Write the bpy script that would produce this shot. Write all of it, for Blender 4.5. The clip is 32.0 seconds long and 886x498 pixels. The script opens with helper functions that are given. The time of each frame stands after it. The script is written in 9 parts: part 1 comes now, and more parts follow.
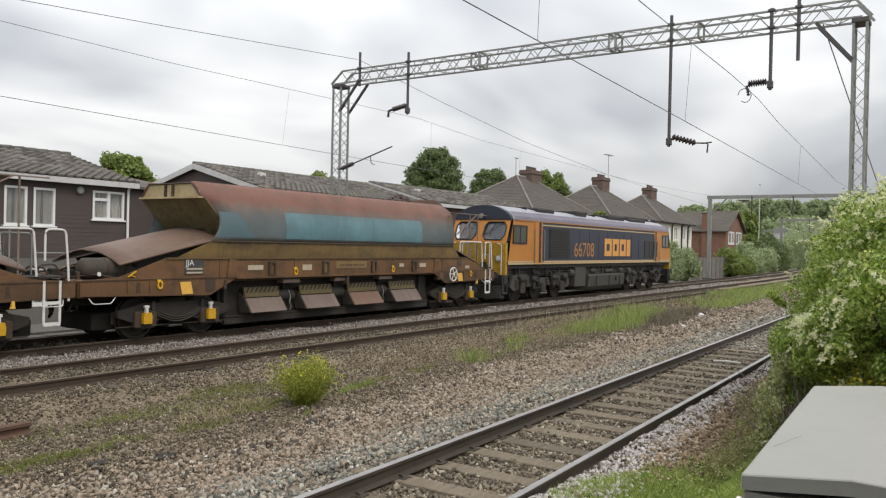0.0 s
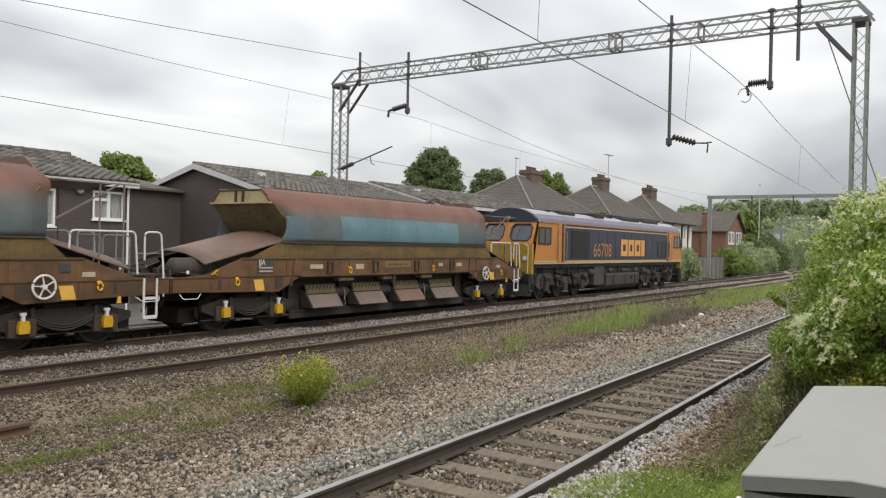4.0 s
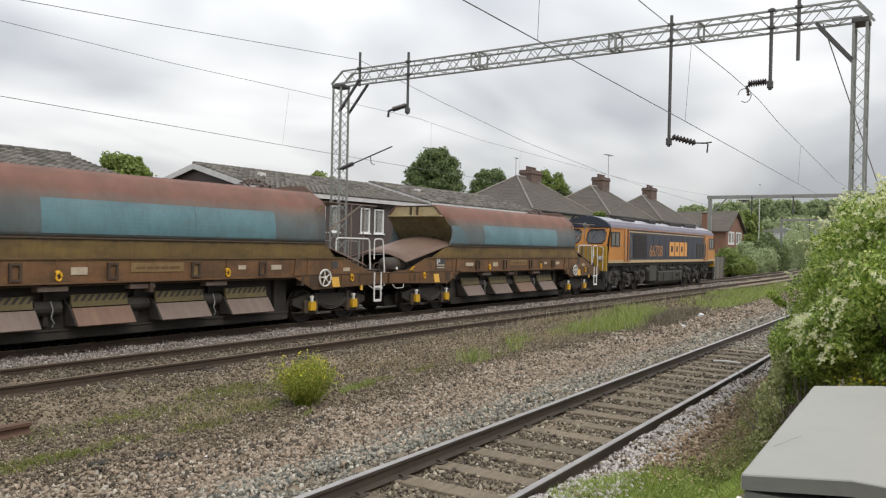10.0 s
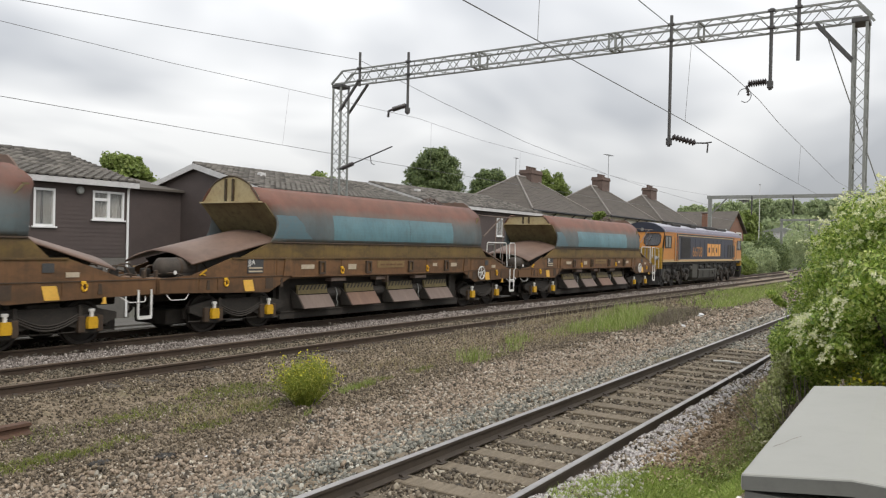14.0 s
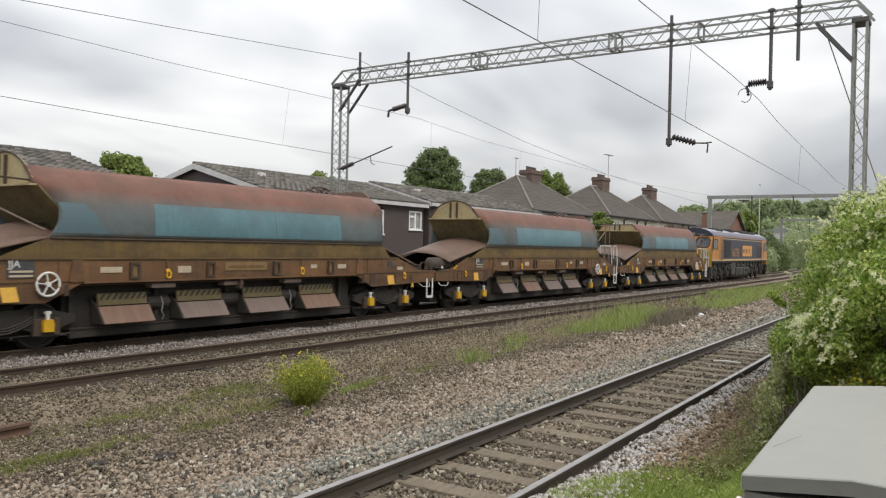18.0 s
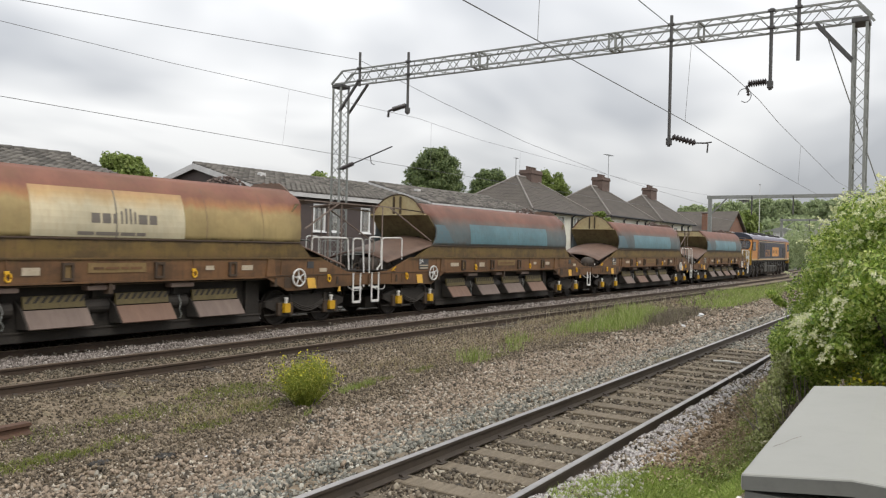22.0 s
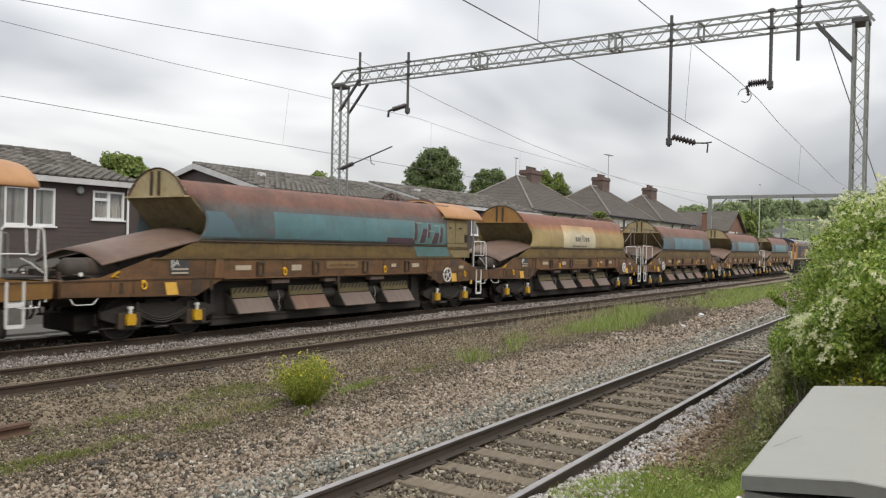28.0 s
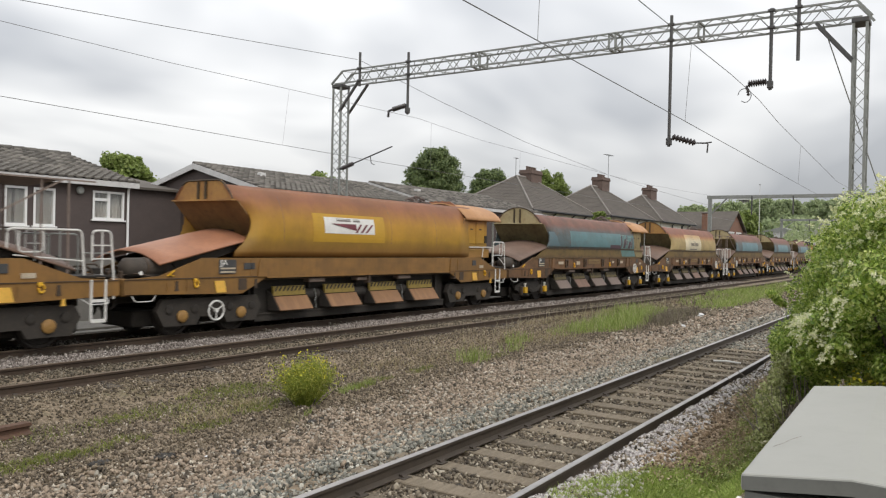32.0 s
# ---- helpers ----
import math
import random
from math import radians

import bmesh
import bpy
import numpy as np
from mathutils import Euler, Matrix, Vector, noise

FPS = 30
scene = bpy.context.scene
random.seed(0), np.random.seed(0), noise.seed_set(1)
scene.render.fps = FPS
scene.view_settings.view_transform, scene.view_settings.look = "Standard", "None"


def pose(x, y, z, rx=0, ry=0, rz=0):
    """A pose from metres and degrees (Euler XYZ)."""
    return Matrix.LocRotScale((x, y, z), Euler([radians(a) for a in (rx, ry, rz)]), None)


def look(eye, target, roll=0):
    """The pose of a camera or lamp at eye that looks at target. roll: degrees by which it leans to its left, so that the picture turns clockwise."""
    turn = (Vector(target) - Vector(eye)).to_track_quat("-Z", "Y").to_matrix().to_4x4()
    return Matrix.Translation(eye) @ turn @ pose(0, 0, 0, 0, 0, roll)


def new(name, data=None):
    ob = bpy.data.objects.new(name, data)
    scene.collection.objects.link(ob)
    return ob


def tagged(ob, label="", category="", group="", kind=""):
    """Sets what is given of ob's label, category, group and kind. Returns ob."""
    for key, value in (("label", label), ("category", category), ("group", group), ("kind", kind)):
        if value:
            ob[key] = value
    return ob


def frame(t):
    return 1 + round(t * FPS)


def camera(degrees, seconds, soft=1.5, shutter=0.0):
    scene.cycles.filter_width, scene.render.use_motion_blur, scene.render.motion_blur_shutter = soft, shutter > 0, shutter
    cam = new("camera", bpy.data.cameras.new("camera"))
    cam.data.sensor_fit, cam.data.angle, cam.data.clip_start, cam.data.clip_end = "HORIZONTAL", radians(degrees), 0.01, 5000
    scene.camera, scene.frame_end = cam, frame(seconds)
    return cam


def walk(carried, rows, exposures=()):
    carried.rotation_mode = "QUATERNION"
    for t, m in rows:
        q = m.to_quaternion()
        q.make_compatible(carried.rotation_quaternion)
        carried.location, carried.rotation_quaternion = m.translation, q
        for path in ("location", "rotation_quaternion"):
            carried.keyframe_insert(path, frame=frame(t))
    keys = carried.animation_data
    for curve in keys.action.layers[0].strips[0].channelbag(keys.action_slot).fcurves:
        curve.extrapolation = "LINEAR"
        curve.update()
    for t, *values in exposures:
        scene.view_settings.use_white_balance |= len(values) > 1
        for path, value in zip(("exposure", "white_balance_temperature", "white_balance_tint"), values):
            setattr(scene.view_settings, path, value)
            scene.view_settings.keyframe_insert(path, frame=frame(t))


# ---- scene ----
EYE = (0.0, 0.0, 2.22)
cam = camera(59.13, 32.0, soft=1.2, shutter=0.4)
STAND = pose(*EYE, 89.72, -1.27, -56.11)
walk(cam, [(0.0, STAND), (32.0, STAND)])

# ---- light: an overcast afternoon ----
SUN_UP, SUN_TURN = radians(48), radians(200)
world = bpy.data.worlds.new("overcast_sky")
scene.world = world
world.use_nodes = True
wn, wl = world.node_tree.nodes, world.node_tree.links
wn.clear()
w_out = wn.new("ShaderNodeOutputWorld")
w_bg = wn.new("ShaderNodeBackground")
w_sky = wn.new("ShaderNodeTexSky")
w_sky.sky_type, w_sky.sun_disc = "NISHITA", False
w_sky.sun_elevation, w_sky.sun_rotation = SUN_UP, SUN_TURN
w_sky.dust_density = 3.0
w_co = wn.new("ShaderNodeTexCoord")
w_sep = wn.new("ShaderNodeSeparateXYZ")
wl.new(w_co.outputs["Generated"], w_sep.inputs[0])
w_h = wn.new("ShaderNodeMath")
w_h.operation = "MAXIMUM"
w_h.inputs[1].default_value = 0.0
wl.new(w_sep.outputs["Z"], w_h.inputs[0])
w_h2 = wn.new("ShaderNodeMath")
w_h2.operation = "ADD"
w_h2.inputs[1].default_value = 0.30
wl.new(w_h.outputs[0], w_h2.inputs[0])
w_div = wn.new("ShaderNodeVectorMath")
w_div.operation = "DIVIDE"
wl.new(w_co.outputs["Generated"], w_div.inputs[0])
w_comb = wn.new("ShaderNodeCombineXYZ")
for k in range(3):
    wl.new(w_h2.outputs[0], w_comb.inputs[k])
wl.new(w_comb.outputs[0], w_div.inputs[1])
w_map = wn.new("ShaderNodeMapping")
w_map.inputs["Location"].default_value = (3.1, 1.7, 0)
w_map.inputs["Rotation"].default_value = (0, 0, 0.6)
w_map.inputs["Scale"].default_value = (0.9, 1.2, 0.7)
wl.new(w_div.outputs[0], w_map.inputs[0])
w_n = wn.new("ShaderNodeTexNoise")
w_n.inputs["Scale"].default_value = 1.1
w_n.inputs["Detail"].default_value = 3.5
w_n.inputs["Roughness"].default_value = 0.46
w_n.inputs["Distortion"].default_value = 0.35
wl.new(w_map.outputs[0], w_n.inputs["Vector"])
w_ramp = wn.new("ShaderNodeValToRGB")
w_ramp.color_ramp.elements[0].position = 0.38
w_ramp.color_ramp.elements[0].color = (4.75, 4.9, 5.15, 1)
w_ramp.color_ramp.elements[1].position = 0.58
w_ramp.color_ramp.elements[1].color = (8.8, 8.8, 8.75, 1)
wl.new(w_n.outputs["Fac"], w_ramp.inputs["Fac"])
w_up = wn.new("ShaderNodeMapRange")
w_up.inputs["From Min"].default_value, w_up.inputs["From Max"].default_value = 0.0, 0.42
w_up.inputs["To Min"].default_value, w_up.inputs["To Max"].default_value = 0.62, 1.46
wl.new(w_h.outputs[0], w_up.inputs["Value"])
w_deep = wn.new("ShaderNodeVectorMath")
w_deep.operation = "SCALE"
wl.new(w_ramp.outputs[0], w_deep.inputs[0])
wl.new(w_up.outputs[0], w_deep.inputs["Scale"])
w_mix = wn.new("ShaderNodeMix")
w_mix.data_type = "RGBA"
w_mix.inputs["Factor"].default_value = 0.93
wl.new(w_sky.outputs[0], w_mix.inputs["A"])
wl.new(w_deep.outputs[0], w_mix.inputs["B"])
wl.new(w_mix.outputs["Result"], w_bg.inputs["Color"])
w_bg.inputs["Strength"].default_value = 0.128
wl.new(w_bg.outputs[0], w_out.inputs["Surface"])

sun = new("sun", bpy.data.lights.new("sun", "SUN"))
sun.data.energy, sun.data.angle, sun.data.color = 1.3, radians(25), (1.0, 0.96, 0.9)
sun.matrix_basis = look((0, 0, 60), (0 - math.sin(SUN_TURN) * 30, 0 - math.cos(SUN_TURN) * 30, 60 - 30 * math.tan(SUN_UP)))
scene.view_settings.exposure = 0.0

# ---- materials ----
def nodes_of(name):
    m = bpy.data.materials.new(name)
    m.use_nodes = True
    n, l = m.node_tree.nodes, m.node_tree.links
    return m, n, l, n["Principled BSDF"]


def coords(n, l, scale=1.0, stretch=(1, 1, 1)):
    c = n.new("ShaderNodeTexCoord")
    mp = n.new("ShaderNodeMapping")
    mp.inputs["Scale"].default_value = [scale * s for s in stretch]
    l.new(c.outputs["Object"], mp.inputs[0])
    return mp


def noise_ramp(n, l, vec, scale, stops, detail=4.0, rough=0.6):
    t = n.new("ShaderNodeTexNoise")
    t.inputs["Scale"].default_value, t.inputs["Detail"].default_value, t.inputs["Roughness"].default_value = scale, detail, rough
    l.new(vec.outputs[0], t.inputs["Vector"])
    r = n.new("ShaderNodeValToRGB")
    while len(r.color_ramp.elements) < len(stops):
        r.color_ramp.elements.new(0.5)
    for e, (p, c) in zip(r.color_ramp.elements, stops):
        e.position, e.color = p, (*c, 1)
    l.new(t.outputs["Fac"], r.inputs["Fac"])
    return r, t


def blend(n, l, fac, a, b, mode="MIX"):
    x = n.new("ShaderNodeMix")
    x.data_type, x.blend_type = "RGBA", mode
    if hasattr(fac, "is_linked"):
        l.new(fac, x.inputs["Factor"])
    else:
        x.inputs["Factor"].default_value = fac
    for sock, v in ((x.inputs["A"], a), (x.inputs["B"], b)):
        if hasattr(v, "is_linked"):
            l.new(v, sock)
        else:
            sock.default_value = (*v, 1)
    return x.outputs["Result"]


def bump_of(n, l, height, strength, dist, bsdf):
    b = n.new("ShaderNodeBump")
    b.inputs["Strength"].default_value, b.inputs["Distance"].default_value = strength, dist
    l.new(height, b.inputs["Height"])
    l.new(b.outputs[0], bsdf.inputs["Normal"])


def surface(name, a, b, dirt=(0.05, 0.04, 0.03), rough=0.7, metal=0.0, scale=3.0, fine=40.0, dirt_amount=0.35,
            bump=0.25, dist=0.01, stretch=(1, 1, 1), vary=0.0):
    """Two tones in large patches, dirt in finer ones, a fine grain in the relief."""
    m, n, l, p = nodes_of(name)
    v = coords(n, l, 1.0, stretch)
    big, _ = noise_ramp(n, l, v, scale, [(0.32, a), (0.68, b)])
    d, _ = noise_ramp(n, l, v, scale * 5.3, [(0.48, (0, 0, 0)), (0.75, (dirt_amount,) * 3)], 6.0, 0.7)
    col = blend(n, l, d.outputs["Color"], big.outputs["Color"], dirt)
    if vary:
        o = n.new("ShaderNodeObjectInfo")
        hv = n.new("ShaderNodeHueSaturation")
        mr = n.new("ShaderNodeMapRange")
        mr.inputs["To Min"].default_value, mr.inputs["To Max"].default_value = 1 - vary, 1 + vary
        l.new(o.outputs["Random"], mr.inputs["Value"])
        l.new(mr.outputs[0], hv.inputs["Value"])
        l.new(col, hv.inputs["Color"])
        col = hv.outputs[0]
    l.new(col, p.inputs["Base Color"])
    p.inputs["Roughness"].default_value, p.inputs["Metallic"].default_value = rough, metal
    f = n.new("ShaderNodeTexNoise")
    f.inputs["Scale"].default_value, f.inputs["Detail"].default_value = fine, 5.0
    l.new(v.outputs[0], f.inputs["Vector"])
    if bump:
        bump_of(n, l, f.outputs["Fac"], bump, dist, p)
    return m


def islands(name, stops, rough=0.9, fine=60.0, transl=0.0):
    """For joined small pieces: one tone each."""
    m, n, l, p = nodes_of(name)
    g = n.new("ShaderNodeNewGeometry")
    r = n.new("ShaderNodeValToRGB")
    while len(r.color_ramp.elements) < len(stops):
        r.color_ramp.elements.new(0.5)
    for e, (q, c) in zip(r.color_ramp.elements, stops):
        e.position, e.color = q, (*c, 1)
    l.new(g.outputs["Random Per Island"], r.inputs["Fac"])
    v = coords(n, l)
    d, t = noise_ramp(n, l, v, fine, [(0.3, (0.72, 0.72, 0.72)), (0.7, (1.15, 1.15, 1.15))])
    l.new(blend(n, l, 1.0, r.outputs["Color"], d.outputs["Color"], "MULTIPLY"), p.inputs["Base Color"])
    p.inputs["Roughness"].default_value = rough
    if transl:
        tr = n.new("ShaderNodeBsdfTranslucent")
        l.new(r.outputs["Color"], tr.inputs["Color"])
        mx = n.new("ShaderNodeMixShader")
        mx.inputs[0].default_value = transl
        l.new(p.outputs[0], mx.inputs[1])
        l.new(tr.outputs[0], mx.inputs[2])
        l.new(mx.outputs[0], n["Material Output"].inputs["Surface"])
    return m


def shifted(n, l, scale):
    """Object coordinates, moved by chance from piece to piece."""
    c, o = n.new("ShaderNodeTexCoord"), n.new("ShaderNodeObjectInfo")
    mul = n.new("ShaderNodeMath")
    mul.operation = "MULTIPLY"
    mul.inputs[1].default_value = 43.0
    l.new(o.outputs["Random"], mul.inputs[0])
    cb = n.new("ShaderNodeCombineXYZ")
    l.new(mul.outputs[0], cb.inputs[0])
    l.new(mul.outputs[0], cb.inputs[1])
    ad = n.new("ShaderNodeVectorMath")
    ad.operation = "ADD"
    l.new(c.outputs["Object"], ad.inputs[0])
    l.new(cb.outputs[0], ad.inputs[1])
    mp = n.new("ShaderNodeMapping")
    mp.inputs["Scale"].default_value = scale
    l.new(ad.outputs[0], mp.inputs[0])
    return mp


def height_bands(name, bands, streak=0.5, rough=0.65, soft=0.12, dirt=(0.06, 0.04, 0.025), metal=0.0, grime=0.0, grime_tone=(0.035, 0.024, 0.014), rust=(0.20, 0.10, 0.05)):
    """Weathered paint on a wagon body: colours laid over the height, smeared by vertical streaks."""
    m, n, l, p = nodes_of(name)
    c = n.new("ShaderNodeTexCoord")
    s = n.new("ShaderNodeSeparateXYZ")
    l.new(c.outputs["Object"], s.inputs[0])
    mp = n.new("ShaderNodeMapping")
    mp.inputs["Scale"].default_value = (1.6, 1.6, 0.35)
    l.new(c.outputs["Object"], mp.inputs[0])
    t = n.new("ShaderNodeTexNoise")
    t.inputs["Scale"].default_value, t.inputs["Detail"].default_value = 3.2, 6.0
    l.new(mp.outputs[0], t.inputs["Vector"])
    ma = n.new("ShaderNodeMath")
    ma.operation = "MULTIPLY_ADD"
    l.new(t.outputs["Fac"], ma.inputs[0])
    ma.inputs[1].default_value = soft * 2
    l.new(s.outputs["Z"], ma.inputs[2])
    mr = n.new("ShaderNodeMapRange")
    mr.inputs["From Min"].default_value, mr.inputs["From Max"].default_value = soft, 4.0 + soft
    l.new(ma.outputs[0], mr.inputs["Value"])
    r = n.new("ShaderNodeValToRGB")
    while len(r.color_ramp.elements) < len(bands):
        r.color_ramp.elements.new(0.5)
    for e, (z, col) in zip(r.color_ramp.elements, bands):
        e.position, e.color = z / 4.0, (*col, 1)
    l.new(mr.outputs[0], r.inputs["Fac"])
    mp2 = shifted(n, l, (5.0, 5.0, 0.9))
    d, t2 = noise_ramp(n, l, mp2, 2.4, [(0.45, (0, 0, 0)), (0.8, (streak,) * 3)], 7.0, 0.7)
    col = blend(n, l, d.outputs["Color"], r.outputs["Color"], dirt)
    if grime:
        g1, _ = noise_ramp(n, l, shifted(n, l, (0.8, 0.8, 1.5)), 1.5, [(0.46, (0, 0, 0)), (0.62, (grime,) * 3)], 7.0, 0.65)
        col = blend(n, l, g1.outputs["Color"], col, grime_tone)
        g2, _ = noise_ramp(n, l, shifted(n, l, (0.9, 1.1, 1.3)), 2.9, [(0.54, (0, 0, 0)), (0.68, (grime * 0.75,) * 3)], 6.0, 0.7)
        col = blend(n, l, g2.outputs["Color"], col, rust)
        g3, _ = noise_ramp(n, l, shifted(n, l, (9.0, 9.0, 0.5)), 1.0, [(0.55, (0, 0, 0)), (0.72, (grime * 0.6,) * 3)], 4.0, 0.6)
        col = blend(n, l, g3.outputs["Color"], col, grime_tone)
    if grime > 0.5:
        g4, _ = noise_ramp(n, l, shifted(n, l, (1.0, 1.0, 1.4)), 9.0, [(0.66, (0, 0, 0)), (0.74, (0.55,) * 3)], 5.0, 0.7)
        col = blend(n, l, g4.outputs["Color"], col, (0.36, 0.27, 0.16))
    d2, t3 = noise_ramp(n, l, shifted(n, l, (1, 1, 1)), 0.9, [(0.35, (0.8, 0.8, 0.8)), (0.7, (1.12, 1.1, 1.08))])
    l.new(blend(n, l, 1.0, col, d2.outputs["Color"], "MULTIPLY"), p.inputs["Base Color"])
    p.inputs["Roughness"].default_value, p.inputs["Metallic"].default_value = rough, metal
    bump_of(n, l, t2.outputs["Fac"], 0.15, 0.01, p)
    return m


def glass(name, tint=(0.5, 0.55, 0.58), rough=0.05):
    m, n, l, p = nodes_of(name)
    p.inputs["Base Color"].default_value = (*tint, 1)
    p.inputs["Roughness"].default_value = rough
    p.inputs["Transmission Weight"].default_value = 0.9
    p.inputs["IOR"].default_value = 1.45
    return m



def tile_surface(*args, **kw):
    """A surface whose joined pieces also differ one by one."""
    m = surface(*args, **kw)
    n, l = m.node_tree.nodes, m.node_tree.links
    p = n["Principled BSDF"]
    src = p.inputs["Base Color"].links[0].from_socket
    g, mr, hv = n.new("ShaderNodeNewGeometry"), n.new("ShaderNodeMapRange"), n.new("ShaderNodeHueSaturation")
    mr.inputs["To Min"].default_value, mr.inputs["To Max"].default_value = 0.55, 1.55
    l.new(g.outputs["Random Per Island"], mr.inputs["Value"])
    l.new(mr.outputs[0], hv.inputs["Value"])
    l.new(src, hv.inputs["Color"])
    l.new(hv.outputs[0], p.inputs["Base Color"])
    return m


RUST = (0.195, 0.088, 0.062)
TEAL = (0.10, 0.20, 0.235)
OLIVE, BROWN = (0.125, 0.085, 0.032), (0.215, 0.115, 0.045)
M = {}
M["body_teal"] = height_bands("weathered_grey_teal_paint", [(0.0, BROWN), (2.0, OLIVE), (2.15, OLIVE), (2.26, (0.085, 0.10, 0.10)), (2.36, (0.105, 0.14, 0.15)), (2.62, (0.112, 0.142, 0.148)), (2.88, (0.128, 0.132, 0.128)), (3.04, (0.165, 0.118, 0.098)), (3.2, RUST), (3.9, (0.225, 0.108, 0.08))], streak=0.22, grime=0.25, grime_tone=(0.09, 0.075, 0.06))
M["body_cream"] = height_bands("weathered_cream_paint", [(0.0, BROWN), (2.0, OLIVE), (2.15, (0.05, 0.035, 0.02)), (2.25, (0.36, 0.28, 0.125)), (2.9, (0.43, 0.32, 0.14)), (3.05, (0.40, 0.19, 0.08)), (3.22, (0.24, 0.10, 0.065)), (3.9, (0.22, 0.10, 0.072))], streak=0.2, grime=0.22, grime_tone=(0.20, 0.13, 0.06), rust=(0.28, 0.14, 0.06))
M["body_yellow"] = height_bands("weathered_yellow_paint", [(0.0, (0.28, 0.15, 0.045)), (1.9, (0.30, 0.16, 0.04)), (2.2, (0.31, 0.175, 0.028)), (2.35, (0.40, 0.225, 0.022)), (2.8, (0.42, 0.22, 0.024)), (3.12, (0.31, 0.135, 0.038)), (3.35, (0.24, 0.095, 0.045)), (3.9, (0.23, 0.105, 0.06))], streak=0.16, grime=0.14, grime_tone=(0.24, 0.12, 0.03), rust=(0.28, 0.13, 0.045))
# rusty paint; stops at 1.80 and 2.2 paint shadows of flange and waist rail
M["skirt_brown"] = height_bands("rusty_brown_frame_shade_bands", [(0.0, (0.065, 0.038, 0.02)), (1.0, (0.118, 0.06, 0.024)), (1.35, (0.168, 0.084, 0.034)), (1.7, (0.172, 0.088, 0.037)), (1.80, (0.135, 0.084, 0.028)), (1.95, (0.168, 0.11, 0.030)), (2.12, (0.150, 0.098, 0.030)), (2.2, (0.055, 0.038, 0.017))], streak=0.42, dirt=(0.05, 0.031, 0.017), grime=0.48)
M["skirt_yellow"] = height_bands("dirty_yellow_frame_paint", [(0.0, (0.17, 0.092, 0.025)), (1.0, (0.235, 0.122, 0.028)), (1.7, (0.24, 0.124, 0.034)), (1.9, (0.23, 0.125, 0.036)), (2.18, (0.14, 0.082, 0.018))], streak=0.28, grime=0.4, grime_tone=(0.11, 0.062, 0.026), rust=(0.20, 0.09, 0.03))
M["slope_rust"] = surface("rusty_slope_sheet", (0.185, 0.116, 0.084), (0.135, 0.086, 0.063), (0.075, 0.05, 0.036), 0.6, 0.0, 1.2, 30, 0.45, 0.2)
M["slope_orange"] = surface("orange_rust_sheet", (0.38, 0.17, 0.09), (0.30, 0.13, 0.07), (0.2, 0.1, 0.06), 0.55, 0.0, 1.5, 30, 0.5, 0.2)
M["inside"] = surface("stained_ochre_hopper_inside", (0.22, 0.18, 0.085), (0.13, 0.10, 0.05), (0.035, 0.028, 0.02), 0.8, 0, 1.0, 25, 0.75, 0.2)
M["inside_ochre"] = surface("stained_orange_hopper_inside", (0.26, 0.145, 0.05), (0.17, 0.09, 0.035), (0.06, 0.035, 0.02), 0.8, 0, 1.0, 25, 0.6, 0.2)
M["end_cream"] = surface("cream_end_plate", (0.45, 0.38, 0.22), (0.36, 0.28, 0.14), (0.14, 0.08, 0.04), 0.7, 0, 1.5, 25, 0.55, 0.15)
M["end_orange"] = surface("ochre_end_plate", (0.42, 0.23, 0.06), (0.30, 0.15, 0.05), (0.15, 0.08, 0.04), 0.7, 0, 1.5, 25, 0.6, 0.15)
M["canopy_orange"] = surface("faded_orange_canopy", (0.50, 0.27, 0.12), (0.42, 0.21, 0.09), (0.27, 0.14, 0.07), 0.6, 0, 1.2, 25, 0.5, 0.1)
M["under"] = surface("black_greasy_underframe", (0.031, 0.026, 0.021), (0.021, 0.018, 0.015), (0.065, 0.049, 0.035), 0.8, 0.0, 3, 40, 0.5, 0.3)
M["door_rust"] = surface("bare_rusty_steel_door", (0.205, 0.122, 0.082), (0.155, 0.092, 0.064), (0.12, 0.06, 0.032), 0.6, 0.1, 1.3, 30, 0.5, 0.2, stretch=(6, 1, 0.6))
M["door_grey"] = surface("grey_steel_door", (0.19, 0.14, 0.113), (0.145, 0.106, 0.086), (0.10, 0.062, 0.043), 0.6, 0.1, 1.3, 30, 0.45, 0.2, stretch=(4, 1, 0.6))
M["yellow"] = surface("chrome_yellow_paint", (0.62, 0.36, 0.012), (0.55, 0.30, 0.012), (0.2, 0.12, 0.03), 0.5, 0, 4, 40, 0.4, 0.1)
M["hazard_dim"] = surface("soot_dimmed_hazard_yellow", (0.135, 0.105, 0.04), (0.09, 0.068, 0.028), (0.035, 0.027, 0.018), 0.7, 0, 2.5, 40, 0.6, 0.1)
M["hazard"] = surface("grimy_hazard_yellow", (0.27, 0.19, 0.035), (0.20, 0.14, 0.03), (0.05, 0.04, 0.025), 0.7, 0, 2.5, 40, 0.6, 0.1)
M["amber"] = surface("amber_painted_tag", (0.78, 0.46, 0.08), (0.70, 0.40, 0.07), (0.35, 0.19, 0.05), 0.5, 0, 4, 40, 0.3, 0.1)
M["white"] = surface("off_white_paint", (0.72, 0.71, 0.68), (0.62, 0.61, 0.58), (0.35, 0.32, 0.27), 0.5, 0, 4, 40, 0.35, 0.1)
M["pale"] = surface("pale_faded_sticker", (0.225, 0.15, 0.062), (0.18, 0.115, 0.045), (0.10, 0.06, 0.03), 0.75, 0, 2.5, 40, 0.7, 0.05)
M["sticker"] = surface("off_white_sticker", (0.50, 0.43, 0.33), (0.42, 0.35, 0.25), (0.2, 0.13, 0.07), 0.7, 0, 5, 40, 0.5, 0.05)
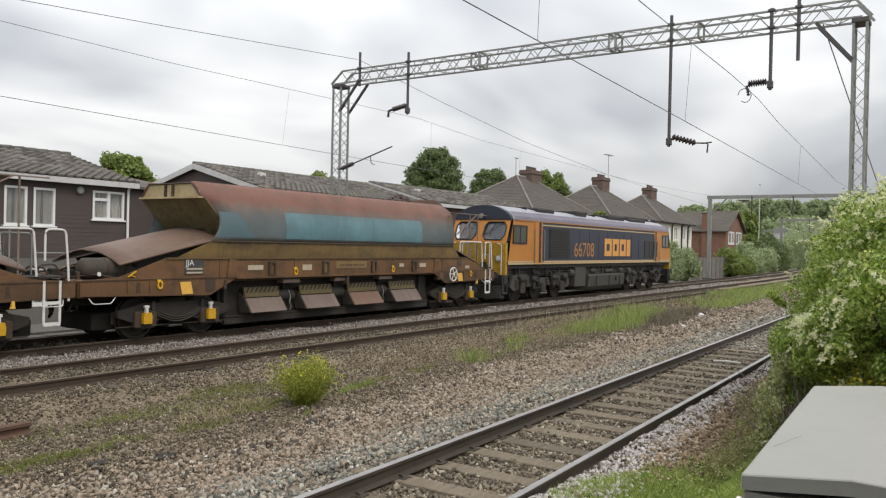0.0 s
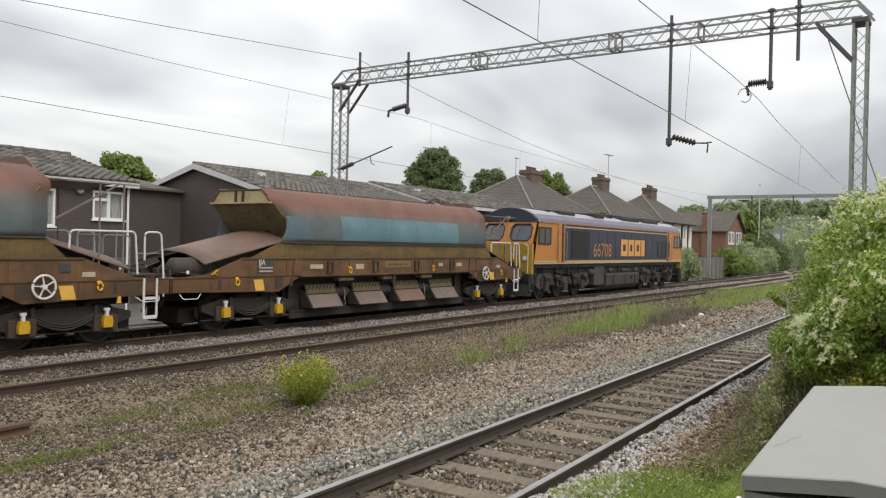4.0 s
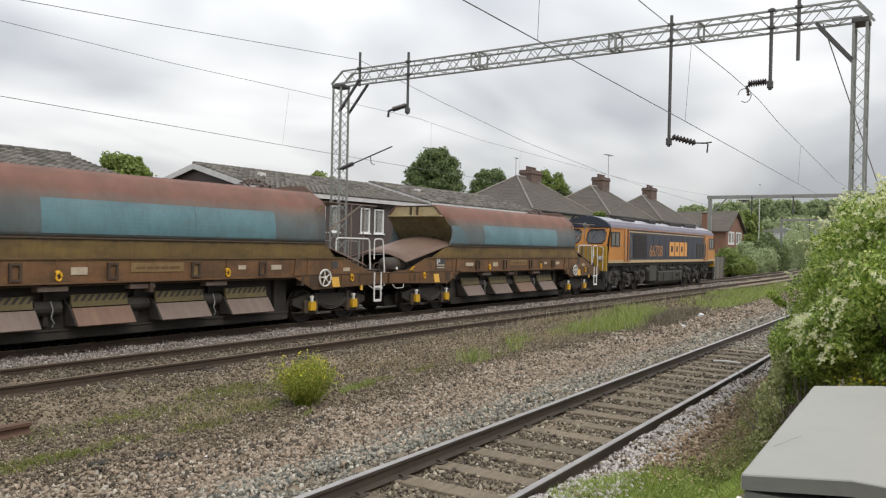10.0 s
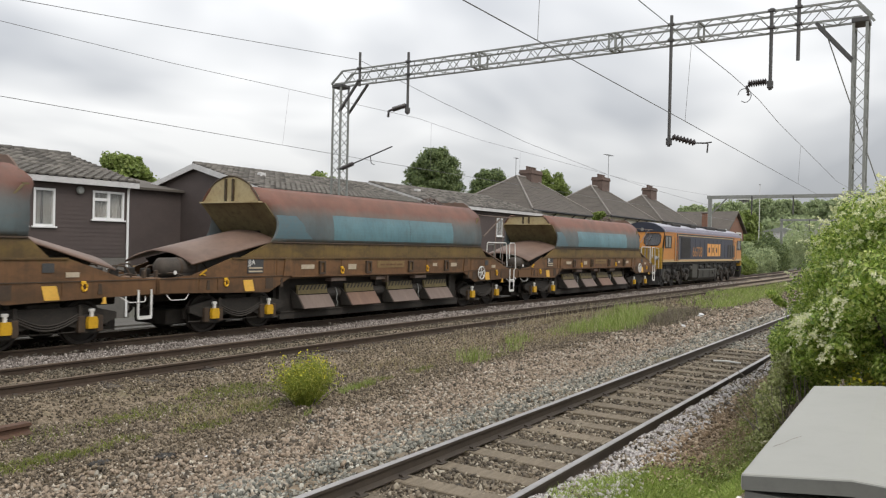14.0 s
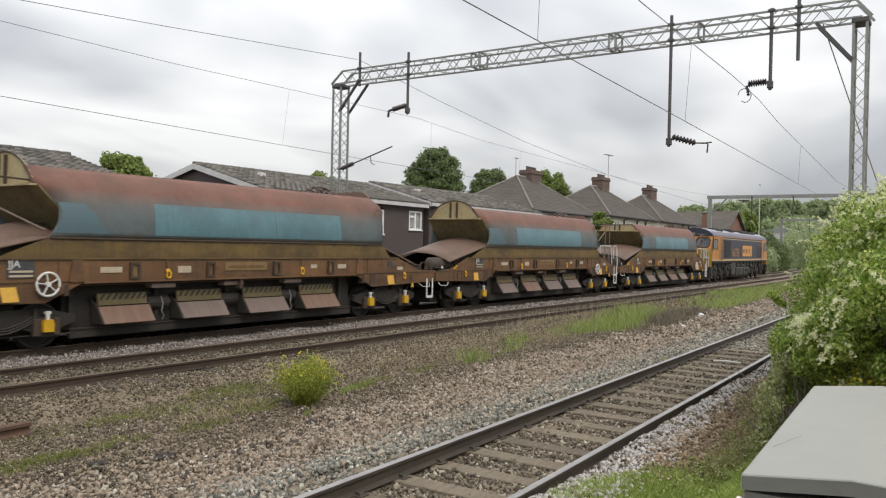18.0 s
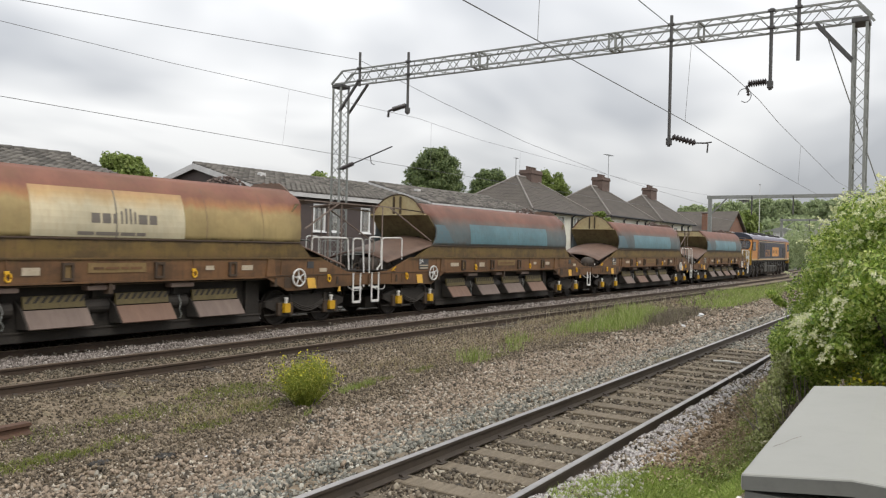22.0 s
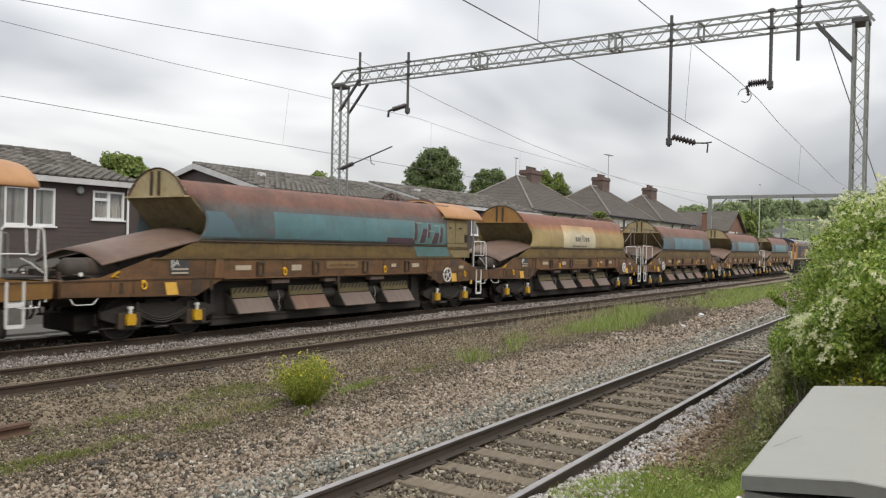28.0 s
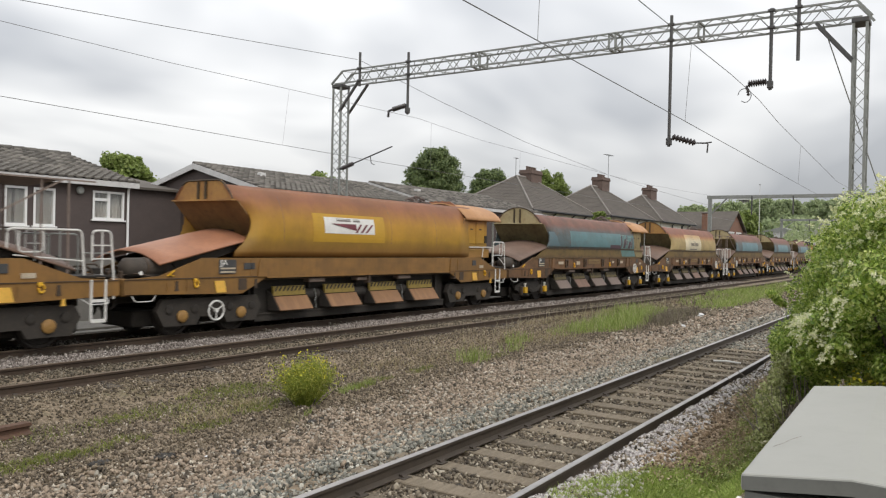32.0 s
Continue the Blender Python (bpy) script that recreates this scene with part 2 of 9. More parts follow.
M["pocket"] = surface("dark_brown_pocket_steel", (0.065, 0.043, 0.026), (0.045, 0.03, 0.02), (0.11, 0.06, 0.03), 0.7, 0, 5, 40, 0.6, 0.1)
M["teal_panel"] = height_bands("teal_banner_panel", [(0.0, TEAL), (2.2, (0.085, 0.175, 0.205)), (2.35, (0.105, 0.22, 0.255)), (2.8, (0.12, 0.235, 0.27)), (3.0, (0.125, 0.215, 0.24)), (3.3, (0.13, 0.19, 0.205))], streak=0.3, rough=0.5, grime=0.22, grime_tone=(0.10, 0.12, 0.115), rust=(0.14, 0.14, 0.12))
M["body_blue"] = height_bands("weathered_teal_grey_paint", [(0.0, BROWN), (2.0, OLIVE), (2.15, OLIVE), (2.3, (0.08, 0.13, 0.145)), (2.75, (0.095, 0.128, 0.135)), (3.02, (0.13, 0.12, 0.115)), (3.22, RUST), (3.9, (0.26, 0.13, 0.10))], grime=0.35, grime_tone=(0.055, 0.048, 0.04))
M["blue_panel"] = height_bands("faded_teal_banner_panel", [(0.0, (0.075, 0.16, 0.19)), (2.2, (0.068, 0.145, 0.165)), (2.35, (0.085, 0.19, 0.21)), (2.8, (0.095, 0.20, 0.215)), (3.3, (0.115, 0.18, 0.19))], streak=0.3, rough=0.5, grime=0.25, grime_tone=(0.085, 0.105, 0.10), rust=(0.125, 0.135, 0.115))
M["cream_panel"] = height_bands("cream_banner_panel", [(0.0, (0.5, 0.45, 0.33)), (2.2, (0.42, 0.38, 0.26)), (2.5, (0.60, 0.54, 0.38)), (2.85, (0.60, 0.53, 0.36)), (3.1, (0.5, 0.34, 0.16)), (3.4, (0.4, 0.2, 0.1))], streak=0.3, rough=0.5, dirt=(0.3, 0.16, 0.06))
M["yellow_panel"] = surface("clean_yellow_panel", (0.48, 0.275, 0.02), (0.43, 0.245, 0.02), (0.3, 0.17, 0.03), 0.5, 0, 2, 30, 0.3, 0.05)
M["ink"] = surface("dark_lettering", (0.13, 0.115, 0.10), (0.16, 0.14, 0.12), (0.26, 0.2, 0.13), 0.6, 0, 8, 40, 0.3, 0)
M["maroon"] = surface("maroon_lettering", (0.16, 0.03, 0.04), (0.13, 0.03, 0.04), (0.2, 0.1, 0.08), 0.6, 0, 8, 40, 0.3, 0)
M["graffiti"] = surface("dark_graffiti_paint", (0.05, 0.025, 0.035), (0.075, 0.035, 0.045), (0.05, 0.08, 0.07), 0.6, 0, 5, 40, 0.4, 0)
M["graffiti_teal"] = surface("teal_spray_paint", (0.085, 0.185, 0.195), (0.075, 0.15, 0.13), (0.12, 0.11, 0.085), 0.55, 0, 2.0, 40, 0.7, 0)
M["mark_orange"] = surface("pale_orange_lettering", (0.70, 0.34, 0.08), (0.64, 0.30, 0.07), (0.4, 0.2, 0.08), 0.5, 0, 3, 30, 0.3, 0)
M["plate"] = surface("grey_data_panel", (0.055, 0.058, 0.06), (0.04, 0.042, 0.045), (0.12, 0.09, 0.06), 0.6, 0, 5, 40, 0.4, 0)
M["steel_wheel"] = surface("worn_wheel_steel", (0.037, 0.030, 0.025), (0.026, 0.022, 0.019), (0.055, 0.041, 0.03), 0.65, 0.2, 4, 40, 0.4, 0.1)
M["rail_side"] = surface("rusty_rail_side", (0.062, 0.040, 0.026), (0.045, 0.030, 0.020), (0.03, 0.023, 0.017), 0.85, 0.0, 2, 50, 0.5, 0.3)
M["rail_dark"] = surface("dark_rail_side", (0.064, 0.049, 0.036), (0.044, 0.034, 0.026), (0.075, 0.05, 0.035), 0.75, 0.0, 2, 50, 0.4, 0.3)
M["rail_top"] = surface("polished_rail_head", (0.42, 0.40, 0.39), (0.34, 0.32, 0.31), (0.12, 0.09, 0.07), 0.35, 0.7, 2, 60, 0.3, 0.05)
M["rail_top_dull"] = surface("brown_rail_head", (0.135, 0.098, 0.066), (0.105, 0.075, 0.05), (0.05, 0.04, 0.03), 0.7, 0.0, 2, 60, 0.4, 0.1)
M["sleeper"] = surface("weathered_timber_sleeper", (0.225, 0.182, 0.128), (0.15, 0.12, 0.083), (0.055, 0.045, 0.034), 0.9, 0, 2.5, 30, 0.7, 0.5, 0.012, (0.8, 7, 7), vary=0.3)
M["sleeper_dark"] = surface("dark_timber_sleeper", (0.10, 0.082, 0.062), (0.07, 0.058, 0.045), (0.04, 0.032, 0.027), 0.9, 0, 2.5, 30, 0.6, 0.5, 0.012, (0.8, 7, 7), vary=0.2)
M["galv"] = surface("dull_galvanised_steel", (0.30, 0.31, 0.29), (0.24, 0.25, 0.235), (0.12, 0.10, 0.08), 0.55, 0.35, 3, 40, 0.45, 0.1)
M["galv_dark"] = surface("dark_weathered_steel", (0.10, 0.10, 0.10), (0.075, 0.075, 0.075), (0.12, 0.08, 0.06), 0.6, 0.3, 3, 40, 0.4, 0.1)
M["insul"] = surface("brown_glazed_insulator", (0.035, 0.03, 0.03), (0.05, 0.04, 0.04), (0.1, 0.09, 0.08), 0.35, 0, 6, 40, 0.3, 0.05)
M["wire"] = surface("dull_copper_wire", (0.16, 0.16, 0.165), (0.20, 0.20, 0.20), (0.11, 0.12, 0.11), 0.6, 0.3, 6, 40, 0.3, 0)
M["concrete"] = surface("grey_concrete", (0.135, 0.128, 0.114), (0.095, 0.09, 0.08), (0.06, 0.056, 0.047), 0.9, 0, 1.5, 40, 0.5, 0.3)
M["cabinet"] = surface("grey_painted_steel", (0.325, 0.321, 0.288), (0.30, 0.297, 0.267), (0.225, 0.22, 0.195), 0.45, 0, 1.2, 30, 0.25, 0.04)
M["upvc"] = surface("white_plastic_frame", (0.80, 0.80, 0.79), (0.76, 0.76, 0.75), (0.5, 0.5, 0.48), 0.4, 0, 3, 30, 0.15, 0)
M["fascia"] = surface("white_painted_fascia", (0.62, 0.61, 0.60), (0.52, 0.51, 0.50), (0.3, 0.29, 0.28), 0.6, 0, 2, 30, 0.4, 0.05)
M["cladding"] = surface("dark_brown_cladding", (0.088, 0.067, 0.061), (0.073, 0.056, 0.052), (0.105, 0.085, 0.078), 0.75, 0, 1.2, 40, 0.4, 0.1, stretch=(0.55, 0.55, 0.9))
M["rooftile"] = tile_surface(
    "grey_concrete_roof_tile", (0.15, 0.137, 0.122), (0.095, 0.087, 0.079), (0.20, 0.19, 0.145), 0.9, 0, 1.6, 40, 0.5, 0.3, vary=0.18)
M["slate"] = surface("brown_grey_roof_slate", (0.11, 0.094, 0.08), (0.083, 0.071, 0.061), (0.14, 0.125, 0.095), 0.9, 0, 0.8, 30, 0.5, 0.2)
M["curtain"] = surface("grey_net_curtain", (0.40, 0.395, 0.37), (0.24, 0.235, 0.22), (0.14, 0.135, 0.125), 0.9, 0, 1.2, 10, 0.5, 0, stretch=(9, 9, 0.5))
M["pane"] = glass("window_glass", (0.78, 0.78, 0.76))
# near-black: the dimness behind the windows is put into the colour
M["room"] = surface("room_shade_backing", (0.06, 0.06, 0.06), (0.05, 0.05, 0.05), (0.04, 0.04, 0.04), 0.9, 0, 2, 20, 0.3, 0)
M["render_white"] = surface("cream_rendered_wall", (0.80, 0.775, 0.67), (0.73, 0.70, 0.60), (0.45, 0.42, 0.35), 0.85, 0, 0.8, 30, 0.3, 0.15)
M["chimney"] = surface("sooty_chimney_brick", (0.155, 0.105, 0.085), (0.115, 0.083, 0.07), (0.065, 0.055, 0.048), 0.9, 0, 3, 30, 0.5, 0.3)
M["brick_red"] = surface("red_brick", (0.235, 0.125, 0.085), (0.19, 0.10, 0.07), (0.15, 0.085, 0.06), 0.9, 0, 2, 30, 0.5, 0.2)
M["grey_render"] = surface("grey_rendered_lower_wall", (0.165, 0.155, 0.14), (0.14, 0.132, 0.12), (0.09, 0.085, 0.075), 0.9, 0, 1.0, 30, 0.4, 0.15)
M["hip_tile"] = surface("pale_mortared_hip_tile", (0.27, 0.245, 0.22), (0.22, 0.20, 0.18), (0.13, 0.12, 0.10), 0.9, 0, 1.5, 30, 0.5, 0.2)
M["fence"] = surface("grey_weathered_fence", (0.20, 0.185, 0.165), (0.15, 0.14, 0.125), (0.09, 0.085, 0.07), 0.9, 0, 2, 30, 0.5, 0.2, vary=0.15)
M["bark"] = surface("brown_bark", (0.09, 0.07, 0.05), (0.06, 0.048, 0.035), (0.12, 0.11, 0.08), 0.95, 0, 3, 20, 0.5, 0.6)
M["loco_orange"] = surface("orange_locomotive_paint", (0.50, 0.20, 0.026), (0.44, 0.175, 0.026), (0.26, 0.12, 0.04), 0.4, 0, 1.0, 30, 0.4, 0.03)
M["loco_yellow"] = surface("yellow_locomotive_end_paint", (0.50, 0.30, 0.022), (0.40, 0.235, 0.022), (0.10, 0.065, 0.025), 0.5, 0, 1.8, 30, 0.85, 0.03)
M["loco_blue"] = surface("dark_blue_locomotive_paint", (0.028, 0.034, 0.056), (0.021, 0.026, 0.043), (0.05, 0.046, 0.043), 0.5, 0, 1.0, 30, 0.4, 0.03)
# a dirty roof; the sky's pale blue reflection is put into its base colour
M["loco_roof"] = surface("dirty_roof_sky_sheen", (0.36, 0.36, 0.41), (0.28, 0.28, 0.325), (0.15, 0.14, 0.14), 0.36, 0, 0.8, 30, 0.5, 0.05)
M["loco_cant"] = surface("purple_grey_cant_panel", (0.17, 0.155, 0.20), (0.135, 0.122, 0.16), (0.20, 0.16, 0.14), 0.5, 0, 1.2, 30, 0.5, 0.04)
M["loco_black"] = surface("black_grille", (0.012, 0.012, 0.014), (0.018, 0.018, 0.02), (0.04, 0.035, 0.03), 0.5, 0, 3, 30, 0.3, 0.05)
M["loco_under"] = surface("sooty_bogie_steel", (0.028, 0.026, 0.024), (0.019, 0.018, 0.017), (0.065, 0.057, 0.046), 0.75, 0, 2.4, 30, 0.6, 0.2)
M["housing"] = surface("stained_ochre_housing", (0.27, 0.215, 0.105), (0.21, 0.16, 0.075), (0.09, 0.06, 0.035), 0.75, 0, 1.3, 25, 0.6, 0.15)
M["tank_dust"] = surface("grimy_brown_tank_steel", (0.075, 0.060, 0.047), (0.05, 0.041, 0.033), (0.028, 0.023, 0.019), 0.8, 0, 2.0, 30, 0.6, 0.2)
M["loco_tank"] = surface("dusty_olive_tank_steel", (0.060, 0.057, 0.048), (0.045, 0.043, 0.036), (0.085, 0.075, 0.058), 0.75, 0, 1.2, 30, 0.5, 0.15)
M["cab_tint"] = surface("tinted_cab_side_glass", (0.075, 0.072, 0.05), (0.055, 0.055, 0.042), (0.03, 0.03, 0.026), 0.12, 0, 1.5, 20, 0.3, 0)
M["signal_red"] = surface("dull_red_paint", (0.30, 0.03, 0.02), (0.24, 0.03, 0.02), (0.1, 0.03, 0.02), 0.5, 0, 4, 30, 0.3, 0)
M["old_blue"] = surface("faded_blue_paint_remnant", (0.078, 0.142, 0.168), (0.092, 0.142, 0.158), (0.12, 0.115, 0.105), 0.6, 0, 1.6, 30, 0.6, 0.05)
M["loco_gold"] = surface("pale_gold_stripe", (0.52, 0.40, 0.22), (0.48, 0.36, 0.2), (0.3, 0.22, 0.12), 0.5, 0, 3, 30, 0.3, 0)
M["cab_glass"] = glass("cab_window_glass", (0.62, 0.66, 0.72), 0.03)
M["cab_inside"] = surface("pale_grey_cab_lining", (0.36, 0.38, 0.42), (0.28, 0.30, 0.33), (0.1, 0.1, 0.11), 0.8, 0, 2.5, 20, 0.6, 0)
M["ballast_load"] = islands("loaded_ballast_stone", [(0.0, (0.10, 0.075, 0.065)), (1.0, (0.20, 0.15, 0.13))])
M["ballast"] = islands("tan_granite_ballast", [(0.0, (0.055, 0.045, 0.034)), (0.25, (0.17, 0.134, 0.098)), (0.55, (0.335, 0.262, 0.192)), (0.8, (0.40, 0.315, 0.235)), (0.92, (0.36, 0.33, 0.275)), (1.0, (0.60, 0.53, 0.43))])
M["ballast_grey"] = islands("grey_granite_ballast", [(0.0, (0.055, 0.054, 0.045)), (0.28, (0.17, 0.168, 0.142)), (0.65, (0.32, 0.31, 0.262)), (0.85, (0.37, 0.31, 0.235)), (1.0, (0.58, 0.555, 0.48))])
M["ballast_dirty"] = islands("oily_brown_ballast", [(0.0, (0.04, 0.032, 0.023)), (0.4, (0.13, 0.104, 0.074)), (0.8, (0.26, 0.215, 0.155)), (1.0, (0.46, 0.405, 0.315))])
M["ballast_white"] = islands("pale_fresh_ballast", [(0.0, (0.27, 0.245, 0.235)), (0.35, (0.45, 0.415, 0.395)), (1.0, (0.63, 0.595, 0.57))])
M["ballast_far"] = islands("greyish_ballast", [(0.0, (0.10, 0.083, 0.072)), (0.5, (0.255, 0.217, 0.19)), (1.0, (0.46, 0.41, 0.37))])
M["cinder"] = islands("brown_cinder_stones", [(0.0, (0.055, 0.043, 0.03)), (0.5, (0.155, 0.121, 0.082)), (0.84, (0.25, 0.2, 0.138)), (0.96, (0.36, 0.30, 0.22)), (1.0, (0.52, 0.46, 0.38))])
M["grass"] = islands("green_grass_blades", [(0.0, (0.172, 0.241, 0.046)), (0.45, (0.265, 0.356, 0.0747)), (0.75, (0.356, 0.425, 0.127)), (1.0, (0.483, 0.471, 0.253))], 0.6, 20, 0.35)
M["straw"] = islands("dry_straw_grass", [(0.0, (0.30, 0.235, 0.13)), (0.6, (0.46, 0.37, 0.23)), (1.0, (0.30, 0.30, 0.12))], 0.8, 20, 0.2)
M["moss"] = islands("low_green_weeds", [(0.0, (0.12, 0.15, 0.03)), (0.6, (0.20, 0.235, 0.05)), (1.0, (0.30, 0.30, 0.085))], 0.8, 20, 0.25)
M["ragwort"] = islands("yellow_green_shoots", [(0.0, (0.17, 0.22, 0.035)), (0.6, (0.38, 0.43, 0.07)), (1.0, (0.66, 0.64, 0.14))], 0.6, 20, 0.45)
M["bloom"] = islands("yellow_petals", [(0.0, (0.72, 0.62, 0.02)), (1.0, (0.80, 0.72, 0.05))], 0.6, 20, 0.2)
M["leaf_bush"] = islands("fresh_bush_leaves", [(0.0, (0.09, 0.16, 0.022)), (0.4, (0.25, 0.37, 0.055)), (0.75, (0.44, 0.54, 0.115)), (1.0, (0.68, 0.72, 0.28))], 0.45, 30, 0.38)
M["leaf_flower"] = islands("cream_white_blossom", [(0.0, (0.66, 0.71, 0.36)), (0.4, (0.83, 0.84, 0.54)), (1.0, (0.93, 0.92, 0.73))], 0.7, 30, 0.45)
M["leaf_dark"] = islands("dark_tree_leaves", [(0.0, (0.09, 0.13, 0.05)), (0.5, (0.155, 0.21, 0.078)), (1.0, (0.25, 0.305, 0.12))], 0.6, 10, 0.35)
M["leaf_mid"] = islands("mid_green_leaves", [(0.0, (0.14, 0.19, 0.045)), (0.5, (0.23, 0.30, 0.07)), (1.0, (0.33, 0.39, 0.12))], 0.6, 10, 0.4)
# haze over the distant trees is put into this paler, greyer green
M["leaf_hazed"] = islands("haze_paled_leaves", [(0.0, (0.24, 0.30, 0.155)), (0.5, (0.35, 0.42, 0.22)), (1.0, (0.48, 0.54, 0.30))], 0.7, 10, 0.45)
M["litter"] = surface("white_plastic_litter", (0.75, 0.75, 0.75), (0.65, 0.66, 0.68), (0.4, 0.4, 0.4), 0.5, 0, 6, 30, 0.3, 0)
M["red_litter"] = surface("red_litter", (0.45, 0.04, 0.06), (0.35, 0.03, 0.05), (0.2, 0.05, 0.05), 0.6, 0, 6, 30, 0.3, 0)

# ---- geometry helpers ----
def link(name, me, material, parent=None, label=""):
    if material and not me.materials:
        me.materials.append(material)
    ob = new(name, me)
    if parent:
        ob.parent = parent
    if label:
        ob["label"] = label
    return ob


def mesh_of(bm, smooth=False, name="piece"):
    me = bpy.data.meshes.new(name)
    bmesh.ops.recalc_face_normals(bm, faces=bm.faces)
    bm.to_mesh(me)
    bm.free()
    if smooth:
        me.polygons.foreach_set("use_smooth", [True] * len(me.polygons))
    return me


def part(name, bm, material, parent, label="", smooth=False):
    """One bmesh as one mesh object under a thing or a part."""
    return link(name, mesh_of(bm, smooth, name), material, parent, label)


def thing(name, x, y, z, label, category, group="", kind=""):
    ob = new(name)
    ob.empty_display_size = 0.2
    ob.matrix_basis = pose(x, y, z)
    return tagged(ob, label, category, group, kind)


def box(bm, x0, x1, y0, y1, z0, z1, bevel=0.0):
    if bevel <= 0:
        v = [bm.verts.new((x, y, z)) for x in (x0, x1) for y in (y0, y1) for z in (z0, z1)]
        for f in ((0, 1, 3, 2), (4, 6, 7, 5), (0, 4, 5, 1), (2, 3, 7, 6), (0, 2, 6, 4), (1, 5, 7, 3)):
            bm.faces.new([v[i] for i in f])
        return bm
    b = min(bevel, (x1 - x0) / 2.1, (y1 - y0) / 2.1, (z1 - z0) / 2.1)
    # chamfered box: an octagonal outline in xy, with a chamfer at top and bottom
    rings = []
    for z, ins in ((z0, b), (z0 + b, 0), (z1 - b, 0), (z1, b)):
        X0, X1, Y0, Y1 = x0 + ins, x1 - ins, y0 + ins, y1 - ins
        pts = [(X0 + b, Y0), (X1 - b, Y0), (X1, Y0 + b), (X1, Y1 - b), (X1 - b, Y1), (X0 + b, Y1), (X0, Y1 - b), (X0, Y0 + b)]
        rings.append([bm.verts.new((px, py, z)) for px, py in pts])
    loft(bm, rings, True)
    return bm


def loft(bm, rings, caps=False, closed=True):
    n = len(rings[0])
    for a, b in zip(rings, rings[1:]):
        for i in range(n if closed else n - 1):
            j = (i + 1) % n
            bm.faces.new((a[i], a[j], b[j], b[i]))
    if caps:
        bm.faces.new(rings[0][::-1])
        bm.faces.new(rings[-1])


def prism(bm, poly, axis, a, b):
    """A polygon pushed along an axis. poly is in the two other axes, in xyz order."""
    def at(p, s):
        return (s, p[0], p[1]) if axis == "x" else (p[0], s, p[1]) if axis == "y" else (p[0], p[1], s)
    loft(bm, [[bm.verts.new(at(p, s)) for p in poly] for s in (a, b)], True)
    return bm


def tube(bm, pts, r, n=8, caps=True):
    """A round bar along points."""
    pts = [Vector(p) for p in pts]
    rings = []
    for i, p in enumerate(pts):
        d = (pts[min(i + 1, len(pts) - 1)] - pts[max(i - 1, 0)]).normalized()
        u = d.cross(Vector((0, 0, 1)) if abs(d.z) < 0.95 else Vector((1, 0, 0))).normalized()
        w = d.cross(u)
        rr = r[i] if isinstance(r, (list, tuple)) else r
        rings.append([bm.verts.new(p + (u * math.cos(2 * math.pi * k / n) + w * math.sin(2 * math.pi * k / n)) * rr) for k in range(n)])
    loft(bm, rings, caps)
    return bm


def bar(bm, p, q, w, h=None):
    """A square bar from p to q."""
    p, q = Vector(p), Vector(q)
    d = (q - p).normalized()
    u = d.cross(Vector((0, 0, 1)) if abs(d.z) < 0.95 else Vector((1, 0, 0))).normalized()
    v = d.cross(u)
    h = h or w
    c = [(u * a * w + v * b * h) * 0.5 for a, b in ((-1, -1), (1, -1), (1, 1), (-1, 1))]
    loft(bm, [[bm.verts.new(e + k) for k in c] for e in (p, q)], True)
    return bm


def spin(bm, prof, axis, cx, cy, cz, n=24):
    """A turned shape: prof is (along, radius) pairs; the axis is x, y or z through a centre."""
    rings = []
    for s, r in prof:
        ring = []
        for k in range(n):
            a = 2 * math.pi * k / n
            c, d = math.cos(a) * r, math.sin(a) * r
            ring.append(bm.verts.new((cx + s, cy + c, cz + d) if axis == "x" else (cx + c, cy + s, cz + d) if axis == "y" else (cx + c, cy + d, cz + s)))
        rings.append(ring)
    loft(bm, rings, True)
    return bm


def bow(points, r=0.06, n=5):
    """Rounds the inner corners of a bent bar."""
    P = [Vector(p) for p in points]
    out = [P[0]]
    for a, b, c in zip(P, P[1:], P[2:]):
        u, v = (a - b).normalized(), (c - b).normalized()
        k = min(r, (a - b).length / 2.2, (c - b).length / 2.2)
        for i in range(n):
            t = i / (n - 1)
            p0, p2 = b + u * k, b + v * k
            out.append(p0 * (1 - t) ** 2 + b * 2 * t * (1 - t) + p2 * t * t)
    out.append(P[-1])
    return out


def BM():
    return bmesh.new()


def mesh_arrays(name, verts, faces, smooth=False):
    """A large mesh from numpy arrays; all faces have the same number of corners."""
    me = bpy.data.meshes.new(name)
    nf, k = faces.shape
    me.vertices.add(len(verts))
    me.vertices.foreach_set("co", np.ascontiguousarray(verts, dtype=np.float32).ravel())
    me.loops.add(nf * k)
    me.loops.foreach_set("vertex_index", np.ascontiguousarray(faces, dtype=np.int32).ravel())
    me.polygons.add(nf)
    me.polygons.foreach_set("loop_start", np.arange(0, nf * k, k, dtype=np.int32))
    me.polygons.foreach_set("loop_total", np.full(nf, k, dtype=np.int32))
    if smooth:
        me.polygons.foreach_set("use_smooth", np.ones(nf, dtype=bool))
    me.update(calc_edges=True)
    return me


def cube_rock():
    v = np.array([(x, y, z) for x in (-1, 1) for y in (-1, 1) for z in (-1, 1)], float) * 0.72
    f = np.array([(0, 1, 3, 2), (4, 6, 7, 5), (0, 4, 5, 1), (2, 3, 7, 6), (0, 2, 6, 4), (1, 5, 7, 3)])
    return v, f


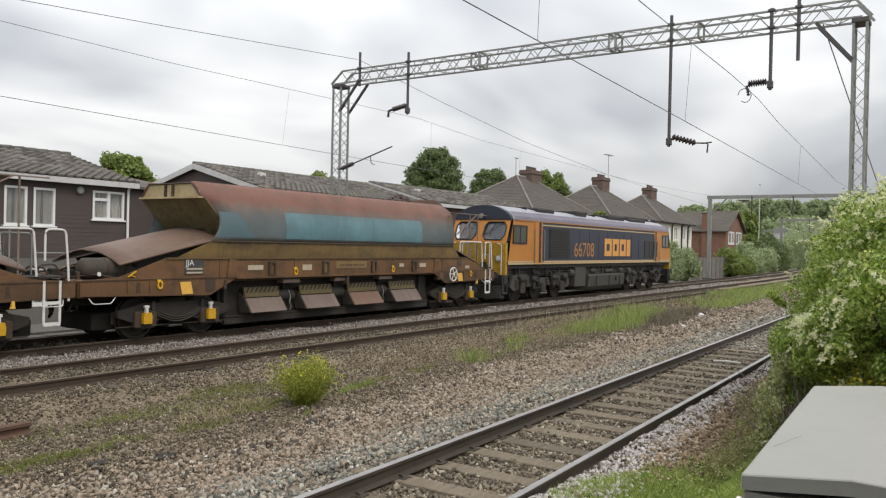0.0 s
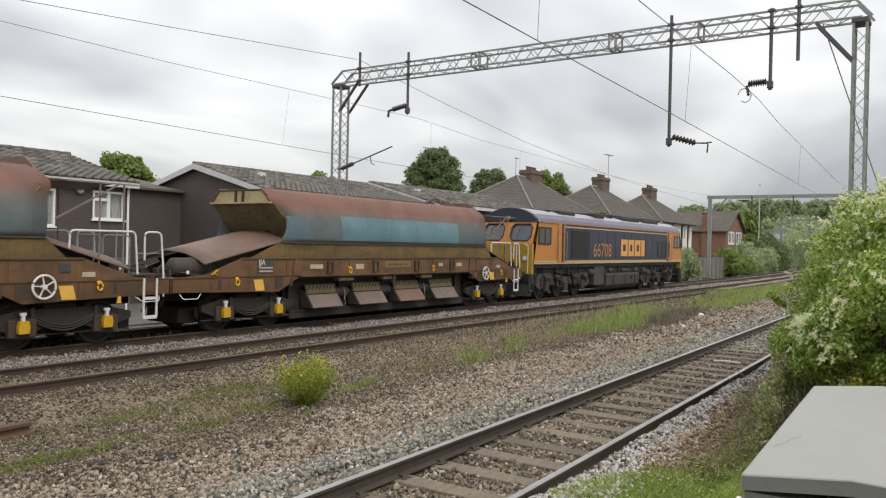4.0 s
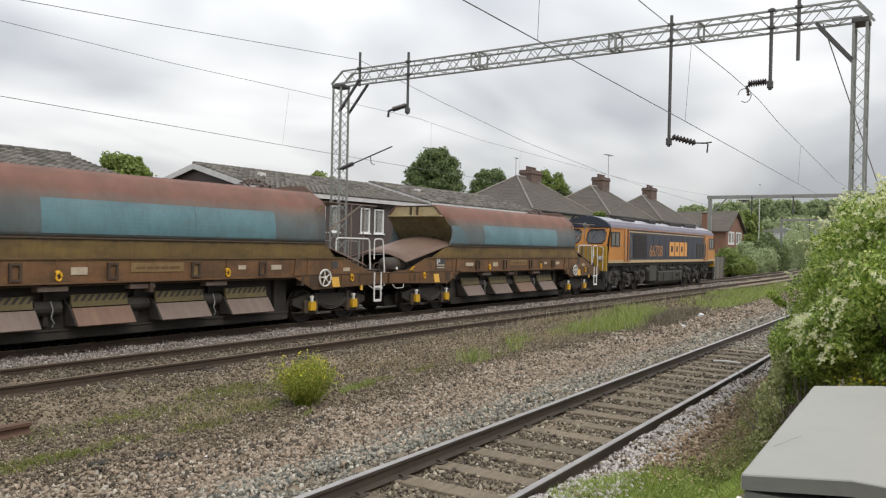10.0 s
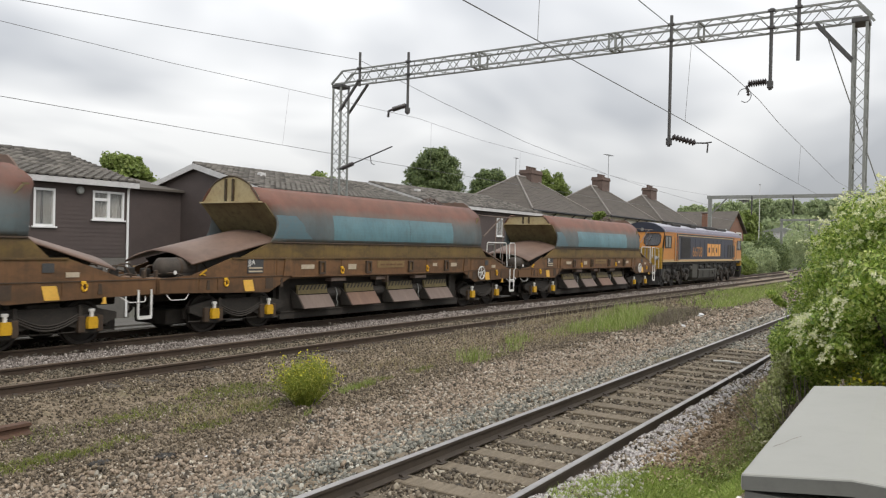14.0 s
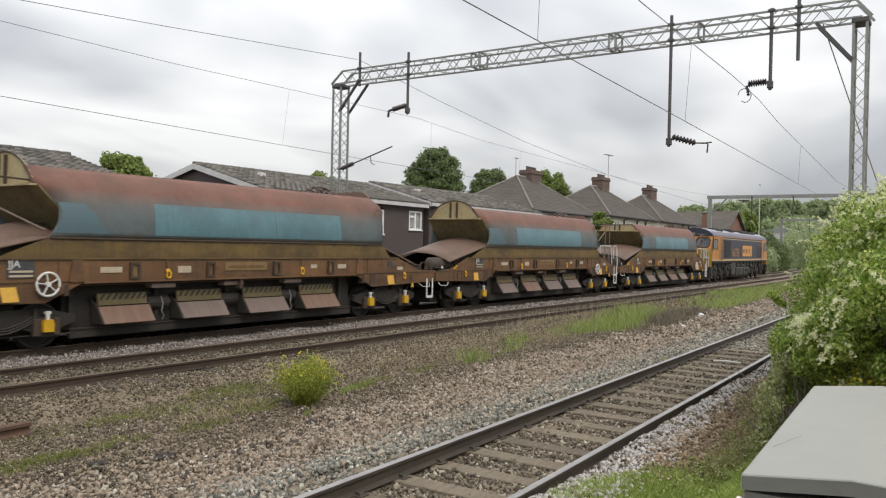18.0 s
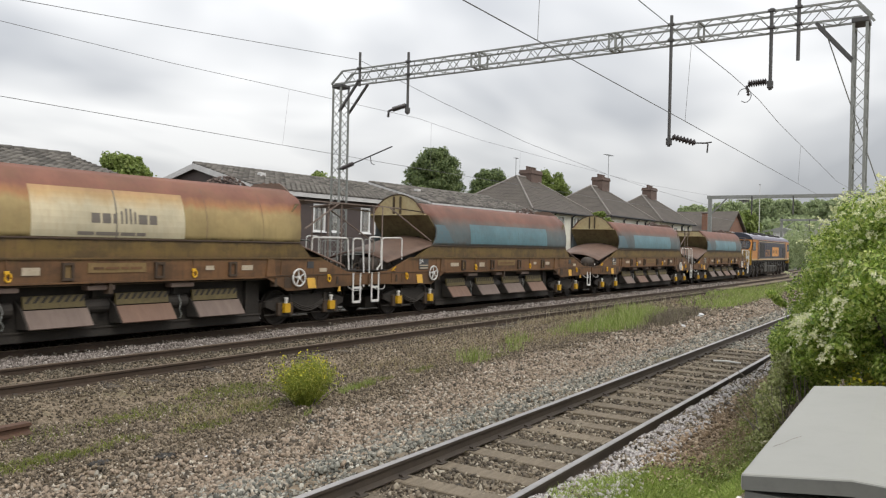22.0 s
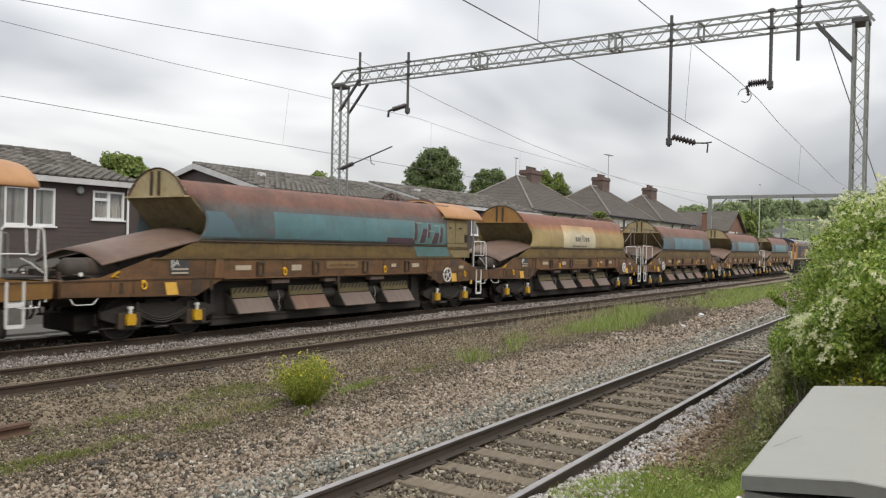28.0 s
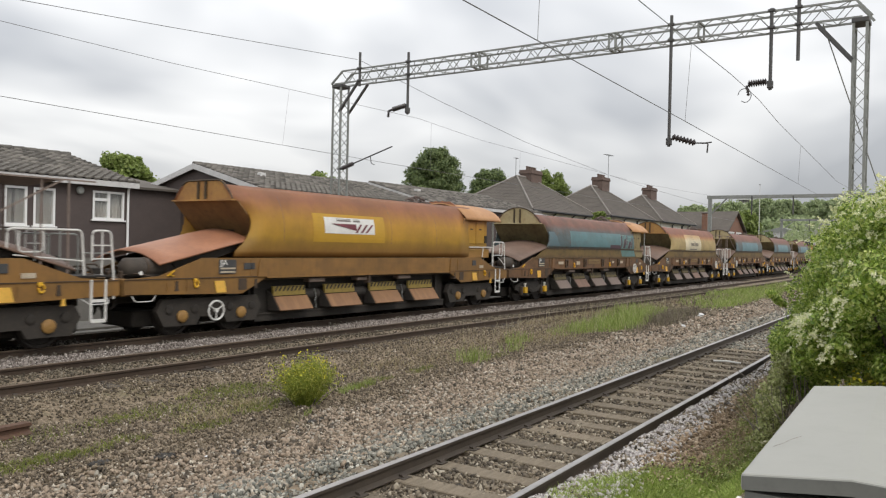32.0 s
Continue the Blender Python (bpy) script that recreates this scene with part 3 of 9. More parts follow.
def rotations(rng, n):
    q = rng.normal(size=(n, 4))
    q /= np.linalg.norm(q, axis=1)[:, None]
    w, x, y, z = q.T
    return np.stack([1 - 2 * (y * y + z * z), 2 * (x * y - z * w), 2 * (x * z + y * w), 2 * (x * y + z * w), 1 - 2 * (x * x + z * z), 2 * (y * z - x * w),
                     2 * (x * z - y * w), 2 * (y * z + x * w), 1 - 2 * (x * x + y * y)], 1).reshape(-1, 3, 3)


def scatter(name, shape, centres, sizes, material, rng, flat=0.75):
    """Many small uneven stones in one mesh."""
    v, f = shape
    n = len(centres)
    axes = np.array([1.1, 0.82, flat * 0.85])[None, None] * rng.uniform(0.68, 1.3, size=(n, 1, 3))
    local = (v[None] + rng.uniform(-0.36, 0.36, size=(n, len(v), 3))) * axes * sizes[:, None, None]
    world_v = np.einsum("nij,nvj->nvi", rotations(rng, n), local) + centres[:, None]
    faces = f[None] + (np.arange(n) * len(v))[:, None, None]
    return link(name, mesh_arrays(name, world_v.reshape(-1, 3), faces.reshape(-1, f.shape[1])), material)


def leaf_cloud(name, centres, size, material, rng, normals=None, parent=None, slim=0.55, droop=0.0):
    """Many small folded leaves, two triangles each side of the rib, in one mesh."""
    n = len(centres)
    s = size * rng.uniform(0.6, 1.35, n)
    R = rotations(rng, n)
    if normals is not None:
        a = normals + rng.normal(scale=0.55, size=(n, 3))
        a /= np.linalg.norm(a, axis=1)[:, None]
        t = rng.normal(size=(n, 3))
        t[:, 2] -= droop
        t -= (t * a).sum(1)[:, None] * a
        t /= np.linalg.norm(t, axis=1)[:, None]
        R = np.stack([t, np.cross(a, t), a], 2)
    loc = np.array([(-0.5, 0, 0), (0.05, slim * 0.5, 0.10), (0.55, 0, -0.05), (0.05, -slim * 0.5, 0.10)])
    w = np.einsum("nij,nvj->nvi", R, loc[None] * s[:, None, None]) + centres[:, None]
    f = np.array([(0, 2, 1), (0, 3, 2)])
    faces = f[None] + (np.arange(n) * 4)[:, None, None]
    return link(name, mesh_arrays(name, w.reshape(-1, 3), faces.reshape(-1, 3)), material, parent)


def blades(name, roots, height, width, material, rng, lean=0.35, parent=None):
    """Grass: a bent blade of three triangles at each root."""
    n = len(roots)
    h = height * rng.uniform(0.5, 1.3, n)
    a = rng.uniform(0, 2 * math.pi, n)
    d = np.stack([np.cos(a), np.sin(a), np.zeros(n)], 1)
    b = rng.uniform(0, 2 * math.pi, n)
    o = np.stack([np.cos(b), np.sin(b), np.zeros(n)], 1) * (h * lean * rng.uniform(0.2, 1.2, n))[:, None]
    w = width * rng.uniform(0.6, 1.3, n)[:, None]
    up = np.array([0, 0, 1.0])
    v = np.stack([roots - d * w / 2, roots + d * w / 2, roots + o * 0.35 + up * (h * 0.55)[:, None] - d * w * 0.4,
                  roots + o * 0.35 + up * (h * 0.55)[:, None] + d * w * 0.4, roots + o + up * h[:, None]], 1)
    f = np.array([(0, 1, 3), (0, 3, 2), (2, 3, 4)])
    faces = f[None] + (np.arange(n) * 5)[:, None, None]
    return link(name, mesh_arrays(name, v.reshape(-1, 3), faces.reshape(-1, 3)), material, parent)


# ---- the lie of the land ----
# x runs along the railway, y away from the camera, z up from the rail heads
NEAR_Y, NEAR_TURN = 3.95, 0.0175     # centre of the near track and how it draws away
MID_Y, TRAIN_Y = 12.51, 16.04


def near_y(x):
    return NEAR_Y + NEAR_TURN * x


def bend(x):
    """How far the two far tracks curve away beyond the straight."""
    d = np.clip(np.asarray(x, float) - 44.0, 0.0, None)
    k = np.minimum(d, 90.0)
    return 4.4e-4 * k * k + 0.0792 * (d - k)


def land(x, y):
    """The height of the ground."""
    x, y = np.asarray(x, float), np.asarray(y, float)

    def bed(c, half, slope, top, low):
        d = np.abs(y - c)
        return np.where(d < half, top, np.maximum(low, top - (d - half) * slope))
    cess = -0.36 + 0.0 * x
    z = np.maximum(cess, bed(near_y(x), 1.55, 0.22, -0.17, -0.6))
    z = np.maximum(z, bed((MID_Y + TRAIN_Y) / 2 + bend(x), 3.25, 0.35, -0.17, -0.6))
    z = np.where(np.abs(y - near_y(x)) < 1.2, -0.205, z)
    z = np.where((y > 19.2 + bend(x)), np.maximum(-0.75, -0.36 - (y - 19.2 - bend(x)) * 0.2), z)
    z = np.where(np.abs(y - MID_Y - bend(x)) < 0.66, -0.135, z)
    # fresh stone heaped against the near rail
    c = y - near_y(x)
    z = np.where((c < -0.86) & (c > -1.7) & (x > 4) & (x < 30), np.maximum(z, -0.085 - 0.42 * np.maximum(0, np.abs(c + 1.10) - 0.20)), z)
    # the bank on which the camera stands
    z = np.where(y < 2.0, np.maximum(z, np.minimum(0.62, -0.30 + (2.2 - y) * 0.42)), z)
    return z


def noisy(x, y, k=0.03):
    return k * (np.sin(x * 1.7 + 2.1 * np.sin(y * 0.9)) * np.cos(y * 1.3 + 1.1 * np.sin(x * 0.7)) + 0.6 * np.sin(x * 4.3 + y * 3.1) * np.sin(y * 5.2 - x * 1.9))


def ground_material():
    m, n, l, p = nodes_of("cinders_grit_and_weeds")
    v = coords(n, l)
    a, _ = noise_ramp(n, l, v, 0.55, [(0.3, (0.13, 0.104, 0.07)), (0.5, (0.195, 0.155, 0.108)), (0.7, (0.27, 0.215, 0.155))], 6)
    b, tb = noise_ramp(n, l, v, 22, [(0.35, (0.55, 0.55, 0.55)), (0.65, (1.5, 1.45, 1.4))], 5, 0.7)
    c = blend(n, l, 1.0, a.outputs["Color"], b.outputs["Color"], "MULTIPLY")
    g, _ = noise_ramp(n, l, v, 0.42, [(0.56, (0, 0, 0)), (0.72, (0.55, 0.55, 0.55))], 7, 0.7)
    c = blend(n, l, g.outputs["Color"], c, (0.12, 0.13, 0.04))
    s = n.new("ShaderNodeSeparateXYZ")
    co = n.new("ShaderNodeTexCoord")
    l.new(co.outputs["Object"], s.inputs[0])
    far = n.new("ShaderNodeMapRange")
    far.inputs["From Min"].default_value, far.inputs["From Max"].default_value = 19.5, 23.0
    l.new(s.outputs["Y"], far.inputs["Value"])
    c = blend(n, l, far.outputs[0], c, (0.15, 0.148, 0.12))
    l.new(c, p.inputs["Base Color"])
    p.inputs["Roughness"].default_value = 0.95
    bump_of(n, l, tb.outputs["Fac"], 0.6, 0.03, p)
    return m


def build_ground():
    xs = np.concatenate([[-900, -300, -100, -40], np.arange(-10, 60, 0.5), np.arange(60, 130, 2.0), [140, 170, 220, 320, 500, 900, 2500]])
    ys = np.concatenate([[-900, -300, -100, -30, -10], np.arange(-4, 22, 0.25), [23, 25, 30, 40, 60, 90, 150, 300, 600, 1500]])
    X, Y = np.meshgrid(xs, ys, indexing="ij")
    Z = land(X, Y)
    Z = Z + np.where((np.abs(Y) < 24) & (X < 130) & (X > -12), noisy(X, Y, 0.025), 0)
    v = np.stack([X, Y, Z], 2).reshape(-1, 3)
    i, j = np.meshgrid(np.arange(len(xs) - 1), np.arange(len(ys) - 1), indexing="ij")
    q = (i * len(ys) + j).ravel()
    f = np.stack([q, q + len(ys), q + len(ys) + 1, q + 1], 1)
    ob = link("ground", mesh_arrays("ground", v, f, True), ground_material())
    tagged(ob, "brown cinder and gravel ground with patches of weeds", "ground", kind="structure")


build_ground()

# ---- tracks ----
def rail(name, track, x0, x1, yfun, side, head):
    bm = BM()
    prof = [(-0.075, -0.159), (0.075, -0.159), (0.075, -0.148), (0.012, -0.128), (0.010, -0.045), (0.036, -0.036), (0.037, -0.006), (0.031, 0.0),
            (-0.031, 0.0), (-0.037, -0.006), (-0.036, -0.036), (-0.010, -0.045), (-0.012, -0.128), (-0.075, -0.148)]
    rings = [[bm.verts.new((x, yfun(x) + py, pz)) for py, pz in prof] for x in (x0, 44.0, *range(52, 142, 8), x1)]
    loft(bm, rings, True)
    ob = part(name, bm, side, track)
    ob.data.materials.append(head)
    for f in ob.data.polygons:
        if abs(f.normal.z) > 0.6 and f.center.z > -0.004:
            f.material_index = 1
    return ob


def sleeper_mesh(name, material):
    bm = box(BM(), -0.125, 0.125, -1.3, 1.3, -0.29, -0.160, 0.012)
    rng = random.Random(5)
    for v in bm.verts:
        v.co += Vector((rng.uniform(-1, 1) * 0.006, rng.uniform(-1, 1) * 0.01, rng.uniform(-1, 1) * 0.003))
    me = mesh_of(bm, name=name)
    me.materials.append(material)
    return me


def chair_mesh():
    bm = BM()
    box(bm, -0.07, 0.07, -0.15, 0.15, -0.160, -0.149, 0.004)
    for s in (-1, 1):
        prism(bm, [(s * 0.06, -0.148), (s * 0.12, -0.148), (s * 0.10, -0.125), (s * 0.055, -0.122)][::s], "x", -0.03, 0.03)
    me = mesh_of(bm, name="rail_chair")
    me.materials.append(M["rail_dark"])
    return me


def track(name, label, x0, x1, yfun, side, head, sl_mesh, spacing, chairs=True, gauge_tags=True):
    top = thing(name, 0, 0, 0, label, "railway track", "railway tracks", "structure")
    for s in (-1, 1):
        rail("rail", top, -110, x1 + 160, lambda x: yfun(x) + s * 0.7525, side, head)
    rng = random.Random(name)
    n = int((x1 - x0) / spacing)
    ch = chair_mesh() if chairs else None
    for i in range(n):
        x = x0 + i * spacing + rng.uniform(-0.02, 0.02)
        o = link("sleeper", sl_mesh, None, top)
        o.matrix_basis = pose(x, yfun(x) + rng.uniform(-0.03, 0.03), rng.uniform(-0.006, 0.004), 0, 0, rng.uniform(-1, 1))
        if chairs and 0 < x < 40:
            for s in (-1, 1):
                c = link("rail_chair", ch, None, top)
                c.matrix_basis = pose(x, yfun(x) + s * 0.7525, 0)
    return top


sl_light, sl_dark = sleeper_mesh("sleeper", M["sleeper"]), sleeper_mesh("sleeper", M["sleeper_dark"])
track("near_track", "single railway track with polished rails on weathered timber sleepers", -14.6, 62.0, near_y, M["rail_dark"], M["rail_top"], sl_light, 0.70)
track("middle_track", "rusty brown railway track with dark timber sleepers", -60.4, 95.0, lambda x: MID_Y + float(bend(x)), M["rail_side"], M["rail_top_dull"], sl_dark, 0.70, True)
track("train_track", "railway track under the ballast train with dark sleepers", -110.0, 95.0, lambda x: TRAIN_Y + float(bend(x)), M["rail_side"], M["rail_top_dull"], sl_dark, 0.70, False)


def strew(name, label, x0, x1, y0, y1, per_m2, size, material, seed, lift=0.0, shape=None, rule=None, follow=0.0, keep=None, fade=0.0):
    rng = np.random.default_rng(seed)
    n = int((x1 - x0) * (y1 - y0) * per_m2)
    u = rng.uniform(0, 1, n)
    x = x0 + (x1 - x0) * (u ** (1 + fade))
    y = rng.uniform(y0, y1, n) + follow * x
    ok = np.ones(n, bool) if keep is None else keep(x, y, rng)
    x, y = x[ok], y[ok]
    z = land(x, y) + noisy(x, y, 0.025) + lift + rng.uniform(-0.9, 1.5, len(x)) * size
    c = np.abs(y - near_y(x))
    z = np.where(c < 0.75, np.minimum(z, -0.178 + rng.uniform(-0.035, 0.012, len(x))), z)
    z = np.where((c >= 0.75) & (c < 1.35) & (y > near_y(x)), -0.186 + rng.uniform(-0.03, 0.03, len(x)), z)
    s = size * rng.uniform(0.55, 1.4, len(x)) * (1 + fade * 0.5 * (x - x0) / max(1, x1 - x0))
    ob = scatter(name, shape or cube_rock(), np.stack([x, y, z], 1), s, material, rng)
    return tagged(ob, label, "ballast", kind="stuff")


def off_sleepers(x, y, rng):
    """Between the rails the stones lie in the bays, seldom on the sleepers."""
    d = np.abs((x - 1.5 + 0.35) % 0.70 - 0.35)
    c = np.abs(y - near_y(x))
    inside = c < 1.24
    on_rail = np.abs(c - 0.7525) < 0.10
    bare = np.where(c < 0.7, 0.86 + 0.12 * np.sin(x * 2.9 + y * 3.0), 0.72 + 0.45 * np.sin(np.floor((x - 1.15) / 0.70) * 2.7))
    return ~(inside & (d < np.where(c < 0.8, 0.10, 0.15)) & (rng.uniform(0, 1, len(x)) < bare)) & ~on_rail


M["ballast_brown"] = islands("old_brown_ballast", [(0.0, (0.12, 0.085, 0.055)), (0.35, (0.27, 0.195, 0.125)), (0.75, (0.39, 0.285, 0.19)), (1.0, (0.52, 0.42, 0.31))])
M["ballast_middle"] = islands("dark_olive_ballast", [(0.0, (0.045, 0.036, 0.025)), (0.45, (0.10, 0.082, 0.056)), (0.85, (0.17, 0.142, 0.10)), (1.0, (0.28, 0.245, 0.19))])
# oily stones, with the train's shadow put into their dark tones too
M["ballast_oily_shaded"] = islands("oily_ballast_shade_toned", [(0.0, (0.04, 0.033, 0.027)), (0.6, (0.095, 0.079, 0.061)), (1.0, (0.21, 0.182, 0.145))])

BALLAST_X = (4.2, 5.4, 6.2, 7.0, 8.0, 9.5, 10.8, 13.4, 14.7, 16.2, 20, 28, 60)
BALLAST_EDGE = (4.2, 3.7, 3.35, 3.45, 3.55, 3.55, 3.75, 4.25, 4.25, 3.95, 4.05, 4.0, 3.8)


def ballast_near(x, y, rng):
    c = y - near_y(x)
    edge = np.interp(x, BALLAST_X, BALLAST_EDGE) + 0.15 * np.sin(x * 0.9) + 0.15 * np.sin(x * 2.3)
    return off_sleepers(x, y, rng) & (c > -1.35) & (c < edge + rng.uniform(-0.5, 0.3, len(x)))


def ballast_pale(x, y, rng):
    c = y - near_y(x)
    edge = np.interp(x, (7, 9.6, 11.5, 14, 20), (-1.32, -1.26, -1.18, -1.10, -1.06)) + 0.06 * np.sin(x * 4.1)
    return (c > edge + rng.uniform(-0.16, 0.10, len(x))) & (c < -0.86)


def brown_shoulder(x, y, rng):
    c = y - near_y(x)
    return (c < -1.14) & (c > -1.75 - 0.25 * np.sin(x * 1.3) + rng.uniform(-0.3, 0.2, len(x))) & (x > 8.1 + rng.uniform(-0.5, 0.4, len(x)))


def tan_zone(x, y, rng):
    return ballast_near(x, y, rng) & (y - near_y(x) > 1.75 + rng.uniform(-0.5, 0.5, len(x)))


def grey_zone(x, y, rng):
    c = y - near_y(x)
    return ballast_near(x, y, rng) & (c > 0.85) & (c < 1.95 + rng.uniform(-0.5, 0.5, len(x)))


def four_foot(x, y, rng):
    return ballast_near(x, y, rng) & (np.abs(y - near_y(x)) < 1.25)


strew("shoulder_ballast", "tan and pink granite ballast on the track shoulder", 3.0, 22, 5.0, 9.2, 1300, 0.0245, M["ballast"], 11, 0, keep=tan_zone, fade=0.3)
strew("sleeper_end_ballast", "grey granite ballast beside the near rail", 3.0, 22, 4.6, 6.6, 1300, 0.0245, M["ballast_grey"], 17, 0, keep=grey_zone, fade=0.3)
strew("four_foot_ballast", "dirty brown ballast between the rails of the near track", 3.5, 24, 2.6, 5.8, 1200, 0.023, M["ballast_dirty"], 18, 0, keep=four_foot, fade=0.25)
strew("shoulder_ballast", "tan granite ballast further along the near track", 20, 62, 5.0, 9.4, 190, 0.042, M["ballast"], 12, keep=tan_zone, fade=0.2)
strew("sleeper_end_ballast", "grey granite ballast further along the near rail", 20, 62, 2.8, 7.2, 190, 0.042, M["ballast_grey"], 19, keep=lambda x, y, r: ballast_near(x, y, r) & (y - near_y(x) < 1.95), fade=0.2)
strew("track_ballast", "dirty brown ballast of the near track behind the camera", -16, 3.4, 2.2, 6.8, 90, 0.05, M["ballast_dirty"], 24, 0, keep=lambda x, y, r: off_sleepers(x, y, r) & (np.abs(y - near_y(x)) < 2.2))
strew("pale_ballast", "pale pinkish fresh ballast on the shoulder of the near track", 5.0, 26, 1.6, 4.0, 1500, 0.0225, M["ballast_white"], 13, 0.0, keep=ballast_pale, fade=0.2)
strew("brown_ballast", "old brown stones and leaf litter on the track shoulder", 7.6, 18, 1.6, 3.6, 1500, 0.021, M["ballast_brown"], 26, 0.0, keep=brown_shoulder, fade=0.1)

def between_far(x, y, rng):
    return np.abs(y - 14.22 - bend(x)) < 0.78


strew("six_foot_ballast", "grey white ballast between the middle track and the train", 5.5, 22, 13.2, 15.3, 850, 0.020, M["ballast_far"], 14, 0.02, keep=between_far, fade=0.2)
strew("six_foot_ballast", "grey ballast further along between the far tracks", 21, 62, 13.2, 17.3, 200, 0.034, M["ballast_far"], 28, 0.02, keep=between_far, fade=0.3)


def in_train(x, y, rng):
    return np.abs(np.abs(y - TRAIN_Y - bend(x)) - 0.7525) > 0.09


strew("train_track_ballast", "oily ballast under the train, blackened for the wagons' shadow", 5.0, 60, 15.0, 17.9, 150, 0.032, M["ballast_oily_shaded"], 23, 0.012, keep=in_train, fade=0.35)


def in_mid(x, y, rng):
    c = np.abs(y - MID_Y - bend(x))
    return (np.abs(c - 0.7525) > 0.09) & (c < 0.68)


strew("middle_track_ballast", "dusty brown ballast packed between the middle rails", 5.5, 50, 11.7, 13.3, 260, 0.019, M["ballast_middle"], 15, 0.0, keep=in_mid, fade=0.3)
strew("cess_stones", "small brown cinder stones on the open ground", 2.5, 34, 6.2, 11.8, 760, 0.0165, M["cinder"], 16, 0.0, fade=0.3)
strew("cess_stones", "brown cinder stones on the far open ground", 32, 64, 7.5, 11.9, 120, 0.034, M["cinder"], 27, 0.0, fade=0.2)

# ---- overhead line gantries ----
def lattice(parent, corners, z0, z1, step, w):
    """Diagonals on the four faces of an upright box."""
    n = int(round((z1 - z0) / step))
    for a, b in zip(corners, corners[1:] + corners[:1]):
        for i in range(n):
            za, zb = z0 + (z1 - z0) * i / n, z0 + (z1 - z0) * (i + 1) / n
            p, q = (a, b) if i % 2 else (b, a)
            part("lacing_bar", bar(BM(), (*p, za), (*q, zb), w, w * 0.5), M["galv"], parent)


def lattice_mast(parent, x, y, z0, z1, wx, wy):
    c = [(x - wx / 2, y - wy / 2), (x + wx / 2, y - wy / 2), (x + wx / 2, y + wy / 2), (x - wx / 2, y + wy / 2)]
    for p in c:
        bm = BM()
        box(bm, p[0] - 0.03, p[0] + 0.03, p[1] - 0.03, p[1] + 0.03, z0, z1)
        part("mast_leg", bm, M["galv"], parent)
    lattice(parent, c, z0 + 0.1, z1 - 0.1, 0.36, 0.026)
    part("mast_cap", box(BM(), x - wx / 2 - 0.05, x + wx / 2 + 0.05, y - wy / 2 - 0.05, y + wy / 2 + 0.05, z1, z1 + 0.13, 0.02), M["galv_dark"], parent)
    part("footing", box(BM(), x - 0.5, x + 0.5, y - 0.5, y + 0.5, z0 - 0.4, z0 + 0.05, 0.05), M["concrete"], parent)


def insulator(bm, p, q, r=0.075, n=7):
    """Ribbed rod from p to q."""
    p, q = Vector(p), Vector(q)
    tube(bm, [p, q], r * 0.5, 8)
    for i in range(n):
        a = p.lerp(q, (i + 0.2) / n)
        b = p.lerp(q, (i + 0.7) / n)
        m = a.lerp(b, 0.5)
        tube(bm, [a, m, b], [r * 0.72, r, r * 0.72], 10)


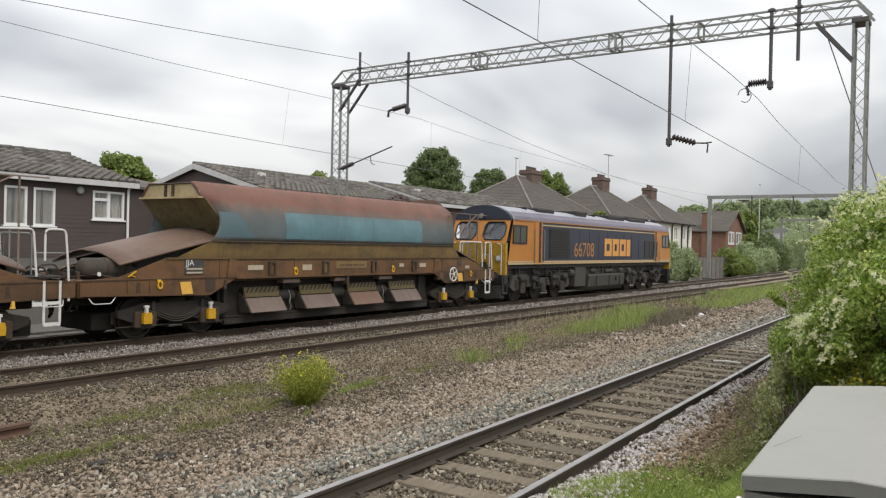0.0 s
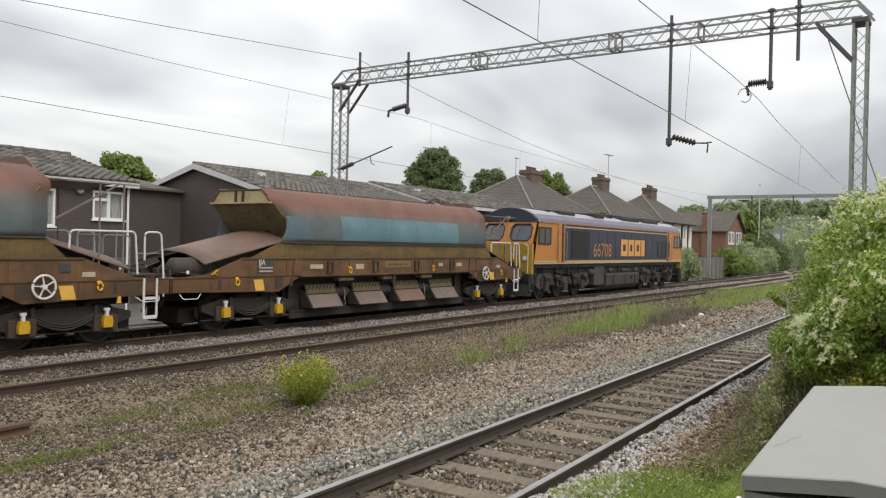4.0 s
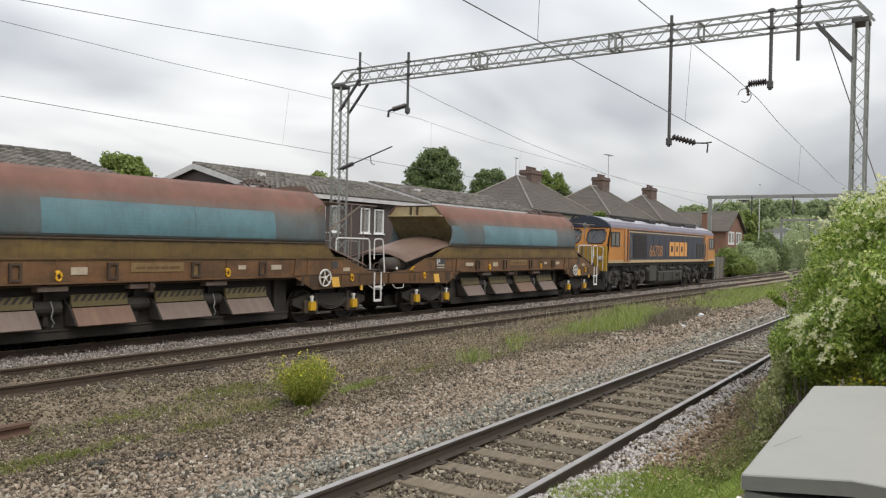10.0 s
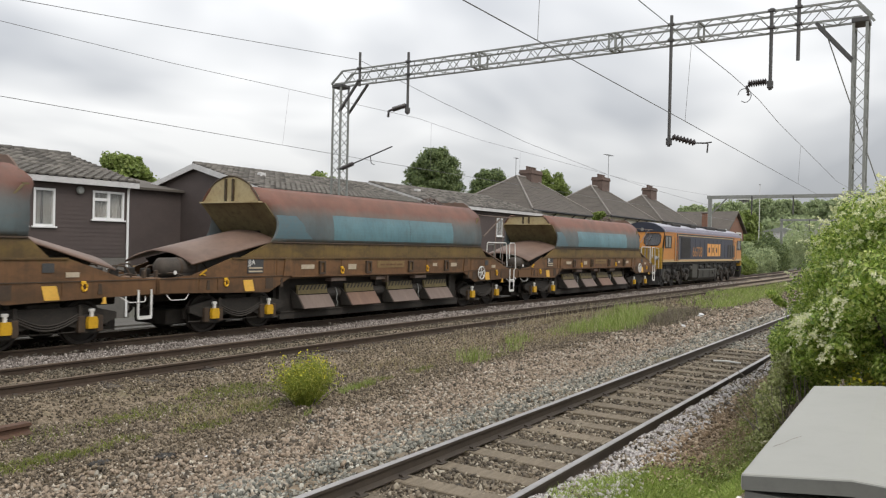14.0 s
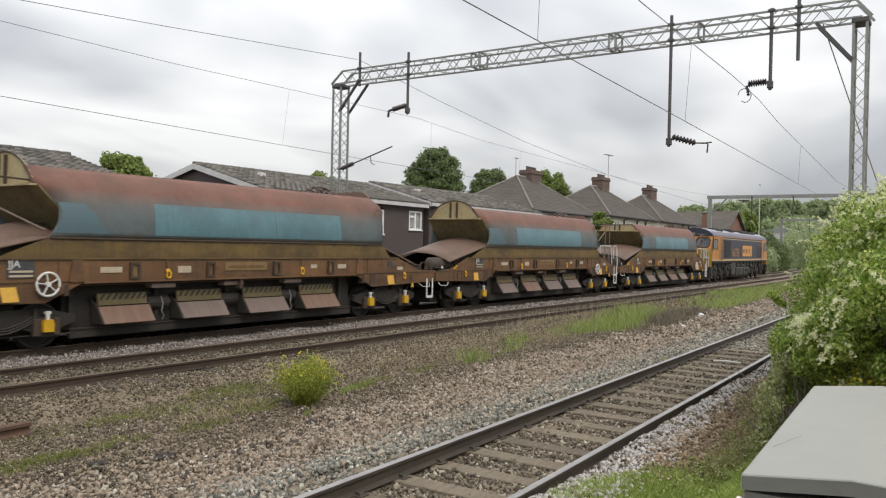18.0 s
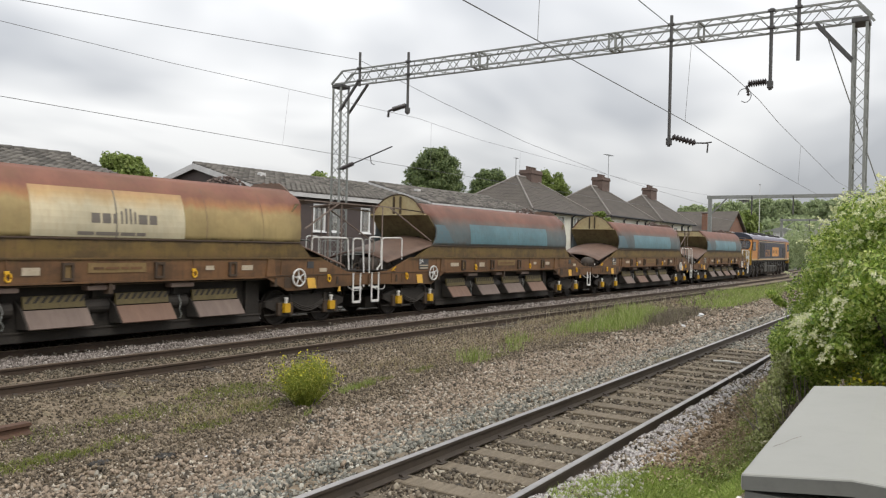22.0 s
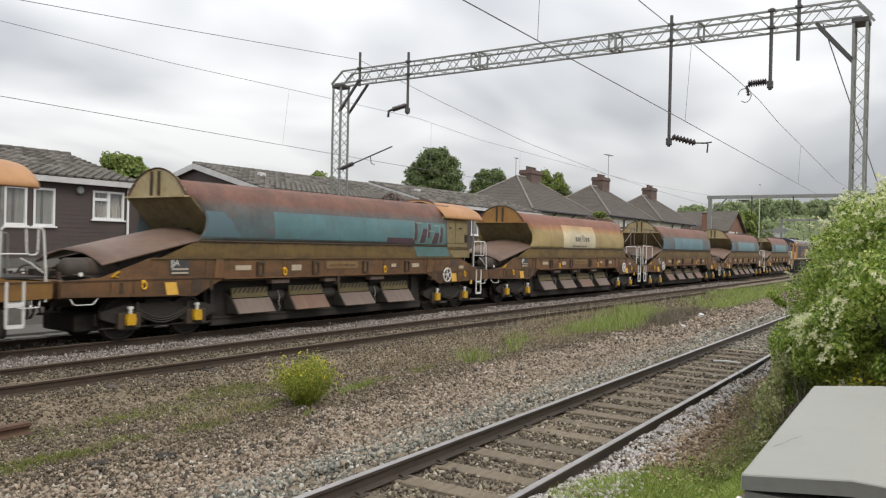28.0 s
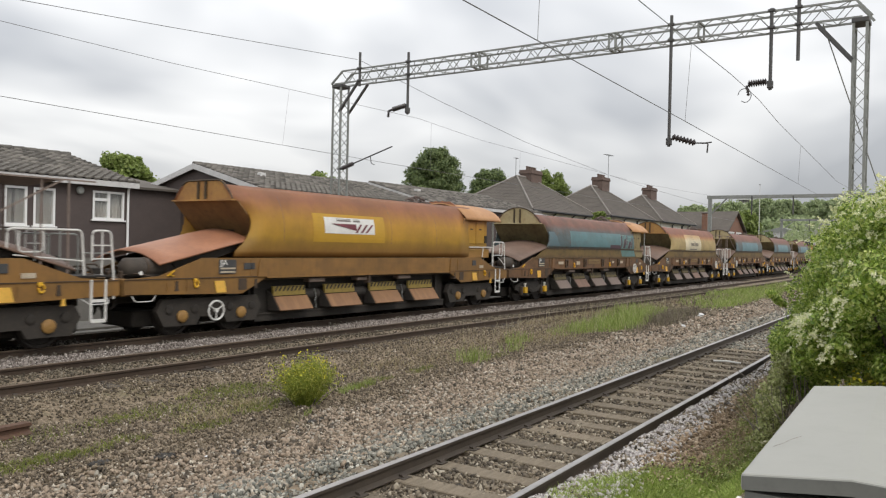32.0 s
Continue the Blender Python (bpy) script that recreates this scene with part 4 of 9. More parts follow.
def lattice_gantry():
    g = thing("lattice_gantry", 22.2, 11.1, -0.36, "grey galvanised lattice portal carrying the overhead wires across the tracks", "gantry")
    g.matrix_basis = pose(0, 0, 0)
    X, W, YL, YR, ZB, ZT = 22.2, 0.55, 19.86, 2.36, 8.21, 8.66
    lattice_mast(g, X + 0.2, YL, -0.6, ZB - 0.14, 0.44, 0.38)
    lattice_mast(g, X + 0.2, YR, -0.3, ZB - 0.14, 0.5, 0.30)
    xs = (X - 0.05, X - 0.05 + W)
    for x in xs:
        for z in (ZB, ZT):
            o = 0.28 if z == ZT else -0.1
            bm = bar(BM(), (x, YL - o, z), (x, YR + o * 0.4, z), 0.05)
            part("beam_chord", bm, M["galv"], g)
        for y, s in ((YL, 1), (YR, -1)):
            o = 0.28 if s > 0 else 0.11
            part("beam_end", bar(BM(), (x, y - s * o, ZT), (x, y + s * 0.26, ZB), 0.06), M["galv"], g)
        n = 44
        for i in range(n):
            ya, yb = YL - 0.2 + (YR - YL + 0.4) * i / n, YL - 0.2 + (YR - YL + 0.4) * (i + 1) / n
            part("lacing_bar", bar(BM(), (x, ya, ZB if i % 2 else ZT), (x, yb, ZT if i % 2 else ZB), 0.026, 0.018), M["galv"], g)
    for z in (ZB, ZT):
        n = 40
        for i in range(n):
            ya, yb = YL - 0.2 + (YR - YL + 0.4) * i / n, YL - 0.2 + (YR - YL + 0.4) * (i + 1) / n
            part("lacing_bar", bar(BM(), (xs[i % 2], ya, z), (xs[(i + 1) % 2], yb, z), 0.022, 0.016), M["galv"], g)
    for y in (13.9, 13.6, 9.05, 8.85, 6.4):
        bm = BM()
        for x in xs:
            bar(bm, (x, y, ZB), (x, y, ZT), 0.05)
        for z in (ZB, ZT):
            bar(bm, (xs[0], y, z), (xs[1], y, z), 0.05)
        part("splice_frame", bm, M["galv"], g)
    # knee braces
    for x in xs:
        part("knee_brace", bar(BM(), (x, 18.80, 8.19), (x, 19.72, 7.16), 0.075), M["galv_dark"], g)
        part("knee_brace", bar(BM(), (x, 3.38, 8.19), (x, 2.52, 7.14), 0.085), M["galv_dark"], g)
    # drop tubes
    for y, z0, z1 in ((18.70, 8.0, 9.25), (16.48, 6.80, 8.98), (7.15, 5.18, 8.92), (4.46, 6.55, 8.72), (3.79, 7.26, 8.95)):
        d = part("drop_tube", tube(BM(), [(X - 0.10, y, z0), (X - 0.10, y, z1)], 0.047, 10), M["galv_dark"], g)
        bm = BM()
        for z in (ZB, ZT):
            box(bm, X - 0.17, X - 0.03, y - 0.09, y + 0.09, z - 0.035, z + 0.035, 0.01)
        if z0 < 7:
            box(bm, X - 0.17, X - 0.03, y - 0.07, y + 0.07, z0 + 0.04, z0 + 0.24, 0.01)
        part("clamp", bm, M["galv_dark"], d)
    # registration arms with insulators
    bm = BM()
    insulator(bm, (X - 0.1, 16.55, 7.12), (X - 0.1, 17.15, 7.02), 0.095)
    tube(bm, [(X - 0.1, 17.15, 7.02), (X - 0.1, 17.32, 6.98)], 0.04, 8)
    insulator(bm, (X - 0.1, 17.30, 7.0), (X - 0.1, 17.34, 6.76), 0.06, 4)
    part("insulator", bm, M["insul"], g, "dark ribbed insulator")
    bm = BM()
    insulator(bm, (X - 0.1, 7.05, 5.45), (X - 0.1, 6.40, 5.24), 0.10)
    part("insulator", bm, M["insul"], g, "dark ribbed insulator")
    bm = tube(BM(), bow([(X - 0.1, 6.40, 5.24), (X - 0.1, 6.05, 5.22), (X - 0.1, 6.07, 4.95)], 0.05), 0.022, 6)
    tube(bm, [(X - 0.1, 6.2, 5.22), (X - 0.1, 5.95, 5.24)], 0.02, 6)
    part("registration_arm", bm, M["galv_dark"], g)
    bm = BM()
    insulator(bm, (X - 0.1, 4.55, 6.78), (X - 0.1, 5.02, 6.76), 0.105, 8)
    insulator(bm, (X - 0.1, 5.06, 6.72), (X - 0.1, 5.0, 6.44), 0.05, 4)
    part("insulator", bm, M["insul"], g, "dark ribbed insulator")
    loop = [(X - 0.1 + 0.02 * k, 5.12 + 0.16 * math.cos(k * 0.55), 6.48 + 0.18 * math.sin(k * 0.55)) for k in range(11)]
    part("jumper_loop", tube(BM(), loop, 0.012, 5), M["wire"], g)
    # cantilever on the far mast
    bm = BM()
    insulator(bm, (X, 19.55, 5.02), (X, 19.0, 5.18), 0.09, 6)
    part("insulator", bm, M["insul"], g, "dark ribbed insulator")
    bm = tube(BM(), [(X, 19.75, 5.0), (X, 19.5, 5.02)], 0.05, 8)
    tube(bm, [(X, 19.0, 5.18), (X, 17.2, 5.72)], 0.026, 8)
    tube(bm, [(X, 18.2, 5.43), (X, 18.15, 5.15), (X, 18.0, 5.1)], 0.016, 6)
    part("cantilever", bm, M["galv_dark"], g)
    # small finials on the beam ends
    part("earth_stay", tube(BM(), [(X + 0.2, 3.25, 8.2), (X + 4.0, 1.5, 2.0)], 0.016, 6), M["galv"], g)
    return g


lattice_gantry()


def plain_gantry(x, yl, yr, z0, z1, far=False):
    g = thing("portal_gantry", 0, 0, 0, "grey steel portal gantry with a flat beam over the tracks", "gantry", "distant gantries")
    for y in (yl, yr):
        bm = box(BM(), x - 0.14, x + 0.14, y - 0.16, y + 0.16, z0, z1)
        part("column", bm, M["galv"], g)
        part("footing", box(BM(), x - 0.45, x + 0.45, y - 0.45, y + 0.45, z0 - 0.5, z0 + 0.1, 0.04), M["concrete"], g)
    part("beam", box(BM(), x - 0.18, x + 0.18, yr - 0.25, yl + 0.25, z1, z1 + 0.30), M["galv"], g)
    part("knee_brace", bar(BM(), (x, yl - 0.1, z1 - 1.4), (x, yl - 1.5, z1), 0.12), M["galv"], g)
    part("knee_brace", bar(BM(), (x, yr + 0.1, z1 - 1.4), (x, yr + 1.5, z1), 0.12), M["galv"], g)
    for y in (16.0 + float(bend(x)), 12.5 + float(bend(x))):
        part("drop_tube", tube(BM(), [(x - 0.2, y, z1 - 1.5), (x - 0.2, y, z1 + 0.2)], 0.06, 8), M["galv_dark"], g)
    return g


plain_gantry(75.0, 20.2, 1.5, -0.36, 7.12)
plain_gantry(120.0, 22.2, 4.0, -0.36, 6.75)


# ---- overhead wires ----
def wire(name, label, pts, r=0.012, sag=0.0):
    P = [Vector(p) for p in pts]
    run = []
    for a, b in zip(P, P[1:]):
        for i in range(9):
            t = i / 8
            q = a.lerp(b, t)
            q.z -= sag * 4 * t * (1 - t)
            run.append(q)
    ob = part(name, tube(BM(), run, r, 5), M["wire"], None)
    return tagged(ob, label, "overhead wire", "overhead wires")


def droppers(top, low, r=0.004):
    for a, b in zip(top, low):
        ob = part("dropper_wire", tube(BM(), [a, b], r, 4), M["wire"], None)
        tagged(ob, "thin vertical dropper between the overhead wires", "overhead wire", "dropper wires")


# near track
wire("contact_wire", "thin dark contact wire over the near track", [(-14, 3.85, 4.72), (6.64, 4.28, 4.70), (15.0, 4.55, 4.70), (34.8, 5.25, 4.70), (75, 6.4, 4.75)], 0.007)
wire("catenary_wire", "thin dark catenary wire over the near track", [(-14, 3.6, 6.9), (12.04, 4.41, 6.17), (18.8, 4.64, 6.33), (22.1, 4.75, 6.33), (25.6, 4.87, 6.17), (43.4, 5.48, 5.83), (75, 6.5, 6.6)], 0.008)
droppers([(8.4, 4.30, 6.3), (15.2, 4.52, 6.24), (30.3, 5.03, 6.07)], [(8.4, 4.34, 4.70), (15.0, 4.55, 4.70), (30.3, 5.09, 4.70)])
# the train's track
wire("contact_wire", "thin dark contact wire over the train", [(-20, 16.0, 5.06), (7.94, 16.0, 4.985), (15.64, 16.0, 4.925), (20.5, 16.0, 4.89), (44, 16.1, 4.86), (75, 16.5, 4.8)], 0.007)
wire("catenary_wire", "thin dark catenary wire over the train", [(-20, 16.0, 6.9), (7.91, 16.0, 6.47), (11.87, 16.0, 6.46), (15.86, 16.0, 6.53), (22.09, 16.0, 6.62), (26.3, 16.0, 6.39), (44, 16.0, 6.1), (75, 16.5, 6.7)], 0.006)
droppers([(15.86, 16.0, 6.53), (22.9, 16.0, 6.58), (29.6, 16.0, 6.34)], [(15.64, 16.0, 4.925), (22.9, 16.0, 4.885), (29.6, 16.03, 4.88)])
# feeders
wire("feeder_wire", "dark feeder wire running to the gantry", [(-12, 24.8, 7.6), (10.70, 20.66, 8.374), (14.75, 19.92, 8.554), (21.92, 18.68, 8.945)], 0.010)
wire("feeder_wire", "dark feeder wire falling away to the next gantry", [(21.97, 18.64, 8.938), (27.28, 18.6, 8.284), (34.94, 18.6, 7.50), (45.77, 18.6, 6.825), (53.56, 18.6, 6.516), (75, 18.6, 6.02)], 0.010)


# ---- houses ----
def board_wall(wall, p, q, z0, z1, lap=0.15, t=0.015, out=(0, -1), holes=()):
    """Lapped boards from p to q, each a piece of the wall, left out over the holes (s0, s1, z0, z1 along the wall)."""
    p, q = Vector((*p, 0)), Vector((*q, 0))
    L = (q - p).length
    d = (q - p) / L
    o = Vector((*out, 0))
    n = max(1, int((z1 - z0) / lap))
    for i in range(n):
        a, b = z0 + (z1 - z0) * i / n, z0 + (z1 - z0) * (i + 1) / n
        spans = [(0.0, L)]
        for s0, s1, h0, h1 in holes:
            if b > h0 + 0.01 and a < h1 - 0.01:
                spans = [r for u, v in spans for r in ((u, min(v, s0)), (max(u, s1), v)) if r[1] - r[0] > 0.02]
        for u, v in spans:
            e, f = p + d * u, p + d * v
            bm = BM()
            rings = [[bm.verts.new((c.x + o.x * k, c.y + o.y * k, z)) for k, z in ((0, a), (t, a), (0.007, b), (0, b))] for c in (e, f)]
            loft(bm, rings, True)
            part("board", bm, M["cladding"], wall)


def house_window(parent, x, y, z0, z1, w, lights=1, curtain=True, fanlight=False):
    """A white framed window in a wall that faces -y."""
    bm = BM()
    fr = 0.075
    for a, b, c, d in ((x, x + w, z0, z0 + fr), (x, x + w, z1 - fr, z1), (x, x + fr, z0 + fr, z1 - fr), (x + w - fr, x + w, z0 + fr, z1 - fr)):
        box(bm, a, b, y - 0.06, y + 0.05, c, d)
    for i in range(1, lights):
        c = x + w * i / lights
        box(bm, c - 0.055, c + 0.055, y - 0.06, y + 0.05, z0 + fr, z1 - fr)
    if fanlight:
        zf = z1 - (z1 - z0) * 0.30
        box(bm, x + fr, x + w / lights - 0.055, y - 0.06, y + 0.05, zf - 0.05, zf + 0.05)
    win = part("window", bm, M["upvc"], parent, "white plastic window with a net curtain")
    part("window_sill", box(BM(), x - 0.06, x + w + 0.06, y - 0.12, y + 0.05, z0 - 0.06, z0, 0.01), M["upvc"], win)
    pane = part("pane", box(BM(), x + fr, x + w - fr, y - 0.004, y + 0.004, z0 + fr, z1 - fr), M["pane"], win)
    pane.visible_shadow = False
    if curtain:
        bm = BM()
        n = 40
        rng = random.Random(int(x * 100))
        for s0, s1 in ((0.05, 0.42), (0.55, 0.95)) if lights == 1 else ((0.04, 0.96),):
            top = [bm.verts.new((x + w * (s0 + (s1 - s0) * i / n), y + 0.09 + 0.02 * math.sin(i * 1.3) + rng.uniform(0, 0.006), z1)) for i in range(n + 1)]
            low = [bm.verts.new((v.co.x, v.co.y + 0.004 * math.sin(i), z0)) for i, v in enumerate(top)]
            for i in range(n):
                bm.faces.new((top[i], top[i + 1], low[i + 1], low[i]))
        part("curtain", bm, M["curtain"], win)
    # added dark sheet behind the pane, in place of an unlit room
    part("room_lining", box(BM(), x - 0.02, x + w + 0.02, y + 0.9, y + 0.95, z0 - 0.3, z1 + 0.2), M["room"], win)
    return win


def tile_piece():
    """One interlocking concrete tile with a raised roll."""
    n = 8
    bm = BM()
    rows = []
    for v, dz in ((0.0, 0.055), (0.40, 0.0)):
        rows.append([bm.verts.new((0.33 * i / n, v, dz + 0.055 * max(0.0, math.sin(2 * math.pi * i / n)))) for i in range(n + 1)])
    for i in range(n):
        bm.faces.new((rows[0][i], rows[0][i + 1], rows[1][i + 1], rows[1][i]))
    low = [bm.verts.new((v.co.x, v.co.y, v.co.z - 0.07)) for v in rows[0]]
    for i in range(n):
        bm.faces.new((low[i], low[i + 1], rows[0][i + 1], rows[0][i]))
    return mesh_of(bm, name="roof_tile")


TILE = tile_piece()
TILE.materials.append(M["rooftile"])


def tiled_slope(parent, x0, x1, ye, ze, yr, zr, single=0):
    """Rows of tiles from the eaves up to the ridge; the first rows are single tiles, the rest one mesh."""
    run = math.hypot(yr - ye, zr - ze)
    a = math.atan2(zr - ze, yr - ye)
    rows, cols = int(run / 0.36), int((x1 - x0) / 0.33)
    base = np.array([v.co[:] for v in TILE.vertices])
    quads = np.array([p.vertices[:] for p in TILE.polygons])
    V, F = [], []
    rng = random.Random(int(x0 * 10))
    left = single
    for i in range(rows):
        for j in range(cols):
            d = i * run / rows
            m = Matrix.Translation((x0 + j * (x1 - x0) / cols, ye + d * math.cos(a), ze + d * math.sin(a) + 0.01)) @ Euler((a - 0.02, rng.uniform(-0.01, 0.01), 0)).to_matrix().to_4x4()
            if left > 0 and j >= cols - 34:
                o = link("roof_tile", TILE, None, parent)
                o.matrix_basis = m
                left -= 1
            else:
                w = base @ np.array(m.to_3x3()).T + np.array(m.translation)
                F.append(quads + len(base) * len(V))
                V.append(w)
    if V:
        ob = link("roof_tiles", mesh_arrays("roof_tiles", np.concatenate(V), np.concatenate(F)), M["rooftile"], parent)
        ob["kind"] = "stuff"


def clad_house(name, x0, x1, windows, lowwindows, single=0, gable_w=True, verge_right=True, eave=4.57):
    """A two-storey block with dark boarding and a low tiled roof; its long side faces the railway."""
    Y0, Y1, Z0 = 26.0, 34.6, -0.75
    ridge_y, ridge_z = (Y0 + Y1) / 2, eave + 1.16
    h = thing(name, 0, 0, 0, "two-storey terrace block with dark brown boarded walls and grey tiled roof", "house", "boarded houses")
    holes = [(x - x0, x - x0 + w, z0, z1) for x, z0, z1, w, *_ in windows]
    bm = BM()
    prism(bm, [(Y0 + 1.0, Z0), (Y1 - 0.05, Z0), (Y1 - 0.05, eave), (ridge_y, ridge_z - 0.1), (Y0 + 1.0, eave)], "x", x0 + 0.03, x1 - 0.03)
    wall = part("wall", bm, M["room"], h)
    board_wall(wall, (x0, Y0), (x1, Y0), 1.5, eave, holes=holes)
    board_wall(wall, (x0, Y1), (x0, Y0), 0.6, eave, out=(-1, 0))
    n = 9
    for i in range(n):
        za, zb = eave + (ridge_z - eave) * i / n, eave + (ridge_z - eave) * (i + 1) / n
        k = (i + 0.5) / n
        board_wall(wall, (x0, Y1 - (Y1 - ridge_y) * k), (x0, Y0 + (ridge_y - Y0) * k), za, zb, out=(-1, 0))
    # grey lower storey with its windows
    bm = BM()
    lw = [(a - x0, a - x0 + b) for a, b in lowwindows]
    cuts = [0.0] + [v for ab in lw for v in ab] + [x1 - x0]
    for a, b in zip(cuts[::2], cuts[1::2]):
        box(bm, x0 + a, x0 + b, Y0, Y0 + 0.4, Z0 - 0.5, 1.5)
    for a, b in lw:
        box(bm, x0 + a, x0 + b, Y0, Y0 + 0.4, Z0 - 0.5, -0.1)
        box(bm, x0 + a, x0 + b, Y0, Y0 + 0.4, 1.15, 1.5)
    box(bm, x0, x0 + 0.4, Y0 + 0.4, Y1, Z0 - 0.5, 0.6)
    part("lower_wall", bm, M["grey_render"], wall, "plain grey lower wall")
    for a, b in lowwindows:
        house_window(h, a, Y0 + 0.1, -0.1, 1.15, b, 1, True, False)
    for s0, s1, z0, z1 in holes:
        for a, b in ((s0 - 0.03, s0), (s1, s1 + 0.03)):
            part("reveal", box(BM(), x0 + a, x0 + b, Y0 - 0.02, Y0 + 0.5, z0, z1), M["cladding"], wall)
        part("reveal", box(BM(), x0 + s0, x0 + s1, Y0 - 0.02, Y0 + 0.5, z1, z1 + 0.03), M["cladding"], wall)
    ov = 0.30
    sl = (ridge_z - eave) / (ridge_y - Y0)
    bm = BM()
    prism(bm, [(Y0 - ov, eave - ov * sl), (ridge_y, ridge_z), (Y1 + ov, eave - ov * sl), (Y1 + ov, eave - ov * sl - 0.12), (ridge_y, ridge_z - 0.14), (Y0 - ov, eave - ov * sl - 0.12)], "x", x0 - 0.22, x1 + 0.1)
    roof = part("roof", bm, M["rooftile"], h)
    tiled_slope(roof, x0 - 0.25, x1 + 0.1, Y0 - ov - 0.05, eave - ov * sl + 0.01, ridge_y, ridge_z + 0.02, single)
    m = int((x1 - x0) / 0.45)
    for i in range(m):
        a = x0 - 0.25 + (x1 - x0 + 0.35) * i / m
        part("ridge_tile", tube(BM(), [(a, ridge_y, ridge_z + 0.03), (a + 0.44, ridge_y, ridge_z + 0.05)], 0.11, 8), M["rooftile"], roof)
    part("fascia", box(BM(), x0 - 0.2, x1 + 0.1, Y0 - ov - 0.03, Y0 - ov + 0.02, eave - ov * sl - 0.20, eave - ov * sl - 0.0), M["fascia"], roof, "white eaves board and gutter")
    for s in (-1, 1):
        ye = ridge_y + s * (ridge_y - Y0 + ov)
        za, zr = eave - ov * sl, ridge_z
        vs = [(ye, za - 0.22), (ye, za + 0.02), (ridge_y, zr + 0.04), (ridge_y, zr - 0.22)]
        part("verge_board", prism(BM(), vs[::s], "x", x0 - 0.28, x0 - 0.23), M["fascia"], roof, "white sloping barge board")
    part("roof_vent", box(BM(), x0 + 2.4, x0 + 2.75, ridge_y - 1.7, ridge_y - 1.4, ridge_z - 0.62, ridge_z - 0.2, 0.03), M["fascia"], roof)
    for x, z0, z1, w, lights, fan in windows:
        house_window(h, x, Y0 + 0.02, z0, z1, w, lights, True, fan)
    return h


clad_house("house", -6.0, 17.75, [(10.3, 2.57, 3.86, 0.75, 1, False), (13.08, 2.57, 3.86, 0.75, 1, False), (14.04, 2.57, 3.86, 0.75, 1, False), (16.17, 2.87, 3.9, 1.25, 2, True)], [(10.3, 0.75), (13.08, 0.75), (14.04, 0.75)], 150, eave=4.35)
clad_house("house", 24.17, 36.6, [(24.95, 3.05, 4.12, 1.22, 2, True), (27.5, 2.75, 4.08, 0.85, 1, False), (28.66, 2.75, 4.06, 0.72, 1, False), (31.0, 2.75, 4.06, 0.76, 1, False), (32.12, 2.75, 4.04, 0.80, 1, False), (35.2, 3.05, 4.1, 1.2, 2, True)], [(27.5, 0.85), (31.0, 0.76)], 150, eave=4.61)
clad_house("house", 37.2, 51.0, [(38.2, 3.05, 4.12, 1.22, 2, True), (41.8, 2.9, 4.1, 0.85, 1, False), (45.0, 2.9, 4.1, 0.85, 1, False), (48.0, 2.9, 4.1, 0.85, 1, False)], [], 0, eave=4.75)


def linking_block():
    h = thing("linking_block", 0, 0, 0, "low dark link building set back between the boarded houses", "house")
    wall = part("wall", box(BM(), 17.8, 24.25, 31.5, 38, -0.75, 4.6), M["room"], h)
    board_wall(wall, (17.75, 31.5), (24.3, 31.5), -0.75, 4.6)
    bm = prism(BM(), [(31.2, 4.55), (36.0, 5.35), (38.3, 4.6), (38.3, 4.5), (31.2, 4.45)], "x", 17.6, 24.5)
    part("roof", bm, M["slate"], h)
    part("downpipe", tube(BM(), [(18.2, 31.4, -0.7), (18.2, 31.4, 4.4)], 0.05, 8), M["galv_dark"], h)


linking_block()


def downpipe(x, y, z0, z1, material, label):
    ob = part("downpipe", tube(BM(), [(x, y - 0.28, z1 + 0.06), (x, y - 0.2, z1), (x, y - 0.08, z1 - 0.15), (x, y - 0.08, z0)], 0.045, 10), material, None)
    tagged(ob, label, "drainpipe", "downpipes")


downpipe(17.55, 26.0, -0.7, 4.15, M["upvc"], "white plastic downpipe on the boarded house")
downpipe(24.4, 26.0, -0.7, 4.3, M["upvc"], "white plastic downpipe on the corner of the house")


def wall_box(x, y, z, ax, label, w=0.25, h=0.3):
    bm = box(BM(), x - (0.12 if ax == "x" else w / 2), x + (0.0 if ax == "x" else w / 2), y - (w / 2 if ax == "x" else 0.12), y + (w / 2 if ax == "x" else 0), z - h / 2, z + h / 2, 0.03)
    ob = part("wall_box", bm, M["galv"], None)
    tagged(ob, label, "alarm box")


wall_box(24.14, 27.6, 4.02, "x", "pale alarm box on the boarded gable wall", 0.25, 0.32)
ob = part("wall_lamp", spin(BM(), [(-0.12, 0.10), (-0.08, 0.14), (-0.03, 0.14), (0.0, 0.1)], "y", 15.66, 25.97, 3.87, 16), M["galv"], None)
tagged(ob, "small round grey vent on the boarded wall", "vent")


